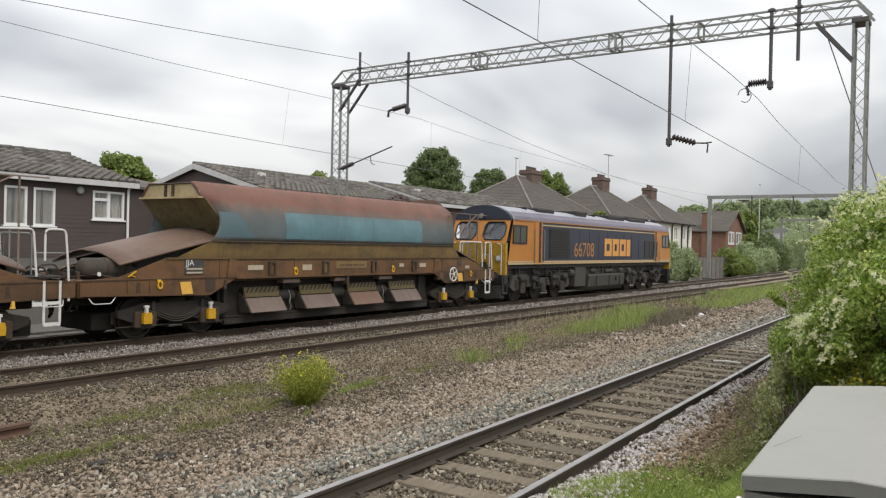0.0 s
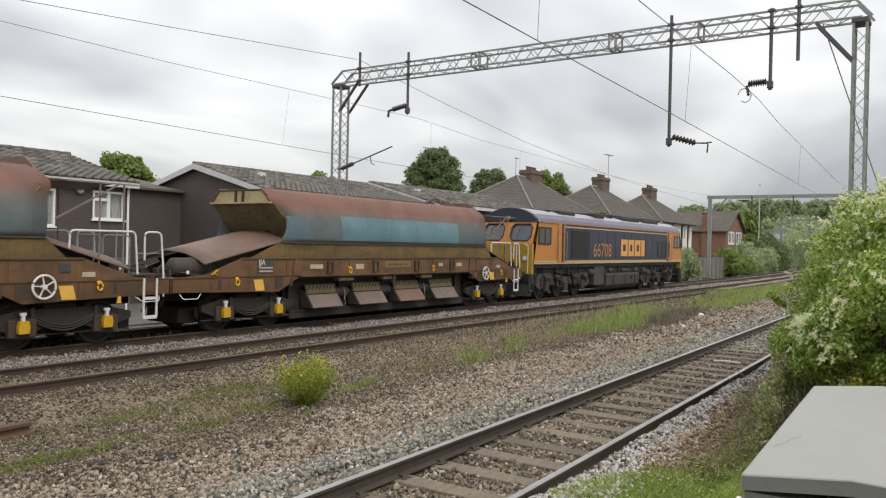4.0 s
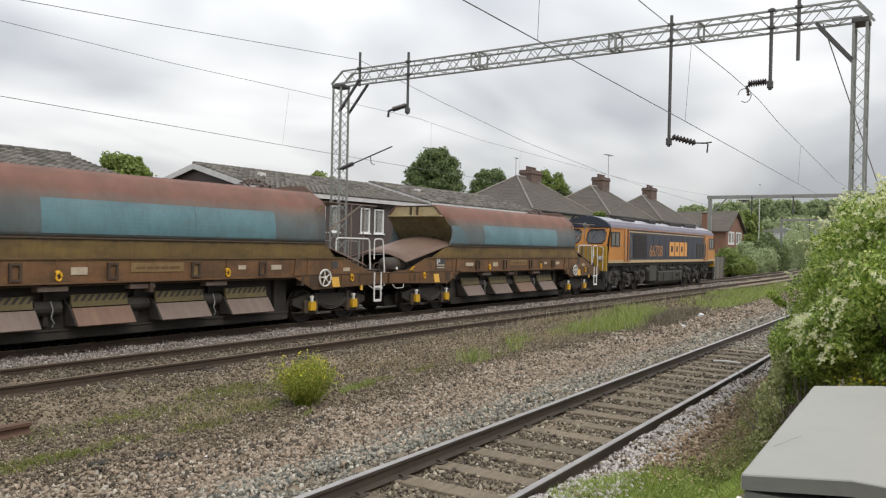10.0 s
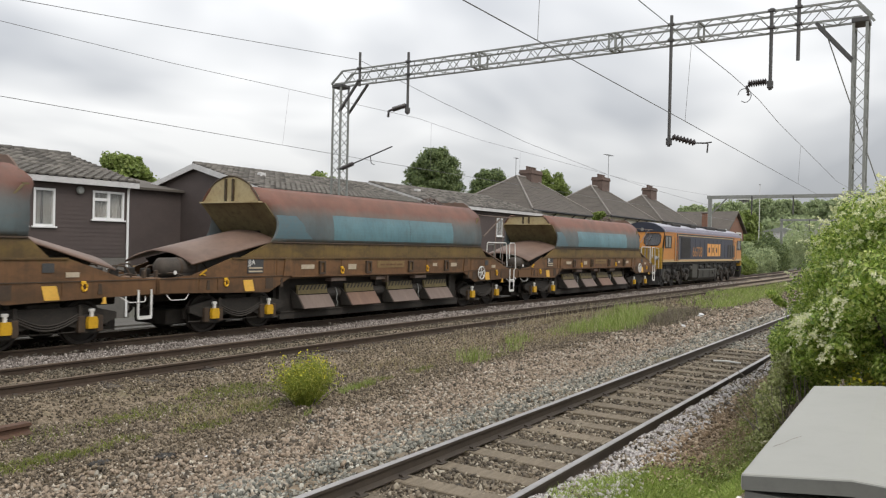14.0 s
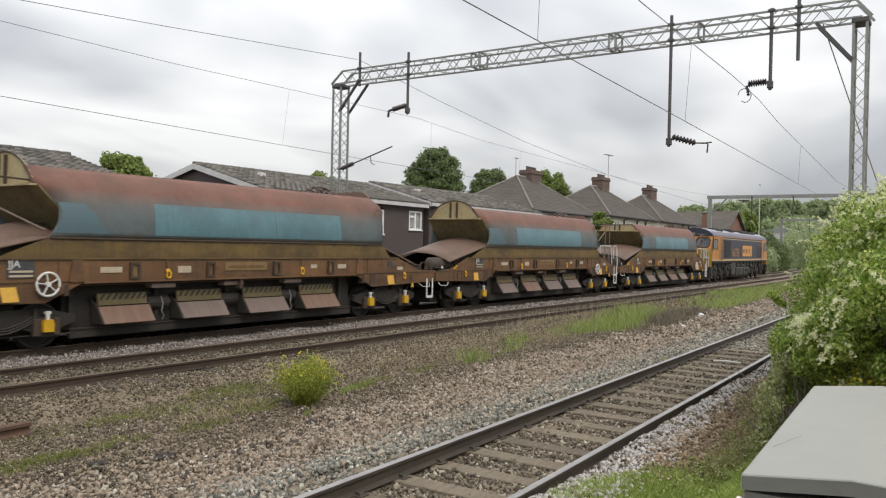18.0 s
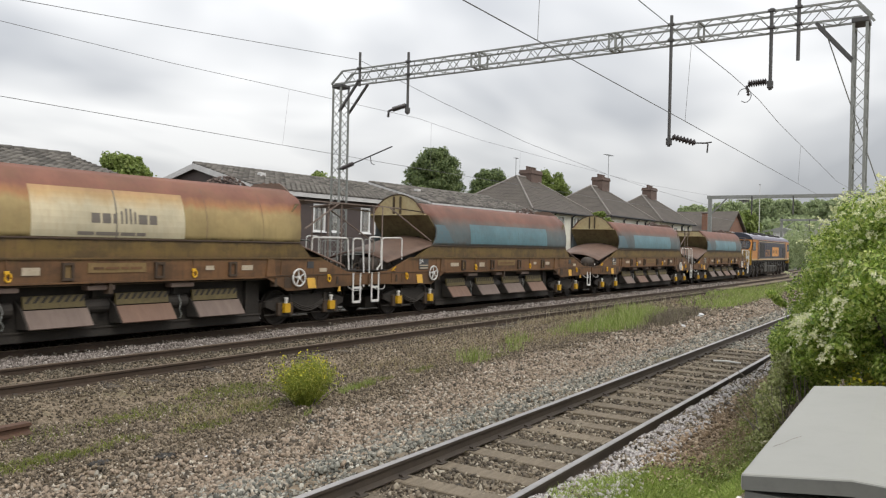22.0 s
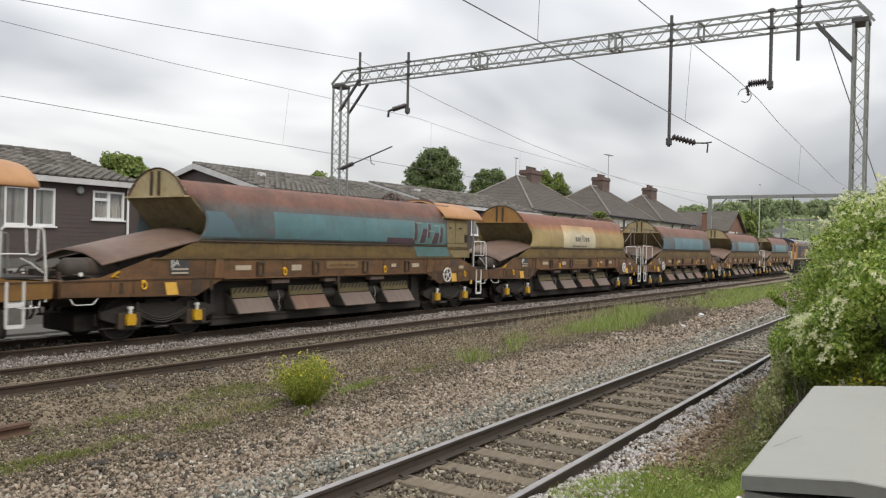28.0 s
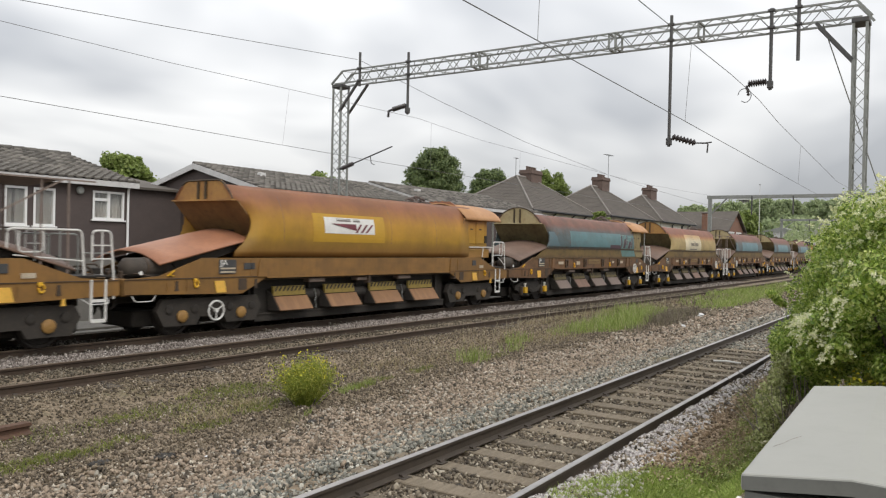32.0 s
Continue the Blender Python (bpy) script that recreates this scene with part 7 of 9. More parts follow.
tagged(ob, "pale broken stick lying across the sleepers", "stick")


def lamp_post(x, y, h):
    t = thing("lamp_post", x, y, -0.7, "tall thin pale lamp post in the distance", "street lamp", "lamp posts")
    part("pole", tube(BM(), [(0, 0, 0), (0, 0, h)], [0.09, 0.05], 8), M["white"], t)
    part("lantern", box(BM(), -0.5, 0.15, -0.12, 0.12, h, h + 0.12, 0.03), M["galv"], t)


lamp_post(180, 37.9, 17.6)
lamp_post(150, 51.9, 14.3)


def ash_spot(x, y, rx, ry, seed):
    """A low spread of black ash."""
    rng = np.random.default_rng(seed)
    n = 110
    a, r = rng.uniform(0, 2 * math.pi, n), np.sqrt(rng.uniform(0, 1, n))
    px, py = x + np.cos(a) * r * rx, y + np.sin(a) * r * ry
    ob = scatter("ash_heap", cube_rock(), np.stack([px, py, land(px, py) + noisy(px, py, 0.025) + 0.012], 1), np.full(n, 0.022), M["ash"], rng)
    tagged(ob, "dark patch of ash and clinker among the stones", "ash", "ash patches", "stuff")


M["ash"] = islands("black_ash", [(0.0, (0.03, 0.028, 0.026)), (1.0, (0.085, 0.078, 0.07))])
for i, (x, y, rx, ry) in enumerate(((5.18, 8.09, 0.12, 0.07), (6.53, 7.24, 0.2, 0.07), (5.76, 7.72, 0.14, 0.07), (8.4, 7.75, 0.22, 0.07))):
    ash_spot(x, y, rx, ry, 300 + i)

# ---- the train ----
M["ring"] = surface("bright_yellow_ring_paint", (0.80, 0.45, 0.02), (0.72, 0.40, 0.02), (0.35, 0.2, 0.04), 0.5, 0, 6, 40, 0.35, 0.1)
M["door_ochre"] = surface("ochre_rusty_door", (0.27, 0.14, 0.06), (0.20, 0.10, 0.045), (0.12, 0.07, 0.04), 0.65, 0, 1.3, 30, 0.6, 0.2, stretch=(5, 1, 0.6))
M["awning"] = surface("faded_brown_grey_sheet", (0.24, 0.185, 0.155), (0.18, 0.14, 0.115), (0.11, 0.075, 0.055), 0.7, 0, 2, 30, 0.5, 0.1)
M["cap"] = surface("grubby_ochre_paint", (0.34, 0.19, 0.05), (0.26, 0.14, 0.04), (0.10, 0.07, 0.04), 0.6, 0, 6, 40, 0.5, 0.1)
# dust, plus the highlights of springs and axleboxes put into a lighter tone
M["dusty"] = surface("dusty_highlit_bogie_steel", (0.042, 0.035, 0.028), (0.028, 0.024, 0.020), (0.07, 0.052, 0.038), 0.8, 0, 2.5, 40, 0.6, 0.3)
WHEEL_R = 0.46
spinning = []     # wheelsets that roll, with their radius


def half_ring(n, ry, rz, zc, a0, a1):
    return [(ry * math.cos(radians(a0 + (a1 - a0) * i / n)), zc + rz * math.sin(radians(a0 + (a1 - a0) * i / n))) for i in range(n + 1)]


def cut(z):
    """Where the barrel side ends, at a height."""
    return min(5.16, 4.69 + (1.75 if z > 2.72 else 0.8) * (z - 2.72) ** 2)


def right_cut(z, hooded):
    """The other end: straight up, then a short overhang; hollowed out where an engine hood joins."""
    if hooded:
        return 5.42 + (0.9 if z > 2.66 else 0.36) * (z - 2.66) ** 2
    return float(np.interp(z, (2.18, 2.85, 3.02, 3.2, 3.36, 3.5, 3.62), (5.42, 5.46, 5.50, 5.61, 5.62, 5.48, 5.30)))


def barrel_side(s, hooded, low=-11):
    """One curved hopper side, with thickness."""
    bm = BM()
    outer = half_ring(12, 1.32, 1.44, 2.46, low, 53)
    inner = half_ring(12, 1.27, 1.39, 2.46, low, 53)
    m = 16
    def grid(prof):
        return [[bm.verts.new((-cut(z) + (cut(z) + right_cut(z, hooded)) * j / m, s * y, z)) for j in range(m + 1)] for y, z in prof]
    A, B = grid(outer), grid(inner)
    for G in (A, B):
        for i in range(12):
            for j in range(m):
                bm.faces.new((G[i][j], G[i][j + 1], G[i + 1][j + 1], G[i + 1][j]))
    for i in range(12):
        for j in (0, m):
            bm.faces.new((A[i][j], A[i + 1][j], B[i + 1][j], B[i][j]))
    for j in range(m):
        bm.faces.new((A[-1][j], A[-1][j + 1], B[-1][j + 1], B[-1][j]))
        bm.faces.new((A[0][j], A[0][j + 1], B[0][j + 1], B[0][j]))
    return bm


def curved_panel(s, x0, x1, z0, z1, proud=0.006, n=8, m=6):
    """A sheet that lies on the barrel side."""
    a0, a1 = [math.degrees(math.asin((z - 2.46) / 1.44)) for z in (z0, z1)]
    bm = BM()
    G = []
    for y, z in half_ring(n, 1.32 + proud, 1.44 + proud, 2.46, a0, a1):
        G.append([bm.verts.new((x0 + (x1 - x0) * j / m, s * y, z)) for j in range(m + 1)])
    for i in range(n):
        for j in range(m):
            bm.faces.new((G[i][j], G[i][j + 1], G[i + 1][j + 1], G[i + 1][j]))
    return bm


def lean_panel(s, x0, x1, z0, z1, lean, proud):
    """A slanting painted stroke on the barrel side."""
    bm = curved_panel(s, x0, x1, z0, z1, proud, 6, 3)
    for v in bm.verts:
        k = (v.co.z - z0) / (z1 - z0)
        v.co.x += lean * k
    return bm


def paint_remnant(s, x1, lean):
    """A patch of old paint from the cut edge of the side to a slanting line."""
    bm = BM()
    a0, a1 = [math.degrees(math.asin((z - 2.46) / 1.44)) for z in (2.30, 2.90)]
    G = []
    for y, z in half_ring(6, 1.324, 1.444, 2.46, a0, a1):
        b = x1 - lean * (z - 2.30) / 0.6 + 0.04 * math.sin(z * 17)
        G.append([bm.verts.new((-cut(z) + 0.03 + (b + cut(z) - 0.03) * j / 4, s * y, z)) for j in range(5)])
    for i in range(6):
        for j in range(4):
            bm.faces.new((G[i][j], G[i][j + 1], G[i + 1][j + 1], G[i + 1][j]))
    return bm


M["pale_spray"] = surface("pale_green_spray_line", (0.26, 0.33, 0.29), (0.19, 0.26, 0.235), (0.11, 0.14, 0.12), 0.6, 0, 4, 40, 0.5, 0)


def end_disc(e, flat):
    """The upright end plate above the hopper."""
    bm = BM()
    pts = []
    for i in range(17):
        a = radians(32 + (180 - 64) * i / 16)
        y, z = 1.32 * math.cos(a), 2.46 + 1.44 * math.sin(a)
        pts.append((y, min(z, flat) if flat else min(z, 3.80) if e > 0 else z))
    x = 5.10 if e < 0 else 5.40
    prism(bm, pts, "x", e * x, e * (x + 0.04))
    return bm


def arch_sheet(e, x0, z0, c0, x1, z1, c1, half=1.28, t=0.04, n=12):
    """A sloping sheet, arched across, from high inside (x0) to low outside (x1)."""
    bm = BM()
    rings = []
    for k in range(7):
        u = k / 6
        x, z, c = x0 + (x1 - x0) * u, z0 + (z1 - z0) * u, c0 + (c1 - c0) * u
        top = [(half * (2 * i / n - 1), z + (c - z) * (1 - (2 * i / n - 1) ** 2)) for i in range(n + 1)]
        ring = top + [(y, zz - t) for y, zz in top[::-1]]
        rings.append([bm.verts.new((e * x, y, zz)) for y, zz in ring])
    loft(bm, rings, True)
    return bm


def wheelset(parent, x, r, under, name="wheelset"):
    ws = new(name)
    ws.parent = parent
    ws.empty_display_size = 0.1
    ws.matrix_basis = pose(x, 0, r)
    for s in (-1, 1):
        bm = BM()
        spin(bm, [(s * -0.065, r + 0.028), (s * -0.04, r + 0.028), (s * -0.03, r), (s * 0.065, r), (s * 0.07, r - 0.06), (s * 0.03, r - 0.08), (s * 0.02, 0.16), (s * 0.07, 0.13), (s * 0.07, 0.09)], "y", 0, s * 0.7525, 0, 28)
        w = part("wheel", bm, M["steel_wheel"], ws, smooth=False)
    bm = spin(BM(), [(-0.74, 0.085), (0.74, 0.085)], "y", 0, 0, 0, 12)
    for s in (-1, 1):
        for k in range(3):
            a = k * 2.1
            box(bm, 0.2 * math.cos(a) - 0.03, 0.2 * math.cos(a) + 0.03, s * 0.5 - 0.05, s * 0.5 + 0.05, 0.2 * math.sin(a) - 0.03, 0.2 * math.sin(a) + 0.03)
    part("axle", bm, under, ws)
    spinning.append((ws, x, r))
    return ws


def spring_box(parent, x, s, mt, y=1.13):
    """Yellow axlebox damper with its white cap."""
    bm = BM()
    b = prism(bm, [(x - 0.10, 0.36), (x + 0.10, 0.36), (x + 0.11, 0.50), (x + 0.085, 0.60), (x - 0.085, 0.60), (x - 0.11, 0.50)], "y", s * (y - 0.06), s * (y + 0.07))
    o = part("axlebox_damper", bm, mt, parent, "bright yellow axlebox damper")
    bm = box(BM(), x - 0.03, x + 0.03, s * y - 0.03, s * y + 0.03, 0.60, 0.72)
    box(bm, x - 0.06, x + 0.06, s * y - 0.035, s * y + 0.035, 0.70, 0.76, 0.01)
    part("damper_cap", bm, M["white"], o)


def bogie(parent, xc, style, yellow):
    b = part("bogie", box(BM(), xc - 0.35, xc + 0.35, -0.95, 0.95, 0.5, 0.9, 0.03), M["under"], parent)
    h = 0.87
    for dx in (-1.45, -0.42, 0.42, 1.45):
        part("brake_beam", box(BM(), xc + dx - 0.34, xc + dx + 0.34, -0.62, 0.62, 0.22, 0.58, 0.03), M["under"], b)
    for s in (-1, 1):
        bm = BM()
        if style == "spring":
            prism(bm, [(xc - 1.5, 0.52), (xc - 1.05, 0.36), (xc - 0.65, 0.36), (xc - 0.45, 0.42), (xc + 0.45, 0.42), (xc + 0.65, 0.36), (xc + 1.05, 0.36), (xc + 1.5, 0.52), (xc + 1.5, 0.66), (xc + 0.9, 0.80), (xc - 0.9, 0.80), (xc - 1.5, 0.66)], "y", s * 0.98, s * 1.08)
            for dx in (-h, h):
                box(bm, xc + dx - 0.24, xc + dx + 0.24, s * 1.05 - 0.1, s * 1.05 + 0.1, 0.24, 0.64, 0.03)
                part("axlebox", box(BM(), xc + dx - 0.27, xc + dx - 0.13, s * 1.13 - 0.05, s * 1.13 + 0.05, 0.28, 0.62, 0.015), M["pocket"], b)
                part("axlebox", box(BM(), xc + dx + 0.13, xc + dx + 0.27, s * 1.13 - 0.05, s * 1.13 + 0.05, 0.28, 0.62, 0.015), M["pocket"], b)
            for k in range(3):
                pts = [(xc - 0.62 + 1.24 * i / 8, s * 1.12, 0.66 - 0.05 * k - 0.20 * math.sin(math.pi * i / 8)) for i in range(9)]
                part("spring_leaf", tube(BM(), pts, 0.020, 5), M["dusty"], b)
            for q in (-0.66, 0.66):
                part("spring_hanger", box(BM(), xc + q - 0.04, xc + q + 0.04, s * 1.12 - 0.03, s * 1.12 + 0.03, 0.52, 0.84, 0.01), M["dusty"], b)
            part("brake_rod", tube(BM(), [(xc - 1.5, s * 1.02, 0.30), (xc + 1.5, s * 1.02, 0.28)], 0.016, 5), M["dusty"], b)
            for q in (-1.42, -0.34, 0.34, 1.42):
                part("brake_block", box(BM(), xc + q - 0.05, xc + q + 0.05, s * 0.78 - 0.05, s * 0.78 + 0.05, 0.34, 0.62, 0.02), M["dusty"], b)
        else:
            prism(bm, [(xc - 1.55, 0.60), (xc - 1.35, 0.24), (xc - 0.45, 0.24), (xc - 0.35, 0.42), (xc + 0.35, 0.42), (xc + 0.45, 0.24), (xc + 1.35, 0.24), (xc + 1.55, 0.60), (xc + 1.4, 0.86), (xc - 1.4, 0.86)], "y", s * 0.98, s * 1.12)
        part("side_frame", bm, M["dusty"] if style != "spring" else M["under"], b)
        for dx in (-h, h):
            if style == "spring":
                spring_box(parent, xc + dx, s, M["yellow"], 1.18)
            else:
                part("axle_cap", spin(BM(), [(0, 0.14), (s * 0.05, 0.14), (s * 0.07, 0.11), (s * 0.09, 0.05)], "y", xc + dx, s * 1.12, 0.46, 18), M["cap"], b, "ochre axle end cap")
                for q in (-0.35, 0.35):
                    part("spring_pot", spin(BM(), [(0, 0.10), (s * 0.03, 0.10), (s * 0.04, 0.06)], "y", xc + dx + q, s * 1.12, 0.62, 14), M["under"], b)
    for dx in (-h, h):
        wheelset(parent, xc + dx, WHEEL_R, M["under"])


def lift_ring(parent, x, z, s, y=1.335):
    pts = [(x + 0.055 * math.cos(a), s * (y + 0.02), z + 0.08 * math.sin(a)) for a in [2 * math.pi * k / 12 for k in range(13)]]
    bm = tube(BM(), pts, 0.021, 6)
    box(bm, x - 0.075, x + 0.02, s * (y + 0.02) - 0.02, s * (y + 0.02) + 0.02, z + 0.06, z + 0.12, 0.01)
    part("lashing_ring", bm, M["ring"], parent, "bright yellow lashing ring")


def handwheel(parent, x, z, s, y=1.40, r=0.225, spokes=5):
    bm = BM()
    tube(bm, [(x + r * math.cos(a), s * y, z + r * math.sin(a)) for a in [2 * math.pi * k / 28 for k in range(29)]], 0.024, 6)
    for k in range(spokes):
        a = 2 * math.pi * k / spokes + 0.5
        bar(bm, (x, s * y, z), (x + r * math.cos(a), s * y, z + r * math.sin(a)), 0.032, 0.02)
    spin(bm, [(-0.03, 0.05), (0.05, 0.05)], "y", x, s * y, z, 12)
    part("handbrake_wheel", bm, M["white"], parent, "white spoked handbrake wheel")


def plate(parent, name, x0, x1, z0, z1, s, mt, y=1.336, lean=0.0, label=""):
    bm = BM()
    prism(bm, [(x0 + lean, z0), (x1 + lean, z0), (x1, z1), (x0, z1)], "y", s * y, s * (y + 0.012))
    return part(name, bm, mt, parent, label)


def letters(parent, text, x, z, size, s, y, mt, name="lettering"):
    cu = bpy.data.curves.new(name, "FONT")
    cu.body, cu.size, cu.extrude = text, size, 0.002
    tmp = bpy.data.objects.new(name, cu)
    me = bpy.data.meshes.new_from_object(tmp)
    bpy.data.objects.remove(tmp)
    me.materials.clear()
    ob = link(name, me, mt, parent)
    ob.matrix_basis = pose(x, s * y, z, 90, 0, 0 if s < 0 else 180)
    return ob


def word_bars(parent, name, x, z, widths, h, gap, s, mt, curved=True, y=1.34):
    """Unreadable or brand lettering as plain bars."""
    for w in widths:
        bm = curved_panel(s, x, x + w, z, z + h, 0.012, 2, 1) if curved else prism(BM(), [(x, z), (x + w, z), (x + w, z + h), (x, z + h)], "y", s * y, s * (y + 0.008))
        part(name, bm, mt, parent)
        x += w + gap


def rail_loop(parent, pts, mt, r=0.022, name="handrail"):
    return part(name, tube(BM(), bow(pts, 0.10), r, 8), mt, parent)


def ladder(parent, x, s, mt, plain=False):
    """A step frame under the end; a plain one is a bare loop."""
    bm = BM()
    w, y, top = 0.16, 1.34, 1.12 if plain else 1.36
    tube(bm, bow([(x - w, s * y, top), (x - w, s * y, 0.50), (x + w, s * y, 0.50), (x + w, s * y, top)], 0.03), 0.026, 6)
    if not plain:
        bar(bm, (x - w, s * y, 0.93), (x + w, s * y, 0.93), 0.04, 0.06)
    bar(bm, (x - w, s * y, 0.52), (x + w, s * y, 0.52), 0.045, 0.07)
    part("step_ladder", bm, mt, parent, "white painted step ladder")


def end_platform(w, e, canopy, paint):
    """Walkway, ladder and handrails over the coupling end e (+1 or -1)."""
    part("walkway", box(BM(), min(e * 6.7, e * 8.2), max(e * 6.7, e * 8.2), -1.2, 1.2, 1.40, 1.44), M["under"], w)
    for s in (-1, 1):
        ladder(w, e * (7.95 if e < 0 else 7.50 if canopy else 7.74), s, M["white"])
        if e > 0:
            h = 2.38 if canopy else 2.36
            if canopy:
                rail_loop(w, [(8.1, s * 1.30, 0.95), (8.1, s * 1.30, 1.5), (8.05, s * 1.28, h), (7.25, s * 1.28, h), (7.22, s * 1.28, 1.45)], M["white"], 0.020)
                rail_loop(w, [(7.96, s * 1.27, h), (7.95, s * 1.27, 1.86), (7.74, s * 1.27, 1.86), (7.72, s * 1.27, h)], M["white"], 0.018)
                part("guard_bar", tube(BM(), [(7.24, s * 1.28, 1.88), (7.74, s * 1.28, 1.88)], 0.017, 6), M["white"], w)
                part("guard_bar", tube(BM(), [(7.62, s * 1.28, 1.80), (7.82, s * 1.28, 1.70), (8.06, s * 1.28, 1.52)], 0.016, 6), M["white"], w)
                rail_loop(w, [(7.75, s * 0.55, 1.45), (7.75, s * 0.55, 2.28), (7.1, s * 0.55, 2.28), (7.1, s * 0.55, 1.5)], M["galv"], 0.016)
                continue
            if paint == "yellow":
                rail_loop(w, [(6.15, s * 1.25, 2.32), (6.15, s * 1.25, 1.92), (6.62, s * 1.25, 1.92), (6.62, s * 1.25, 2.32)], M["white"], 0.016)
                for z in (1.78, 2.06):
                    part("guard_bar", tube(BM(), [(7.62, s * 1.28, z), (8.06, s * 1.28, z)], 0.016, 6), M["white"], w)
                part("guard_bar", tube(BM(), [(6.05, s * 1.26, 1.86), (7.44, s * 1.26, 1.74)], 0.016, 6), M["white"], w)
                part("rail_stanchion", tube(BM(), [(7.84, s * 1.28, 2.36), (7.84, s * 1.28, 1.45)], 0.016, 6), M["white"], w)
            rail_loop(w, [(8.1, s * 1.30, 0.95), (8.09, s * 1.30, 1.5), (8.03, s * 1.28, h), (7.62, s * 1.28, h), (7.62, s * 1.28, 1.75)], M["white"])
            rail_loop(w, [(7.47, s * 1.26, 1.45), (7.40, s * 1.26, h), (5.94 if not canopy else 7.05, s * 1.26, h), (5.92 if not canopy else 7.05, s * 1.26, 1.98 if not canopy else 1.5)], M["white"])
            rail_loop(w, [(7.75, s * 0.55, 1.45), (7.75, s * 0.55, 2.28), (7.1, s * 0.55, 2.28), (7.1, s * 0.55, 1.5)], M["galv"], 0.018)
            for a in (6.45, 6.95):
                if not canopy:
                    part("rail_stanchion", tube(BM(), [(a, s * 1.26, 2.36), (a, s * 1.26, 1.75)], 0.016, 6), M["galv"], w)
            part("guard_bar", tube(BM(), [(7.4, s * 1.26, 1.9), (8.06, s * 1.26, 1.9)], 0.014, 6), M["galv"], w)
            continue
        rail_loop(w, [(e * 8.18, s * 1.30, 0.95), (e * 8.2, s * 1.30, 1.6), (e * 8.18, s * 1.28, 2.42), (e * 7.62, s * 1.28, 2.42), (e * 7.62, s * 1.28, 1.62), (e * 7.75, s * 1.28, 1.5)], M["white"])
        rail_loop(w, [(e * 7.55, s * 1.26, 1.45), (e * 7.55, s * 1.26, 2.40), (e * 6.55, s * 1.26, 2.42), (e * 6.55, s * 1.26, 1.75)], M["white"])
        rail_loop(w, [(e * 7.55, s * 0.55, 1.45), (e * 7.55, s * 0.55, 2.35), (e * 7.05, s * 0.55, 2.35), (e * 7.05, s * 0.55, 1.45)], M["galv"], 0.018)
        part("guard_bar", tube(BM(), [(e * 7.05, s * 0.55, 1.95), (e * 8.1, s * 0.55, 1.95)], 0.016, 6), M["galv"], w)
        part("guard_post", tube(BM(), [(e * 8.1, s * 0.55, 1.45), (e * 8.1, s * 0.55, 2.38), (e * 8.1, 0, 2.38)], 0.018, 6), M["galv"], w)
    if canopy:
        return
    # thin awning on posts above the walkway
    a0, a1 = (6.7, 8.05) if e < 0 else (5.85, 7.68)
    aw = part("awning", prism(BM(), [(-1.29, 3.36), (0.0, 3.46), (1.29, 3.36), (1.29, 3.33), (0.0, 3.43), (-1.29, 3.33)], "x", min(e * a0, e * a1), max(e * a0, e * a1)), M["awning"], w, "thin faded awning sheet")
    for s in (-1, 1):
        for a in (7.55, 7.97) if e < 0 else (6.57, 7.12):
            part("awning_post", tube(BM(), [(e * a, s * 1.25, 1.45), (e * a, s * 1.25, 3.34)], 0.020, 6), M["awning"], w)
        part("awning_strut", bar(BM(), (e * (7.25 if e < 0 else 7.0), s * 1.27, 3.35), (e * (5.0 if e < 0 else 5.62), s * 1.29, 2.35 if e < 0 else 2.58), 0.04, 0.03), M["awning"], w)
        part("awning_tie", bar(BM(), (e * a0, s * 1.0, 3.36), (e * 5.1, s * 1.0, 3.30), 0.035), M["skirt_brown"], w)
    bm = BM()
    for k in range(4):
        box(bm, e * 7.4 - 0.14, e * 7.4 + 0.14, -0.5 + k * 0.28, -0.32 + k * 0.28, 1.44, 1.75 + 0.08 * (k % 2), 0.02)
    part("valve_gear", bm, M["under"], w)


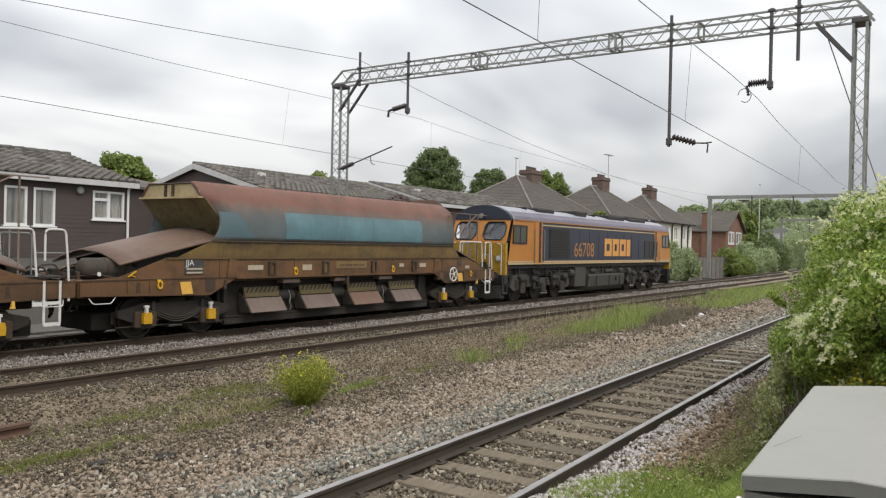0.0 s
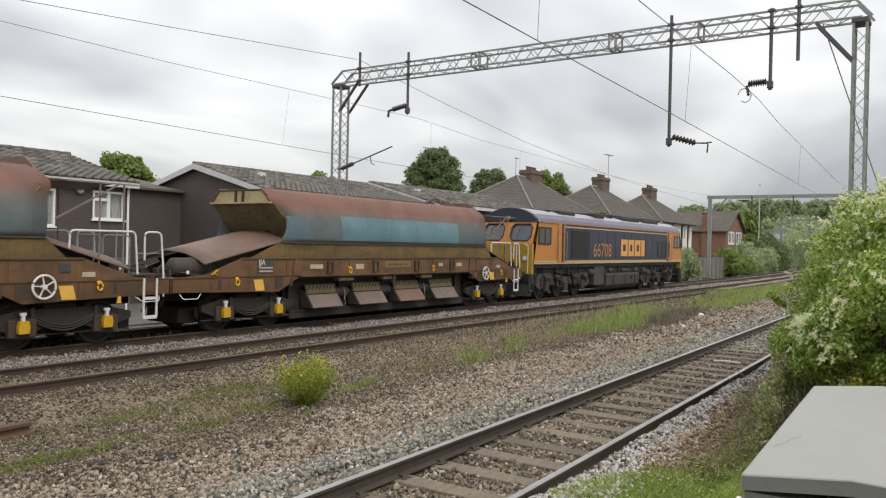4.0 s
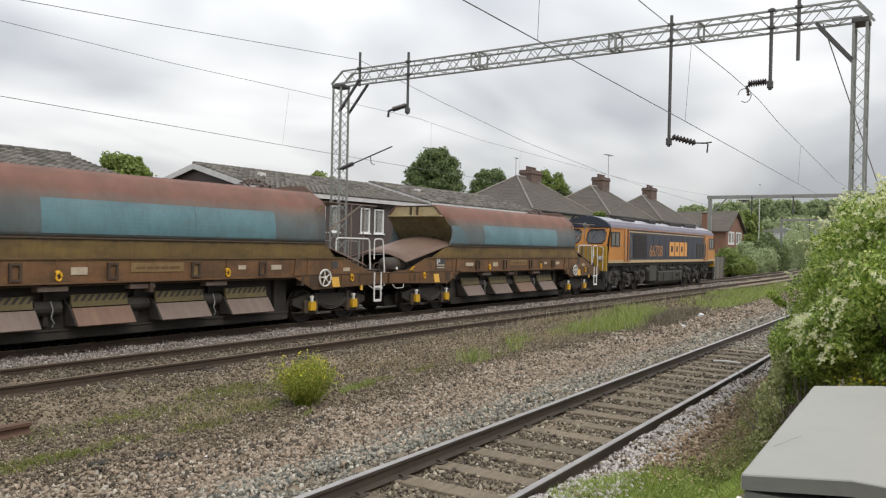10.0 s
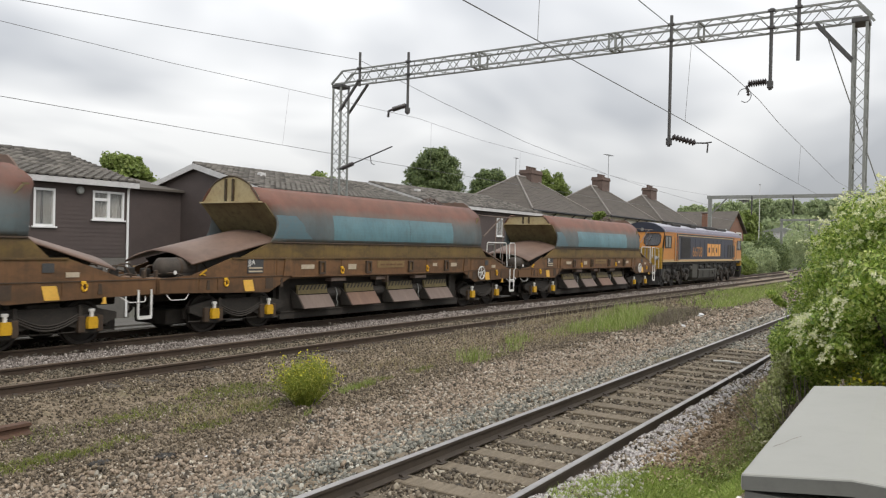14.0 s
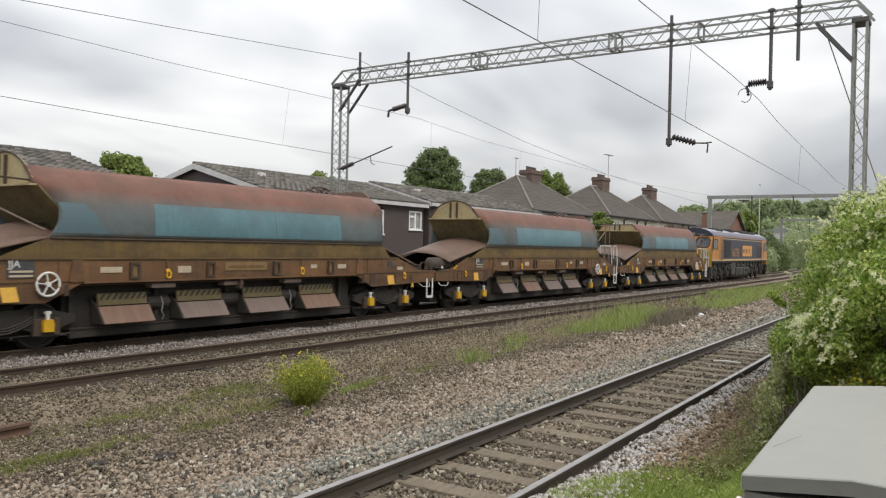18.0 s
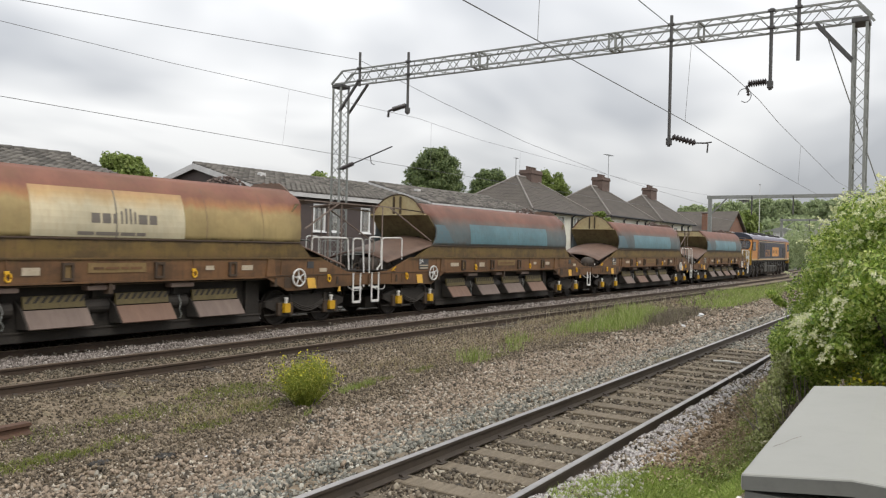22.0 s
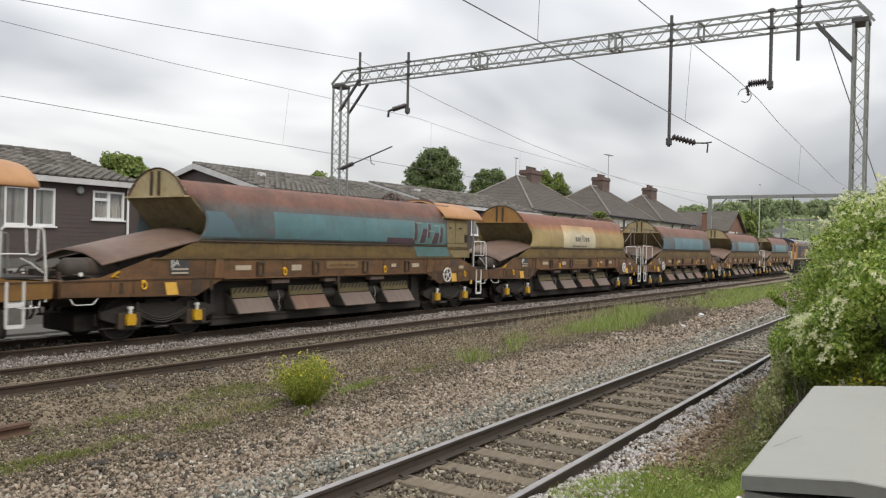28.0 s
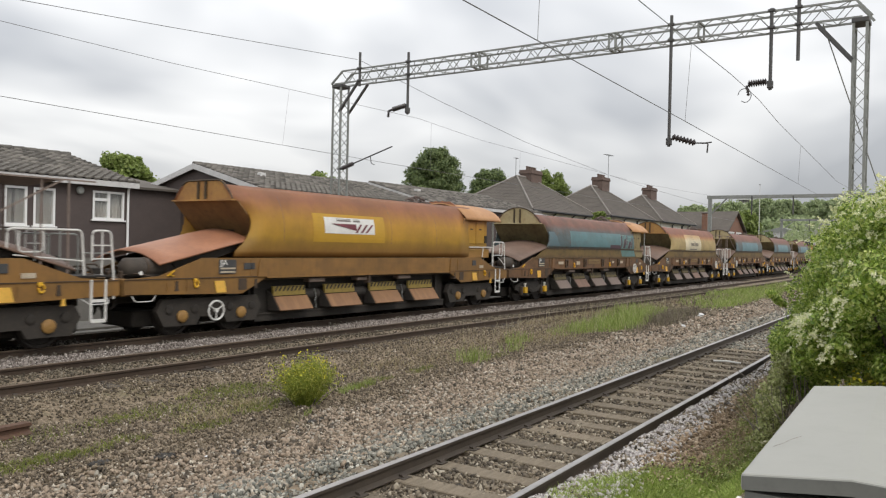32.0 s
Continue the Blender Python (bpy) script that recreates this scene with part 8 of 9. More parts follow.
def canopy(w, e, mt, housing):
    """Curved cover over the engine compartment at the wagon's end."""
    bm = BM()
    prof = half_ring(18, 1.33, 0.80, 2.95, 16, 164)
    ring = prof + [(y * 0.975, z - 0.04) for y, z in prof[::-1]]
    rings = []
    for x, k in ((5.36, 1.0), (6.4, 1.0), (7.4, 1.0), (7.78, 0.97), (8.0, 0.91), (8.08, 0.84)):
        rings.append([bm.verts.new((e * x, y * k, 3.16 + (z - 3.16) * k)) for y, z in ring])
    loft(bm, rings, True)
    part("canopy", bm, mt, w, "faded orange curved canopy", True)
    bm = box(BM(), min(e * 5.5, e * 7.05), max(e * 5.5, e * 7.05), -1.10, 1.10, 2.12, 3.34, 0.02)
    cab = part("engine_housing", bm, housing, w)
    part("engine_deck", box(BM(), min(e * 5.5, e * 7.1), max(e * 5.5, e * 7.1), -1.18, 1.18, 1.78, 2.10, 0.02), housing, w)
    for s in (-1, 1):
        for a in (5.62, 6.24):
            part("housing_door", box(BM(), min(e * a, e * (a + 0.58)), max(e * a, e * (a + 0.58)), s * 1.11 - 0.015, s * 1.11 + 0.015, 2.30, 3.12, 0.01), housing, cab)
            part("door_hinge", box(BM(), e * (a + 0.29) - 0.08, e * (a + 0.29) + 0.08, s * 1.125 - 0.012, s * 1.125 + 0.012, 2.80, 2.84), M["under"], cab)
        part("vent_grille", box(BM(), min(e * 6.86, e * 7.02), max(e * 6.86, e * 7.02), s * 1.12 - 0.02, s * 1.12 + 0.02, 2.34, 2.60), M["under"], cab)
        part("canopy_post", tube(BM(), [(e * 7.30, s * 1.2, 1.45), (e * 7.30, s * 1.2, 3.2)], 0.032, 8), M["galv"], w)
        if housing is M["body_yellow"]:
            rail_loop(w, [(e * 5.55, s * 1.28, 2.17), (e * 7.2, s * 1.28, 2.18), (e * 7.2, s * 1.28, 1.6)], M["white"], 0.02)
            part("rail_stanchion", tube(BM(), [(e * 6.5, s * 1.28, 2.17), (e * 6.45, s * 1.28, 1.8)], 0.018, 6), M["white"], w)
        else:
            part("engine_deck_edge", box(BM(), min(e * 5.5, e * 7.1), max(e * 5.5, e * 7.1), s * 1.20 - 0.02, s * 1.20 + 0.02, 2.10, 2.17), M["skirt_brown"], w)


def hazard_band(parent, x0, x1, s, bright=False):
    base = part("hazard_band", prism(BM(), [(s * 1.09, 0.81), (s * 1.15, 0.81), (s * 1.10, 1.055), (s * 1.04, 1.055)][::-1], "x", x0, x1), M["hazard"] if bright else M["hazard_dim"], parent, "dirty yellow and black hazard band")
    bm = BM()
    n = 8
    for i in range(n):
        a = x0 + (x1 - x0) * (i + 0.15) / n
        d = (x1 - x0) / n * 0.45
        v = [bm.verts.new(p) for p in ((a, s * 1.132, 0.92), (a + d, s * 1.132, 0.92), (a + d + 0.11, s * 1.108, 1.05), (a + 0.11, s * 1.108, 1.05))]
        bm.faces.new(v)
    part("hazard_stripe", bm, M["under"], base)


def load_mesh(seed):
    rng = np.random.default_rng(seed)
    n = 2600
    x, y = rng.uniform(-4.9, 5.2, n), rng.uniform(-0.85, 0.85, n)
    peak = 0.42 * np.exp(-((x - 4.0) / 0.7) ** 2 - (y / 0.5) ** 2) + 0.06 * np.exp(-((x + 3.5) / 0.9) ** 2)
    z = 3.36 + 0.10 * (1 - (y / 0.85) ** 2) + peak + rng.uniform(-0.02, 0.03, n)
    return np.stack([x, y, z], 1)


def wagon(x0, paint, label, left="plain", right="rails", wheel=(5.34, 1.23), flat=False, wheel2=None, seed=0):
    """A bogie ballast hopper wagon; x0 is its middle at the start of the clip."""
    yellow = paint == "yellow"
    body = {"teal": M["body_blue"] if seed == 5 else M["body_teal"], "cream": M["body_cream"], "yellow": M["body_yellow"]}[paint]
    skirt = M["skirt_yellow"] if yellow else M["skirt_brown"]
    slope = M["slope_orange"] if yellow else M["slope_rust"]
    disc = M["end_orange"] if (yellow or paint == "cream") else M["end_cream"]
    inside = M["inside_ochre"] if yellow else M["inside"]
    brim = 3.72 if yellow else 3.56
    w = thing("hopper_wagon", x0, TRAIN_Y, 0, label, "hopper wagon", "ballast wagons")
    rng = random.Random(seed)
    for s in (-1, 1):
        part("hopper_side", barrel_side(s, right == "canopy", -26 if yellow else -11), body, w, smooth=True)
        rim = [(-cut(z) - 0.004, s * (y + 0.004), z) for y, z in half_ring(14, 1.30, 1.42, 2.46, -11, 53)]
        part("side_rim", tube(BM(), rim, 0.012, 5), body, w)
        if paint == "teal":
            part("old_paint", paint_remnant(s, -3.45 - 0.2 * (seed % 2), 0.5), M["old_blue"], w, "slanting remnant of older blue paint")
        bm = BM()
        prism(bm, [(-8.22, 1.02), (-4.98, 0.93), (-4.22, 1.30), (4.22, 1.30), (4.98, 0.93), (8.22, 1.02), (8.22, 1.34), (7.35, 1.40), (6.2, 1.80), (-6.2, 1.80), (-7.35, 1.40), (-8.22, 1.34)], "y", s * 1.29, s * 1.33)
        sole = part("solebar", bm, skirt, w)
        if yellow:
            part("frame_ledge", box(BM(), -6.1, 6.1, s * 1.235 - 0.095, s * 1.235 + 0.095, 1.765, 1.798), skirt, w)
        else:
            part("hopper_skirt", prism(BM(), [(-5.9, 1.80), (5.85, 1.80), (5.42, 2.20), (-4.92, 2.20)], "y", s * 1.24, s * 1.31), skirt, w)
        if not yellow:
            part("waist_rail", box(BM(), -4.9, 5.4, s * 1.32 - 0.02, s * 1.32 + 0.02, 2.175, 2.215, 0.008), M["pocket"], w)
        bm = BM()
        if not yellow:
            box(bm, -6.2, 6.2, s * 1.345 - 0.02, s * 1.345 + 0.02, 1.775, 1.81)
        box(bm, -4.2, 4.2, s * 1.345 - 0.02, s * 1.345 + 0.02, 1.29, 1.325)
        part("frame_flange", bm, skirt, sole)
        for a, b in ((-8.2, -4.3), (4.3, 8.2)):
            part("girder_seam", box(BM(), a, b, s * 1.336 - 0.012, s * 1.336 + 0.012, 1.325, 1.345), M["pocket"], sole)
        for a in (-4.98, 4.98):
            part("web_plate", box(BM(), a - 0.13, a + 0.13, s * 1.334 - 0.006, s * 1.334 + 0.006, 1.02, 1.30), M["pocket"], sole)
        for a in (-7.15, -6.62, -4.72, 4.72, 6.1):
            part("web_stiffener", box(BM(), a - 0.012, a + 0.012, s * 1.338 - 0.01, s * 1.338 + 0.01, 1.05 if abs(a) > 5 else 1.36, 1.31 if abs(a) > 5 else 1.76), skirt, sole)
        vh = bar(BM(), (-7.16, s * 1.34, 1.40), (-6.98, s * 1.36, 1.52), 0.05, 0.025)
        bar(vh, (-7.10, s * 1.35, 1.43), (-7.0, s * 1.35, 1.40), 0.04, 0.02)
        part("valve_handle", vh, M["yellow"], w, "yellow release valve handle")
        part("valve_disc", spin(BM(), [(0, 0.045), (s * 0.015, 0.045)], "y", -7.78, s * 1.27, 1.47, 12), M["white"], w)
        for a in (-4.35, 4.35):
            k = 1 if a > 0 else -1
            part("gusset", prism(BM(), [(a - 0.16, 1.33), (a + 0.16, 1.33), (a + 0.10, 1.77), (a - 0.10, 1.77)], "y", s * 1.33, s * 1.37), skirt, sole)
        # stake pockets
        for a in () if yellow else (-3.05, -1.05, 1.05, 3.1):
            bm = BM()
            for u0, u1, v0, v1 in ((-0.12, 0.12, 1.36, 1.41), (-0.12, 0.12, 1.66, 1.71), (-0.12, -0.07, 1.41, 1.66), (0.07, 0.12, 1.41, 1.66)):
                box(bm, a + u0, a + u1, s * 1.36 - 0.03, s * 1.36 + 0.03, v0, v1)
            p = part("stake_pocket", bm, M["pocket"], sole)
            part("pocket_back", box(BM(), a - 0.07, a + 0.07, s * 1.338 - 0.006, s * 1.338 + 0.006, 1.41, 1.66), M["pale"] if (seed + int(a)) % 3 == 0 else skirt, p)
        for a, z in ((-2.2, 1.44), (2.0, 1.44), (-6.37, 1.21), (6.55, 1.22))[2 if yellow else 0:]:
            lift_ring(w, a, z, s)
            if abs(a) < 3:
                bar_ = box(BM(), a - 0.05, a - 0.02, s * 1.345 - 0.01, s * 1.345 + 0.01, 1.55, 1.78)
                part("ring_strap", bar_, skirt, sole)
        for a, b, z0, z1 in ((-3.85, -3.35, 1.50, 1.62), (-1.95, -1.6, 1.47, 1.62), (2.32, 2.55, 1.52, 1.62), (3.4, 3.75, 1.50, 1.62), (6.16, 6.44, 1.42, 1.52))[4 if yellow else 0:]:
            plate(w, "data_sticker", a, b, z0, z1, s, M["sticker"], label="pale worn sticker")
        if yellow:
            plate(w, "data_panel", -4.95, -4.6, 1.52, 1.68, s, M["plate"], label="small dark data panel")
        else:
            plate(w, "pale_panel", -0.62, 0.72, 1.50, 1.70, s, skirt if yellow else M["pale"], label="pale scuffed panel")
            word_bars(w, "stencil_bar", -0.5, 1.57, (0.22, 0.3, 0.18, 0.26), 0.05, 0.05, s, skirt, False, 1.35)
        plate(w, "data_panel", -5.72, -5.20, 1.42, 1.76, s, M["plate"], label="dark grey data panel")
        letters(w, "JJA", -5.70 if s < 0 else -5.22, 1.63, 0.19, s, 1.352, M["white"])
        for k in range(2):
            plate(w, "data_line", -5.68, -5.24, 1.445 + 0.085 * k, 1.485 + 0.085 * k, s, M["sticker"], 1.349)
        plate(w, "data_panel", 5.68, 5.92, 1.52, 1.70, s, M["plate"], label="small grey data panel")
        # amber tags
        for a in (-5.85, 5.67):
            plate(w, "tag_plate", a, a + 0.30, 0.98, 1.26, s, M["amber"], 1.336, 0.07, "amber rectangular tag plate")
        for a in (7.0,):
            bm = prism(BM(), [(a - 0.05, 0.86), (a + 0.05, 0.86), (a + 0.03, 0.90), (a + 0.025, 1.0), (a - 0.025, 1.0), (a - 0.03, 0.90)], "y", s * 1.30, s * 1.35)
            part("lifting_hook", bm, M["amber"], w)
        # underneath: four chutes with doors
        for i, (a, b) in enumerate(((-3.77, -2.57), (-1.82, -0.52), (0.14, 1.48), (2.11, 3.46))):
            bm = prism(BM(), [(s * 1.165, 0.77), (s * 1.185, 0.79), (s * 1.43, 0.45), (s * 1.405, 0.43)], "x", a, b)
            d = part("chute_door", bm, M["door_ochre"] if yellow else M["door_rust"] if (i + seed) % 3 == 0 else M["door_grey"], w, "flared steel ballast chute door")
            part("door_cheek", prism(BM(), [(s * 1.15, 0.80), (s * 1.40, 0.45), (s * 1.0, 0.43), (s * 0.9, 0.97)], "x", a - 0.03, a), M["under"], d)
            part("door_cheek", prism(BM(), [(s * 1.15, 0.80), (s * 1.40, 0.45), (s * 1.0, 0.43), (s * 0.9, 0.97)], "x", b, b + 0.03), M["under"], d)
            hazard_band(w, a + 0.02, b - 0.02, s, yellow)
        for a in (-2.25, 0.0 - 0.25, 1.75):
            part("door_ram", spin(BM(), [(-0.28, 0.16), (0.28, 0.16)], "x", a, s * 0.95, 0.80, 14), M["under"], w)
            part("ram_cover", box(BM(), a - 0.32, a + 0.3, s * 1.15 - 0.12, s * 1.15 + 0.12, 1.14, 1.24, 0.01), M["door_grey"], w)
        for a in (-2.25, 1.72):
            bm = BM()
            tube(bm, [(a, s * 1.15, 0.95), (a + 0.05, s * 1.17, 0.78), (a + 0.01, s * 1.18, 0.62), (a + 0.07, s * 1.18, 0.52), (a + 0.03, s * 1.18, 0.44)], 0.012, 5)
            part("door_lever", bm, M["galv"], w)
        part("lower_rail", box(BM(), -4.3, 4.3, s * 1.0 - 0.04, s * 1.0 + 0.04, 0.17, 0.35), M["under"], w)
        part("rail_lip", box(BM(), -4.3, 4.3, s * 1.05 - 0.02, s * 1.05 + 0.02, 0.345, 0.375), M["dusty"], w)
        part("conduit", tube(BM(), [(-4.9, s * 1.22, 1.27), (-4.2, s * 1.24, 1.255), (4.2, s * 1.24, 1.255), (4.9, s * 1.22, 1.27)], 0.020, 6), M["pocket"], w)
        for a in (-4.55, -0.1, 4.55, -6.9, 6.9):
            part("bracket", prism(BM(), [(a - 0.05, 1.06), (a + 0.05, 1.06), (a + 0.03, 1.28), (a - 0.03, 1.28)], "y", s * 1.16, s * 1.345), M["pocket"], w)
        # dark web behind the chutes
        part("longitudinal", box(BM(), -4.4, 4.4, s * 0.86 - 0.02, s * 0.86 + 0.02, 0.32, 1.30), M["under"], w)
    # inside slopes and end plates
    for e in (-1, 1):
        o = 0.0 if e < 0 else 0.30
        part("end_plate", end_disc(e, brim if flat and e < 0 else 0), disc if e < 0 else slope, w, "ribbed end plate of the hopper")
        for q in (-0.12, 0.16):
            z1 = brim if (flat and e < 0) else 3.86
            part("end_rib", box(BM(), e * (5.16 + o) - 0.03, e * (5.16 + o) + 0.03, q - 0.03, q + 0.03, 3.24, z1 - 0.03), M["skirt_brown"] if e < 0 else slope, w)
        part("end_coaming", box(BM(), e * (5.15 + o) - 0.07, e * (5.15 + o) + 0.07, -1.13, 1.13, 3.20, 3.24), disc if e < 0 else M["inside"], w)
        if e < 0:
            arc = [(-5.15, y, min(z, brim) if flat else z) for y, z in half_ring(18, 1.32, 1.44, 2.46, 33, 147)]
            part("end_rim", tube(BM(), arc, 0.022, 5), M["skirt_brown"], w)
        bm = BM()
        prism(bm, [(e * (5.1 + o), 3.20), (e * (5.06 + o), 3.20), (e * (4.2 + o), 2.35), (e * (4.24 + o), 2.33)], "y", -1.22, 1.22)
        part("inner_slope", bm, inside, w)
        bm = prism(BM(), [(e * (4.24 + o), 2.38), (e * (4.2 + o), 2.33), (e * (4.95 + o), 2.02), (e * (4.95 + o), 2.08)], "y", -1.22, 1.22)
        part("throat_plate", bm, inside, w)
        bm = BM()
        for q in (-0.45, -0.2, 0.1, 0.35):
            box(bm, e * 4.6 - 0.06, e * 4.6 + 0.06, q - 0.05, q + 0.05, 2.2, 2.5)
            bar(bm, (e * 4.6, q, 2.3), (e * 4.9, q + 0.2, 2.25), 0.05)
        part("hatch_gear", bm, M["under"], w)
        if right == "canopy" and e > 0:
            canopy(w, e, M["canopy_orange"], M["body_yellow"] if yellow else M["housing"])
        else:
            part("slope_sheet", arch_sheet(e, 4.75, 2.26, 2.52, 7.32, 1.67, 1.97) if e < 0 else arch_sheet(e, 5.35, 2.18, 2.40, 7.28, 1.57, 1.86), slope if e < 0 else M["slope_rust"], w, "rusty arched slope sheet", True)
            for s in (-1, 1):
                part("sheet_support", prism(BM(), [(e * 4.9, 2.18), (e * 6.9, 1.74), (e * 6.6, 1.42), (e * 5.9, 1.70), (e * 4.9, 2.0)], "y", s * 1.02, s * 1.07), M["under"], w)
            if e < 0:
                part("air_tank", spin(BM(), [(-0.92, 0.06), (-0.88, 0.16), (-0.80, 0.225), (0.36, 0.225), (0.44, 0.16), (0.48, 0.06)], "x", -7.05, -0.82, 1.57, 20), M["tank_dust"], w, "grimy brown air tank", True)
                for q in (-7.42, -7.0):
                    part("tank_strap", spin(BM(), [(-0.025, 0.235), (0.025, 0.235)], "x", q, -0.82, 1.57, 20), M["pocket"], w)
                part("tank_cradle", prism(BM(), [(-7.55, 1.33), (-6.85, 1.33), (-6.95, 1.44), (-7.45, 1.44)], "y", -1.02, -0.62), M["under"], w)
            for s in (-1, 1):
                part("brake_pipe", tube(BM(), bow([(e * 6.6, s * 0.95, 1.42), (e * 7.3, s * 1.12, 1.36), (e * 7.7, s * 1.05, 1.46), (e * 8.1, s * 0.8, 1.4)], 0.1), 0.018, 6), M["pocket"], w)
                part("brake_pipe", tube(BM(), bow([(e * 7.6, s * 0.4, 1.34), (e * 7.7, s * 0.5, 1.62), (e * 8.0, s * 0.55, 1.60), (e * 8.15, s * 0.6, 1.3)], 0.08), 0.022, 6), M["pocket"], w)
                part("valve_box", box(BM(), e * 7.86 - 0.09, e * 7.86 + 0.09, s * 0.3 - 0.10, s * 0.3 + 0.10, 1.34, 1.54, 0.02), M["under"], w)
                part("lamp_bracket", box(BM(), e * 8.12 - 0.03, e * 8.12 + 0.03, s * 1.05 - 0.05, s * 1.05 + 0.05, 1.34, 1.52, 0.01), M["pocket"], w)
        # headstock, buffers and coupling
        part("headstock", box(BM(), e * 8.17 - 0.06, e * 8.17 + 0.06, -1.28, 1.28, 0.98, 1.36, 0.02), skirt, w)
        part("floor_plate", box(BM(), min(e * 6.2, e * 8.2), max(e * 6.2, e * 8.2), -1.26, 1.26, 1.28, 1.33), M["under"], w)
        for s in (-1, 1):
            bf = part("buffer", spin(BM(), [(-e * 0.25, 0.19), (e * 0.1, 0.19), (e * 0.11, 0.14), (e * 0.30, 0.14), (e * 0.32, 0.23), (e * 0.36, 0.23), (e * 0.37, 0.18)], "x", e * 7.92, s * 0.87, 1.14, 18), M["skirt_brown"], w)
        part("drawbar", box(BM(), min(e * 7.5, e * 8.27), max(e * 7.5, e * 8.27), -0.09, 0.09, 0.92, 1.08, 0.02), M["under"], w)
        part("brake_hose", tube(BM(), bow([(e * 8.2, -0.35, 1.05), (e * 8.25, -0.4, 0.65), (e * 8.27, -0.3, 0.55)], 0.1), 0.028, 6), M["under"], w)
        part("brake_hose", tube(BM(), bow([(e * 8.1, -0.9, 1.0), (e * 8.22, -0.95, 0.72), (e * 8.27, -0.7, 0.66)], 0.1), 0.024, 6), M["under"], w)
        part("shunter_bar", tube(BM(), bow([(e * 8.0, -1.28, 0.98), (e * 7.95, -1.36, 0.86), (e * 7.55, -1.36, 0.86), (e * 7.4, -1.28, 0.98)], 0.05), 0.011, 6), M["white"], w)
        bogie(w, -5.71 if e < 0 else 5.95, "pot" if yellow else "spring", yellow)
    part("centre_sill", box(BM(), -7.9, 7.9, -0.35, 0.35, 0.75, 1.28, 0.02), M["under"], w)
    for a in (-2.25, -0.25, 1.75, -4.25, 3.9):
        part("cross_member", box(BM(), a - 0.05, a + 0.05, -1.0, 1.0, 0.45, 1.3), M["under"], w)
    part("hopper_floor", prism(BM(), [(-0.5, 1.3), (0.5, 1.3), (1.24, 2.2), (-1.24, 2.2)], "x", -4.1, 4.1), M["inside"], w)
    if right == "rails":
        end_platform(w, 1, False, paint)
    if right == "canopy":
        end_platform(w, 1, True, paint)
    if left == "rails":
        end_platform(w, -1, False, paint)
    for s in (-1, 1):
        if right == "plain":
            ladder(w, 7.95, s, M["white"], True)
        if wheel:
            handwheel(w, wheel[0], wheel[1], s, spokes=5 if not yellow else 3)
        if wheel2:
            handwheel(w, wheel2[0], wheel2[1], s, spokes=5 if not yellow else 3, y=1.30)
    ld = load_mesh(seed + 50)
    v, f = cube_rock()
    rg = np.random.default_rng(seed)
    ob = scatter("ballast_load", (v, f), ld, np.full(len(ld), 0.036), M["ballast_load"], rg)
    ob.parent = w
    ob["kind"] = "stuff"
    part("load_bed", box(BM(), -5.0, 5.3, -0.95, 0.95, 3.1, 3.36), M["ballast_load"], w)
    # banners on the sides
    for s in (-1, 1):
        if paint == "teal":
            part("side_banner", curved_panel(s, -2.55, 3.55, 2.29, 2.98), M["blue_panel"] if seed == 5 else M["teal_panel"], w, "faded blue banner panel" if seed == 5 else "teal banner panel")
        if paint == "cream":
            bn = part("side_banner", curved_panel(s, -1.78, 1.73, 2.23, 3.22), M["cream_panel"], w, "rust-stained cream banner panel")
            q = -0.55
            for wd, hg in ((0.19, 0.20), (0.19, 0.20), (0.12, 0.20), (0.05, 0.26), (0.05, 0.32), (0.05, 0.32), (0.05, 0.26), (0.21, 0.20), (0.19, 0.20)):
                word_bars(w, "logo_bar", q, 2.52, (0.045,) if wd < 0.1 else (0.045, wd - 0.09), hg, 0.0, s, M["ink"])
                if wd > 0.15:
                    word_bars(w, "logo_bar", q + wd - 0.045, 2.52, (0.045,), hg, 0.0, s, M["ink"])
                q += wd + 0.055
            word_bars(w, "logo_bar", -0.85, 2.27, (0.36, 0.52, 0.34, 0.22), 0.07, 0.04, s, M["ink"])
            part("banner_seam", curved_panel(s, 0.0, 0.03, 2.23, 3.22, 0.010), M["ink"], w)
        for a in ((0.95, 3.4, -3.6) if yellow else (-3.0, 2.35, 4.1) if paint == "cream" else ()):
            part("panel_seam", curved_panel(s, a, a + 0.014, 2.22, 3.42, 0.005, 8, 1), M["slope_rust"], w)
        if paint == "teal":
            part("banner_seam", curved_panel(s, 1.05, 1.06, 2.30, 2.97, 0.009, 6, 1), M["plate"], w)
        if yellow:
            part("side_banner", curved_panel(s, -2.5, 0.62, 2.24, 3.02), M["yellow_panel"], w, "clean yellow panel")
            part("sign_board", curved_panel(s, -2.06, 0.12, 2.48, 2.93, 0.012), M["white"], w, "white sign board")
            word_bars(w, "logo_bar", -1.55, 2.82, (0.62, 0.30), 0.08, 0.09, s, M["ink"])
            bm = curved_panel(s, -1.78, -0.72, 2.58, 2.76, 0.018, 2, 8)
            for v in bm.verts:
                v.co.z = 2.76 - (2.76 - v.co.z) * min(1.0, (v.co.x + 1.78) / 1.0)
            part("logo_bar", bm, M["maroon"], w)
            for q, ln in ((-0.78, 0.22), (-0.55, 0.26), (-0.34, 0.30)):
                part("logo_bar", lean_panel(s, q, q + 0.10, 2.52, 2.76, ln, 0.018), M["maroon"], w)
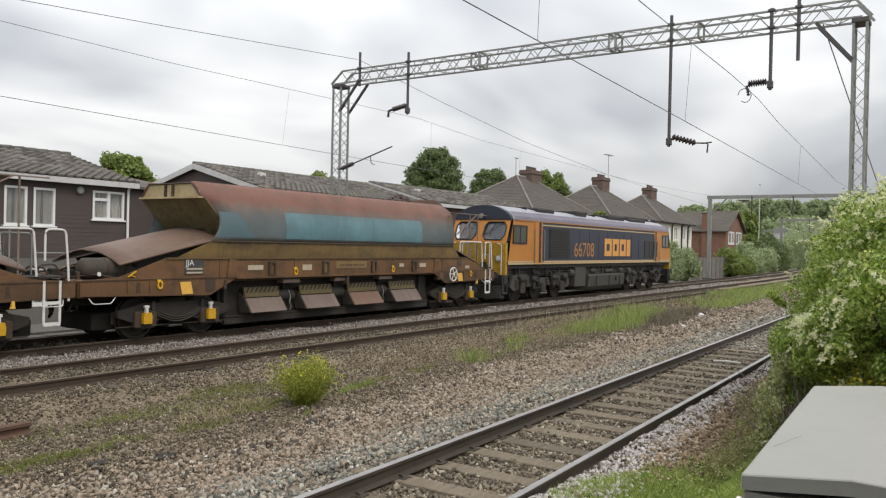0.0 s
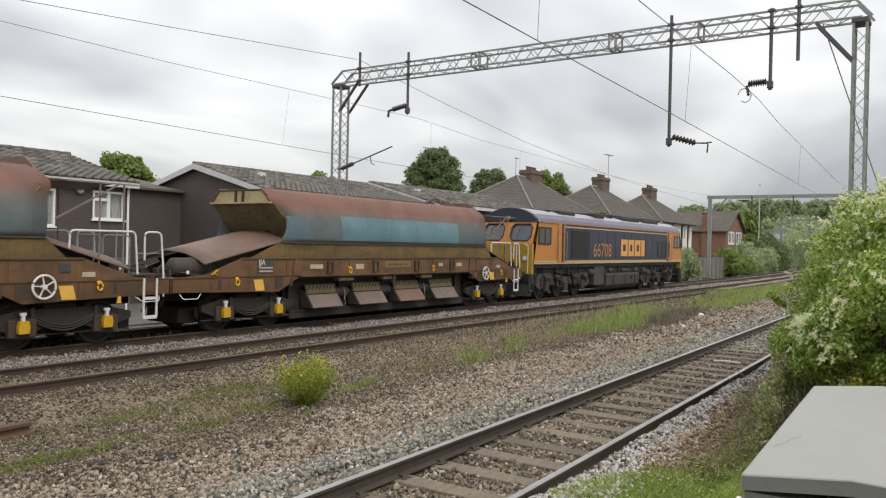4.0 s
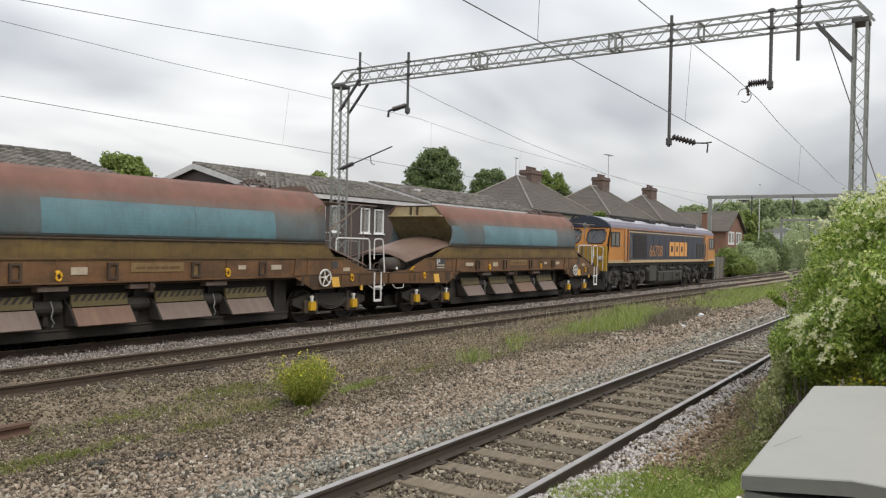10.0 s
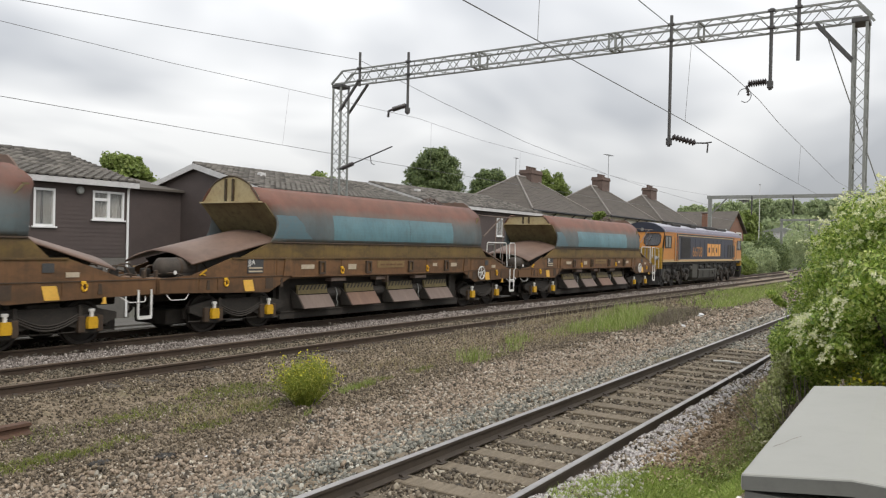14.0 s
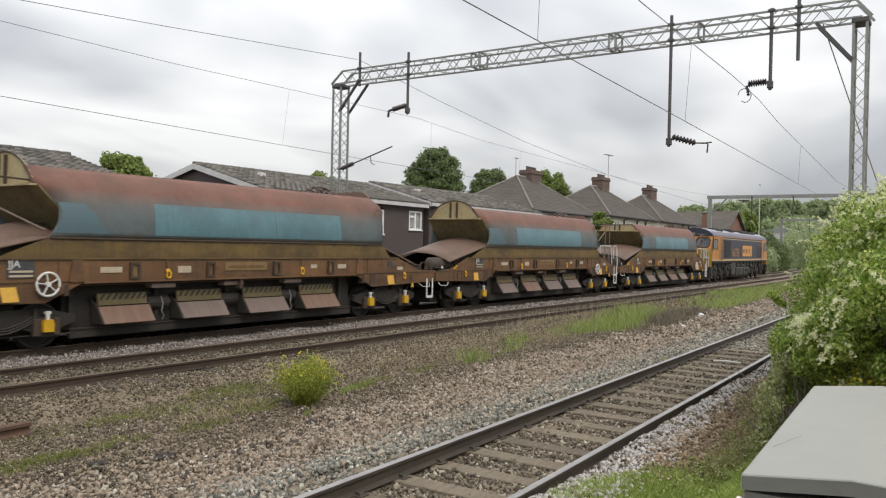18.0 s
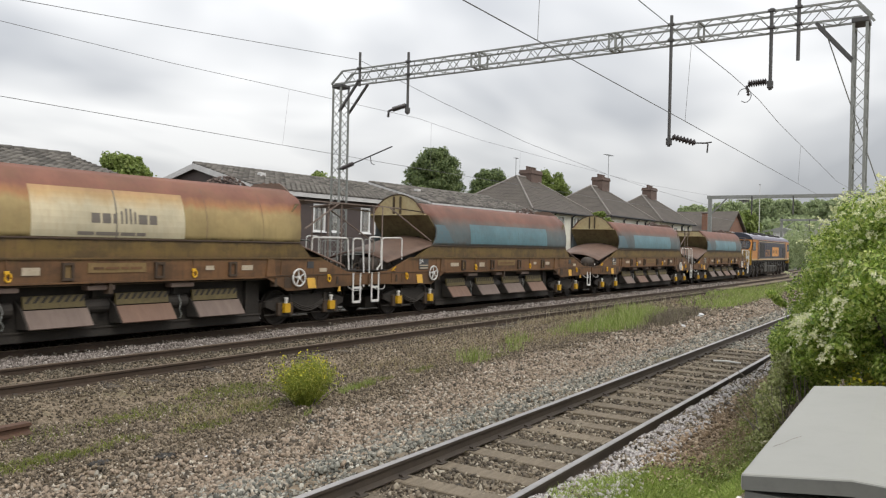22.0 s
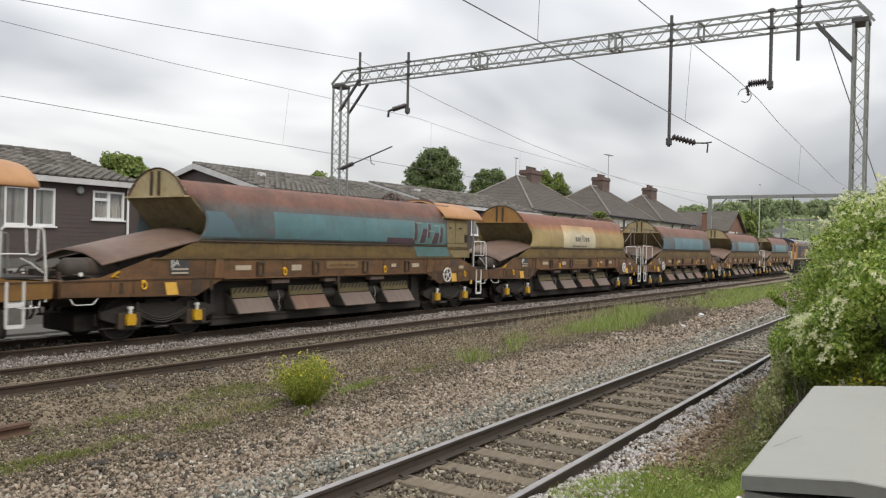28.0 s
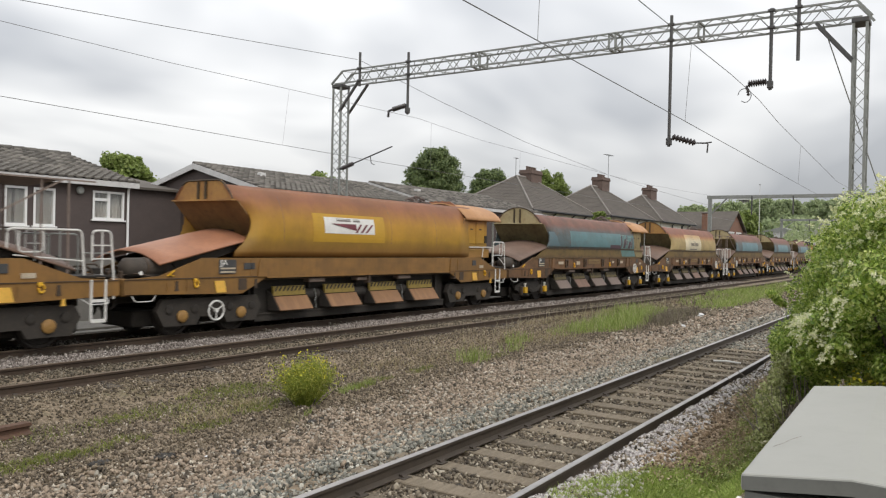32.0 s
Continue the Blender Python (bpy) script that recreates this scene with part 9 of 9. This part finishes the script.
        if seed == 5:
            part("graffiti_ground", lean_panel(s, 3.50, 5.28, 2.24, 2.94, 0.06, 0.008), M["graffiti_teal"], w, "teal graffiti background")
            part("graffiti_ground", curved_panel(s, 2.1, 3.56, 2.24, 2.42, 0.009, 3, 6), M["graffiti"], w)
            part("graffiti_wash", prism(BM(), [(3.7, 1.84), (5.6, 1.84), (5.42, 2.16), (3.5, 2.16)], "y", s * 1.312, s * 1.318), M["graffiti_teal"], w, "teal spray wash on the skirt")
            for k, (q, wd, z0, z1, ln) in enumerate(((3.48, 0.16, 2.36, 2.92, 0.10), (3.78, 0.30, 2.28, 2.74, 0.22), (4.22, 0.14, 2.44, 2.90, 0.12), (4.46, 0.32, 2.26, 2.62, 0.20), (4.92, 0.16, 2.30, 2.80, 0.10))):
                part("graffiti_letter", lean_panel(s, q, q + wd, z0, z1, ln, 0.012), M["graffiti"], w)
                part("graffiti_outline", lean_panel(s, q - 0.05, q - 0.015, z0, z1 + 0.05, ln + 0.02, 0.014), M["pale_spray"], w)
            for q, wd, z in ((3.62, 0.34, 2.90), (4.28, 0.30, 2.66), (4.62, 0.36, 2.84)):
                part("graffiti_outline", lean_panel(s, q, q + wd, z, z + 0.03, 0.05, 0.016), M["pale_spray"], w)
    return w


PITCH, FIRST = 16.54, 17.15
TEAL_LABEL = "rusty grey and teal bogie ballast hopper wagon with brown frame"
wagons = [
    wagon(FIRST, "teal", TEAL_LABEL, "plain", "rails", (5.34, 1.23), True, seed=1),
    wagon(FIRST - PITCH, "teal", TEAL_LABEL, "plain", "rails", (5.36, 1.25), False, seed=2),
    wagon(FIRST - 2 * PITCH, "teal", "rusty grey and teal ballast hopper wagon with white end handrails", "rails", "plain", (-4.96, 1.30), False, seed=3),
    wagon(FIRST - 3 * PITCH, "cream", "rust-stained cream bogie ballast hopper wagon with a cream banner", "plain", "rails", (5.32, 1.28), False, seed=4),
    wagon(FIRST - 4 * PITCH + 0.07, "teal", "rusty teal bogie ballast hopper wagon with graffiti and an engine canopy", "plain", "canopy", (5.36, 1.22), False, seed=5),
    wagon(FIRST - 5 * PITCH, "yellow", "yellow bogie ballast hopper wagon with an orange engine canopy", "plain", "canopy", None, True, (-5.74, 0.56), seed=6),
    wagon(FIRST - 6 * PITCH, "yellow", "yellow bogie ballast hopper wagon with white handrails", "plain", "rails", None, False, (-5.74, 0.56), seed=7),
]


M["mark_dull"] = surface("dull_orange_numerals", (0.42, 0.20, 0.06), (0.36, 0.17, 0.05), (0.2, 0.11, 0.06), 0.5, 0, 3, 30, 0.4, 0)


def locomotive(x0):
    """A six-axle diesel locomotive, cab at each end; x0 is its middle at the start."""
    g = thing("diesel_locomotive", x0, TRAIN_Y, 0, "orange and dark blue six-axle diesel locomotive with yellow ends", "locomotive")
    L = 10.0
    roof = [(1.32, 3.28), (1.26, 3.42), (1.05, 3.60), (0.70, 3.76), (0.35, 3.84), (0, 3.86)]
    full = roof + [(-y, z) for y, z in roof[::-1][1:]]
    sect = [(1.32, 1.52)] + full + [(-1.32, 1.52)]
    # main body between the cabs
    part("body_shell", prism(BM(), [(-y, z) for y, z in sect], "x", -7.1, 7.7), M["loco_blue"], g)
    # cabs: the nose leans back above the waist
    for e in (-1, 1):
        bm = BM()
        inner = 7.1 if e < 0 else 7.7
        # sides and roof as a shell with a raked front
        prof = sect
        def front(z):
            return 10.0 if z < 2.35 else 10.0 - (z - 2.35) * 0.42
        back = [bm.verts.new((e * inner, y, z)) for y, z in prof]
        fr = [bm.verts.new((e * (front(z) - (0.12 if abs(y) > 1.2 else 0.0)), y * 0.985, z)) for y, z in prof]
        n = len(prof)
        for i in range(n):
            j = (i + 1) % n
            bm.faces.new((back[i], back[j], fr[j], fr[i]))
        part("cab_side", bm, M["loco_orange"], g, "orange cab")
        # lower front
        bm = BM()
        poly = [(-1.28, 1.10), (1.28, 1.10), (1.28, 2.36), (-1.28, 2.36)]
        prism(bm, poly, "x", e * 9.86, e * 10.02)
        nose = part("nose", bm, M["loco_yellow"], g, "grubby yellow cab front")
        part("front_door_line", box(BM(), min(e * 10.02, e * 10.03), max(e * 10.02, e * 10.03), -0.02, 0.02, 1.15, 2.30), M["loco_under"], nose)
        part("jumper_box", box(BM(), min(e * 10.02, e * 10.07), max(e * 10.02, e * 10.07), -0.45, -0.2, 1.35, 1.6, 0.01), M["loco_under"], nose)
        bm = BM()
        # upper front with two window openings
        def fp(y, z, o=0.0):
            return (e * (front(z) + o), y, z)
        zs = (2.36, 2.46, 3.20, 3.30)
        cols = (-1.29, -1.17, -0.14, 0.14, 1.17, 1.29)
        V = {(i, k): bm.verts.new(fp(y, z, 0.005)) for i, y in enumerate(cols) for k, z in enumerate(zs)}
        W = {(i, k): bm.verts.new(fp(y, z, -0.06)) for i, y in enumerate(cols) for k, z in enumerate(zs)}
        for i in range(5):
            for k in range(3):
                if k == 1 and i in (1, 3):
                    for (a, b) in (((i, 1), (i + 1, 1)), ((i + 1, 1), (i + 1, 2)), ((i + 1, 2), (i, 2)), ((i, 2), (i, 1))):
                        bm.faces.new((V[a], V[b], W[b], W[a]))
                    continue
                bm.faces.new((V[i, k], V[i + 1, k], V[i + 1, k + 1], V[i, k + 1]))
        part("window_surround", bm, M["loco_orange"], g, "orange surround of the cab windows")
        for y0, y1 in ((-1.17, -0.14), (0.14, 1.17)):
            bm = BM()
            v = [bm.verts.new(fp(y, z, -0.04)) for y, z in ((y0, 2.46), (y1, 2.46), (y1, 3.20), (y0, 3.20))]
            bm.faces.new(v)
            wd = part("cab_window", bm, M["cab_glass"], g)
            bm = BM()
            c = 0.16
            ring = [(y0 + c, 2.48), (y1 - c, 2.48), (y1 - 0.03, 2.48 + c), (y1 - 0.03, 3.18 - c), (y1 - c, 3.18), (y0 + c, 3.18), (y0 + 0.03, 3.18 - c), (y0 + 0.03, 2.48 + c)]
            tube(bm, [fp(*p, 0.012) for p in ring + ring[:1]], 0.03, 6)
            part("window_seal", bm, M["loco_black"], wd)
            for cy, cz, u, w in ((y0, 2.46, 1, 1), (y1, 2.46, -1, 1), (y1, 3.20, -1, -1), (y0, 3.20, 1, -1)):
                bm = BM()
                bm.faces.new([bm.verts.new(fp(cy + a * u, cz + b * w, 0.008)) for a, b in ((0, 0), (0.19, 0), (0, 0.19))])
                part("window_corner", bm, M["loco_orange"], wd)
            part("wiper", bar(BM(), fp((y0 + y1) / 2, 3.15, 0.04), fp((y0 + y1) / 2 + 0.18, 2.68, 0.04), 0.02), M["loco_black"], wd)
        # brow under the roof
        bm = prism(BM(), [(-y * 0.985, z) for y, z in [(1.3, 3.28)] + full + [(-1.3, 3.28)]], "x", e * 9.45, e * (9.66))
        part("roof_brow", bm, M["loco_blue"], g)
        part("cab_bulkhead", box(BM(), min(e * 8.2, e * 8.3), max(e * 8.2, e * 8.3), -1.2, 1.2, 1.6, 3.5), M["cab_inside"], g)
        part("cab_desk", box(BM(), min(e * 9.2, e * 9.7), max(e * 9.2, e * 9.7), -1.1, 1.1, 1.6, 2.45, 0.03), M["loco_under"], g)
        # lamps
        for y in (-0.98, 0.98):
            lm = part("headlight", spin(BM(), [(0, 0.13), (e * 0.04, 0.13), (e * 0.05, 0.10)], "x", e * 10.02, y, 1.75, 16), M["galv"], g)
            part("lens", spin(BM(), [(0, 0.095), (e * 0.012, 0.08)], "x", e * 10.07, y, 1.75, 14), M["white"], lm)
        part("marker_lamp", spin(BM(), [(0, 0.10), (e * 0.05, 0.09)], "x", e * 9.75, 0, 3.42, 14), M["galv"], g)
        # buffer beam, buffers, plough, handrails
        part("buffer_beam", box(BM(), min(e * 9.8, e * 10.1), max(e * 9.8, e * 10.1), -1.3, 1.3, 0.75, 1.12, 0.02), M["loco_under"], g)
        for s in (-1, 1):
            part("buffer", spin(BM(), [(0, 0.17), (e * 0.12, 0.17), (e * 0.13, 0.12), (e * 0.42, 0.12), (e * 0.44, 0.26), (e * 0.50, 0.24)], "x", e * 10.08, s * 0.87, 1.06, 18), M["loco_under"], g)
            rail_loop(g, [(e * 10.12, s * 0.62, 0.9), (e * 10.12, s * 0.62, 2.30), (e * 10.02, s * 0.62, 2.32)], M["white"], 0.017)
            rail_loop(g, [(e * 10.12, s * 1.15, 1.15), (e * 10.12, s * 1.15, 2.30), (e * 10.12, s * 0.95, 2.34)], M["white"], 0.017)
            bm = BM()
            tube(bm, bow([(e * 10.1, s * 1.20, 1.08), (e * 10.12, s * 1.22, 0.40), (e * 9.78, s * 1.22, 0.40), (e * 9.78, s * 1.22, 1.08)], 0.04), 0.05, 6)
            bar(bm, (e * 10.1, s * 1.22, 0.72), (e * 9.78, s * 1.22, 0.72), 0.06)
            part("shunter_step", bm, M["loco_under"], g)
        part("plough", prism(BM(), [(e * 9.9, 0.22), (e * 10.25, 0.22), (e * 10.1, 0.72), (e * 9.9, 0.72)], "y", -1.2, 1.2), M["loco_under"], g)
        for s in (-1, 1):
            # cab side window and door
            a = e * 8.95
            p = part("cab_side_window", box(BM(), a - 0.52, a + 0.52, s * 1.325 - 0.006, s * 1.325 + 0.006, 2.40, 3.02), M["cab_tint"], g)
            bm = BM()
            for u0, u1, v0, v1 in ((-0.58, 0.58, 2.34, 2.40), (-0.58, 0.58, 3.02, 3.08), (-0.58, -0.52, 2.4, 3.02), (0.52, 0.58, 2.4, 3.02), (-0.03, 0.03, 2.4, 3.02)):
                box(bm, a + u0, a + u1, s * 1.33 - 0.015, s * 1.33 + 0.015, v0, v1)
            part("window_frame", bm, M["loco_black"], p)
            d = e * 7.35
            part("cab_door", box(BM(), d - 0.34, d + 0.34, s * 1.328 - 0.012, s * 1.328 + 0.012, 1.56, 3.28, 0.006), M["loco_orange"], g)
            for q in (-0.42, 0.42):
                part("door_handrail", tube(BM(), bow([(d + q, s * 1.33, 1.62), (d + q, s * 1.40, 1.66), (d + q, s * 1.40, 2.9), (d + q, s * 1.33, 2.94)], 0.03), 0.018, 6), M["galv"], g)
            # the recess is flat: its shade is a black strip on the side
            rc = part("door_recess", box(BM(), d - e * 0.12 - 0.09, d - e * 0.12 + 0.09, s * 1.336 - 0.012, s * 1.336 + 0.012, 1.60, 3.26), M["loco_black"], g, "black strip for the shaded recess beside the cab door")
            for q in (1.95, 2.45, 2.85):
                part("red_marking", box(BM(), d - e * 0.12 - 0.03, d - e * 0.12 + 0.03, s * 1.352 - 0.004, s * 1.352 + 0.004, q, q + 0.22), M["signal_red"], rc)
            bm = BM()
            for z in (0.55, 0.85, 1.15):
                box(bm, d - 0.25, d + 0.25, s * 1.25 - 0.08, s * 1.25 + 0.08, z - 0.02, z + 0.02)
            for q in (-0.26, 0.26):
                bar(bm, (d + q, s * 1.28, 0.5), (d + q, s * 1.28, 1.5), 0.03)
            part("door_steps", bm, M["loco_under"], g)
    # roof skin over the blue body
    bm = BM()
    rs = [[(1.335, 3.285), (1.275, 3.43), (1.06, 3.615), (0.705, 3.775), (0.35, 3.855), (0, 3.875)]]
    top = rs[0] + [(-y, z) for y, z in rs[0][::-1][1:]]
    prism(bm, [(-y, z) for y, z in top], "x", -9.5, 9.5)
    rf = part("roof", bm, M["loco_roof"], g, "dirty roof with the sky's grey-blue sheen in its colour")
    for s in (-1, 1):
        for k in range(9):
            a = -9.4 + 2.1 * k
            bm = BM()
            pts = [(1.345, 3.30), (1.285, 3.44), (1.07, 3.625)]
            lo = [bm.verts.new((a, s * y, z)) for y, z in pts]
            hi = [bm.verts.new((a + 2.07, s * y, z)) for y, z in pts]
            for i in range(2):
                bm.faces.new((lo[i], lo[i + 1], hi[i + 1], hi[i]))
            part("cant_panel", bm, M["loco_cant"], rf, "purple-grey panel along the edge of the roof")
        part("cant_line", bar(BM(), (-9.3, s * 1.338, 3.275), (9.3, s * 1.338, 3.275), 0.02, 0.035), M["loco_orange"], rf, "thin orange line under the roof")
    for k in range(7):
        part("roof_joint", box(BM(), -7.3 + 2.4 * k, -7.26 + 2.4 * k, -0.7, 0.7, 3.775, 3.885), M["loco_under"], rf)
    for a, b, hgt in ((-6.6, -4.9, 0.10), (-2.6, -1.4, 0.16), (1.2, 3.6, 0.14), (4.3, 6.8, 0.10)):
        part("roof_hatch", box(BM(), a, b, -0.85, 0.85, 3.62, 3.80 + hgt, 0.06), M["loco_under"], rf)
    part("exhaust", box(BM(), -1.2, -0.2, -0.35, 0.35, 3.8, 4.02, 0.03), M["loco_under"], rf)
    for s in (-1, 1):
        part("horn", spin(BM(), [(0, 0.03), (0.25, 0.08)], "x", 8.8, s * 0.3, 3.92, 10), M["galv"], rf)
        # side details
        def sheet(name, a, b, z0, z1, mt, proud=0.008, label=""):
            return part(name, box(BM(), a, b, min(s * 1.32, s * (1.32 + proud)), max(s * 1.32, s * (1.32 + proud)), z0, z1), mt, g, label)
        gr = sheet("radiator_grille", -6.35, -4.4, 1.75, 3.05, M["loco_black"], 0.012, "black radiator grille")
        bm = BM()
        for k in range(18):
            z = 1.80 + k * 0.068
            box(bm, -6.3, -4.45, s * 1.345 - 0.012, s * 1.345 + 0.012, z, z + 0.028)
        part("louvre", bm, M["loco_under"], gr)
        gr = sheet("side_grille", 5.35, 7.55, 1.75, 2.72, M["loco_black"], 0.012, "black side grille")
        for k in range(3):
            part("grille_panel", box(BM(), 5.4 + 0.72 * k, 6.06 + 0.72 * k, s * 1.34 - 0.012, s * 1.34 + 0.012, 1.8, 2.68), M["loco_black"], gr)
        for k, a in enumerate((-4.3, -3.2, -2.1, -1.0, 0.1, 1.2, 2.3, 3.4, 4.5)):
            sheet("body_door", a, a + 1.04, 1.75, 2.98, M["loco_blue"], 0.010)
        sheet("gold_stripe", -9.9, 9.9, 1.60, 1.66, M["loco_gold"], 0.014, "pale gold waist stripe")
        sheet("sill", -9.9, 9.9, 1.52, 1.58, M["loco_gold"], 0.010)
        sheet("gold_line", -7.0, 7.6, 3.12, 3.17, M["loco_gold"], 0.012)
        sheet("orange_sill", -7.0, 7.6, 1.58, 1.60, M["loco_orange"], 0.012)
        letters(g, "66708", (-3.85 if s < 0 else -1.2), 1.84, 0.92, s, 1.338, M["mark_dull"], "fleet_number")
        # company mark as plain shapes
        for q, wd in ((-0.30, 0.92), (0.74, 0.82), (1.68, 0.86), (2.66, 0.52)):
            bm = BM()
            y, th = s * 1.34, 0.26
            for a, b, c, d in ((q, q + th, 1.86, 2.72), (q + wd - th, q + wd, 1.86, 2.72), (q + th, q + wd - th, 2.72 - th, 2.72), (q + th, q + wd - th, 1.86, 1.86 + th)):
                if b - a > 0.01:
                    box(bm, a, b, y - 0.004, y + 0.004, c, d)
            part("company_mark", bm, M["mark_orange"], g, "pale orange company mark")
        part("battery_box", box(BM(), -3.4, -2.2, s * 1.0 - 0.22, s * 1.0 + 0.22, 0.45, 1.35, 0.03), M["loco_tank"], g)
        # running gear side frames
        for xc in (-6.55, 6.05):
            bm = BM()
            prism(bm, [(xc - 2.75, 0.62), (xc - 2.5, 0.46), (xc - 1.2, 0.60), (xc + 1.2, 0.60), (xc + 2.5, 0.46), (xc + 2.75, 0.62), (xc + 2.55, 1.08), (xc + 1.5, 1.14), (xc + 1.0, 0.94), (xc - 1.0, 0.94), (xc - 1.5, 1.14), (xc - 2.55, 1.08)], "y", s * 1.0, s * 1.12)
            fr_ = part("bogie_frame", bm, M["loco_tank"], g)
            for q in (-2.0, -0.93, 0.93, 2.0):
                part("brake_cylinder", spin(BM(), [(-0.20, 0.09), (-0.16, 0.12), (0.16, 0.12), (0.20, 0.09)], "x", xc + q, s * 1.2, 0.93, 12), M["loco_under"], fr_)
            part("sand_pipe", tube(BM(), bow([(xc - 2.35, s * 1.1, 1.1), (xc - 2.4, s * 1.1, 0.6), (xc - 2.3, s * 0.9, 0.15)], 0.1), 0.025, 6), M["loco_under"], fr_)
            for dx in (-1.86, 0, 1.86):
                part("axlebox", box(BM(), xc + dx - 0.2, xc + dx + 0.2, s * 1.16 - 0.07, s * 1.16 + 0.07, 0.34, 0.74, 0.03), M["dusty"], fr_)
                for q in (-0.42, 0.42):
                    part("coil_spring", spin(BM(), [(0.0, 0.09), (0.06, 0.11), (0.10, 0.09), (0.16, 0.11), (0.20, 0.09), (0.26, 0.11), (0.30, 0.09)], "z", xc + dx + q, s * 1.12, 0.62, 12), M["dusty"], fr_)
            for q in (-0.95, 0.95):
                part("damper", tube(BM(), [(xc + q, s * 1.2, 0.5), (xc + q * 0.6, s * 1.2, 1.2)], 0.05, 8), M["dusty"], fr_)
    part("underframe", box(BM(), -9.8, 9.8, -1.22, 1.22, 1.36, 1.54), M["loco_under"], g)
    part("frame_web", box(BM(), -9.6, 9.6, -1.0, 1.0, 1.0, 1.36), M["loco_black"], g)
    for s in (-1, 1):
        for z, r in ((1.30, 0.035), (1.20, 0.025), (1.10, 0.03)):
            part("frame_pipe", tube(BM(), bow([(-8.9, s * 1.08, z), (-3.9, s * 1.10, z), (-3.7, s * 1.10, z - 0.06), (3.6, s * 1.10, z - 0.06), (3.9, s * 1.08, z), (8.8, s * 1.08, z)], 0.08), r, 6), M["loco_under"], g)
        for k in range(15):
            part("pipe_clip", box(BM(), -8.7 + 1.22 * k, -8.62 + 1.22 * k, s * 1.11 - 0.05, s * 1.11 + 0.05, 1.02, 1.37), M["loco_under"], g)
        for a, w, z0, h in ((-3.9, 0.35, 0.95, 0.3), (-1.5, 0.5, 1.05, 0.22), (0.3, 0.9, 1.04, 0.18), (2.1, 0.4, 1.02, 0.25), (3.3, 0.3, 0.9, 0.35)):
            part("air_tank", spin(BM(), [(0, h * 0.35), (0.05, h * 0.5), (w, h * 0.5), (w + 0.05, h * 0.35)], "x", a, s * 1.12, z0 + h / 2, 12), M["loco_tank"], g)
        for a in (-1.0, 0.6, 2.0):
            part("tank_strap", box(BM(), a, a + 0.06, s * 1.255 - 0.01, s * 1.255 + 0.01, 0.40, 0.93), M["loco_under"], g)
        part("fuel_filler", spin(BM(), [(0, 0.09), (s * 0.05, 0.09), (s * 0.06, 0.05)], "y", 1.5, s * 1.25, 0.75, 12), M["dusty"], g)
    # black block added above the tank, standing for the dark under the body
    part("tank_bracket", box(BM(), -2.4, 3.2, -1.1, 1.1, 0.98, 1.24), M["loco_black"], g)
    part("fuel_tank", prism(BM(), [(-1.2, 0.42), (-1.0, 0.22), (1.0, 0.22), (1.2, 0.42), (1.25, 0.92), (1.15, 1.0), (-1.15, 1.0), (-1.25, 0.92)], "x", -1.9, 2.7), M["loco_tank"], g)
    for xc in (-6.55, 6.05):
        part("bogie_bolster", box(BM(), xc - 2.2, xc + 2.2, -0.6, 0.6, 0.55, 1.15, 0.04), M["loco_under"], g)
        for dx in (-1.86, 0, 1.86):
            wheelset(g, xc + dx, 0.53, M["loco_under"])
    return g


loco = locomotive(36.33)


# ---- what moves ----
def travelled(t):
    """How far the train has rolled since the start."""
    u = t / 16.0 - 1.0
    return (((-0.581 * u - 1.133) * u + 18.954) * u + 42.97) * u + 23.479 - 0.021


def motions():
    times = [i * 0.5 for i in range(65)]
    for w in wagons + [loco]:
        x0, half = w.location.x, 6.3 if w is loco else 5.8
        rows = []
        for t in times:
            x = x0 + travelled(t)
            a, b = float(bend(x - half)), float(bend(x + half))
            rows.append((t, pose(x, TRAIN_Y + (a + b) / 2, 0, 0, 0, math.degrees(math.atan2(b - a, 2 * half)))))
        walk(w, rows)
    # wheels roll without slipping: a row for about every 70 degrees
    step, rows = 0.53, {}
    for r in (WHEEL_R, 0.53):
        marks, goal, t = [0.0], radians(70) * r, 0.0
        while t < 32.0:
            t += 1.0 / FPS
            if travelled(t) >= goal:
                marks.append(t)
                goal = travelled(t) + radians(70) * r
        if marks[-1] < 31.99:
            marks.append(32.0)
        rows[r] = marks
    for ws, x, r in spinning:
        walk(ws, [(t, Matrix.Translation((x, 0, r)) @ Euler((0, travelled(t) / r, 0)).to_matrix().to_4x4()) for t in rows[r]])


motions()
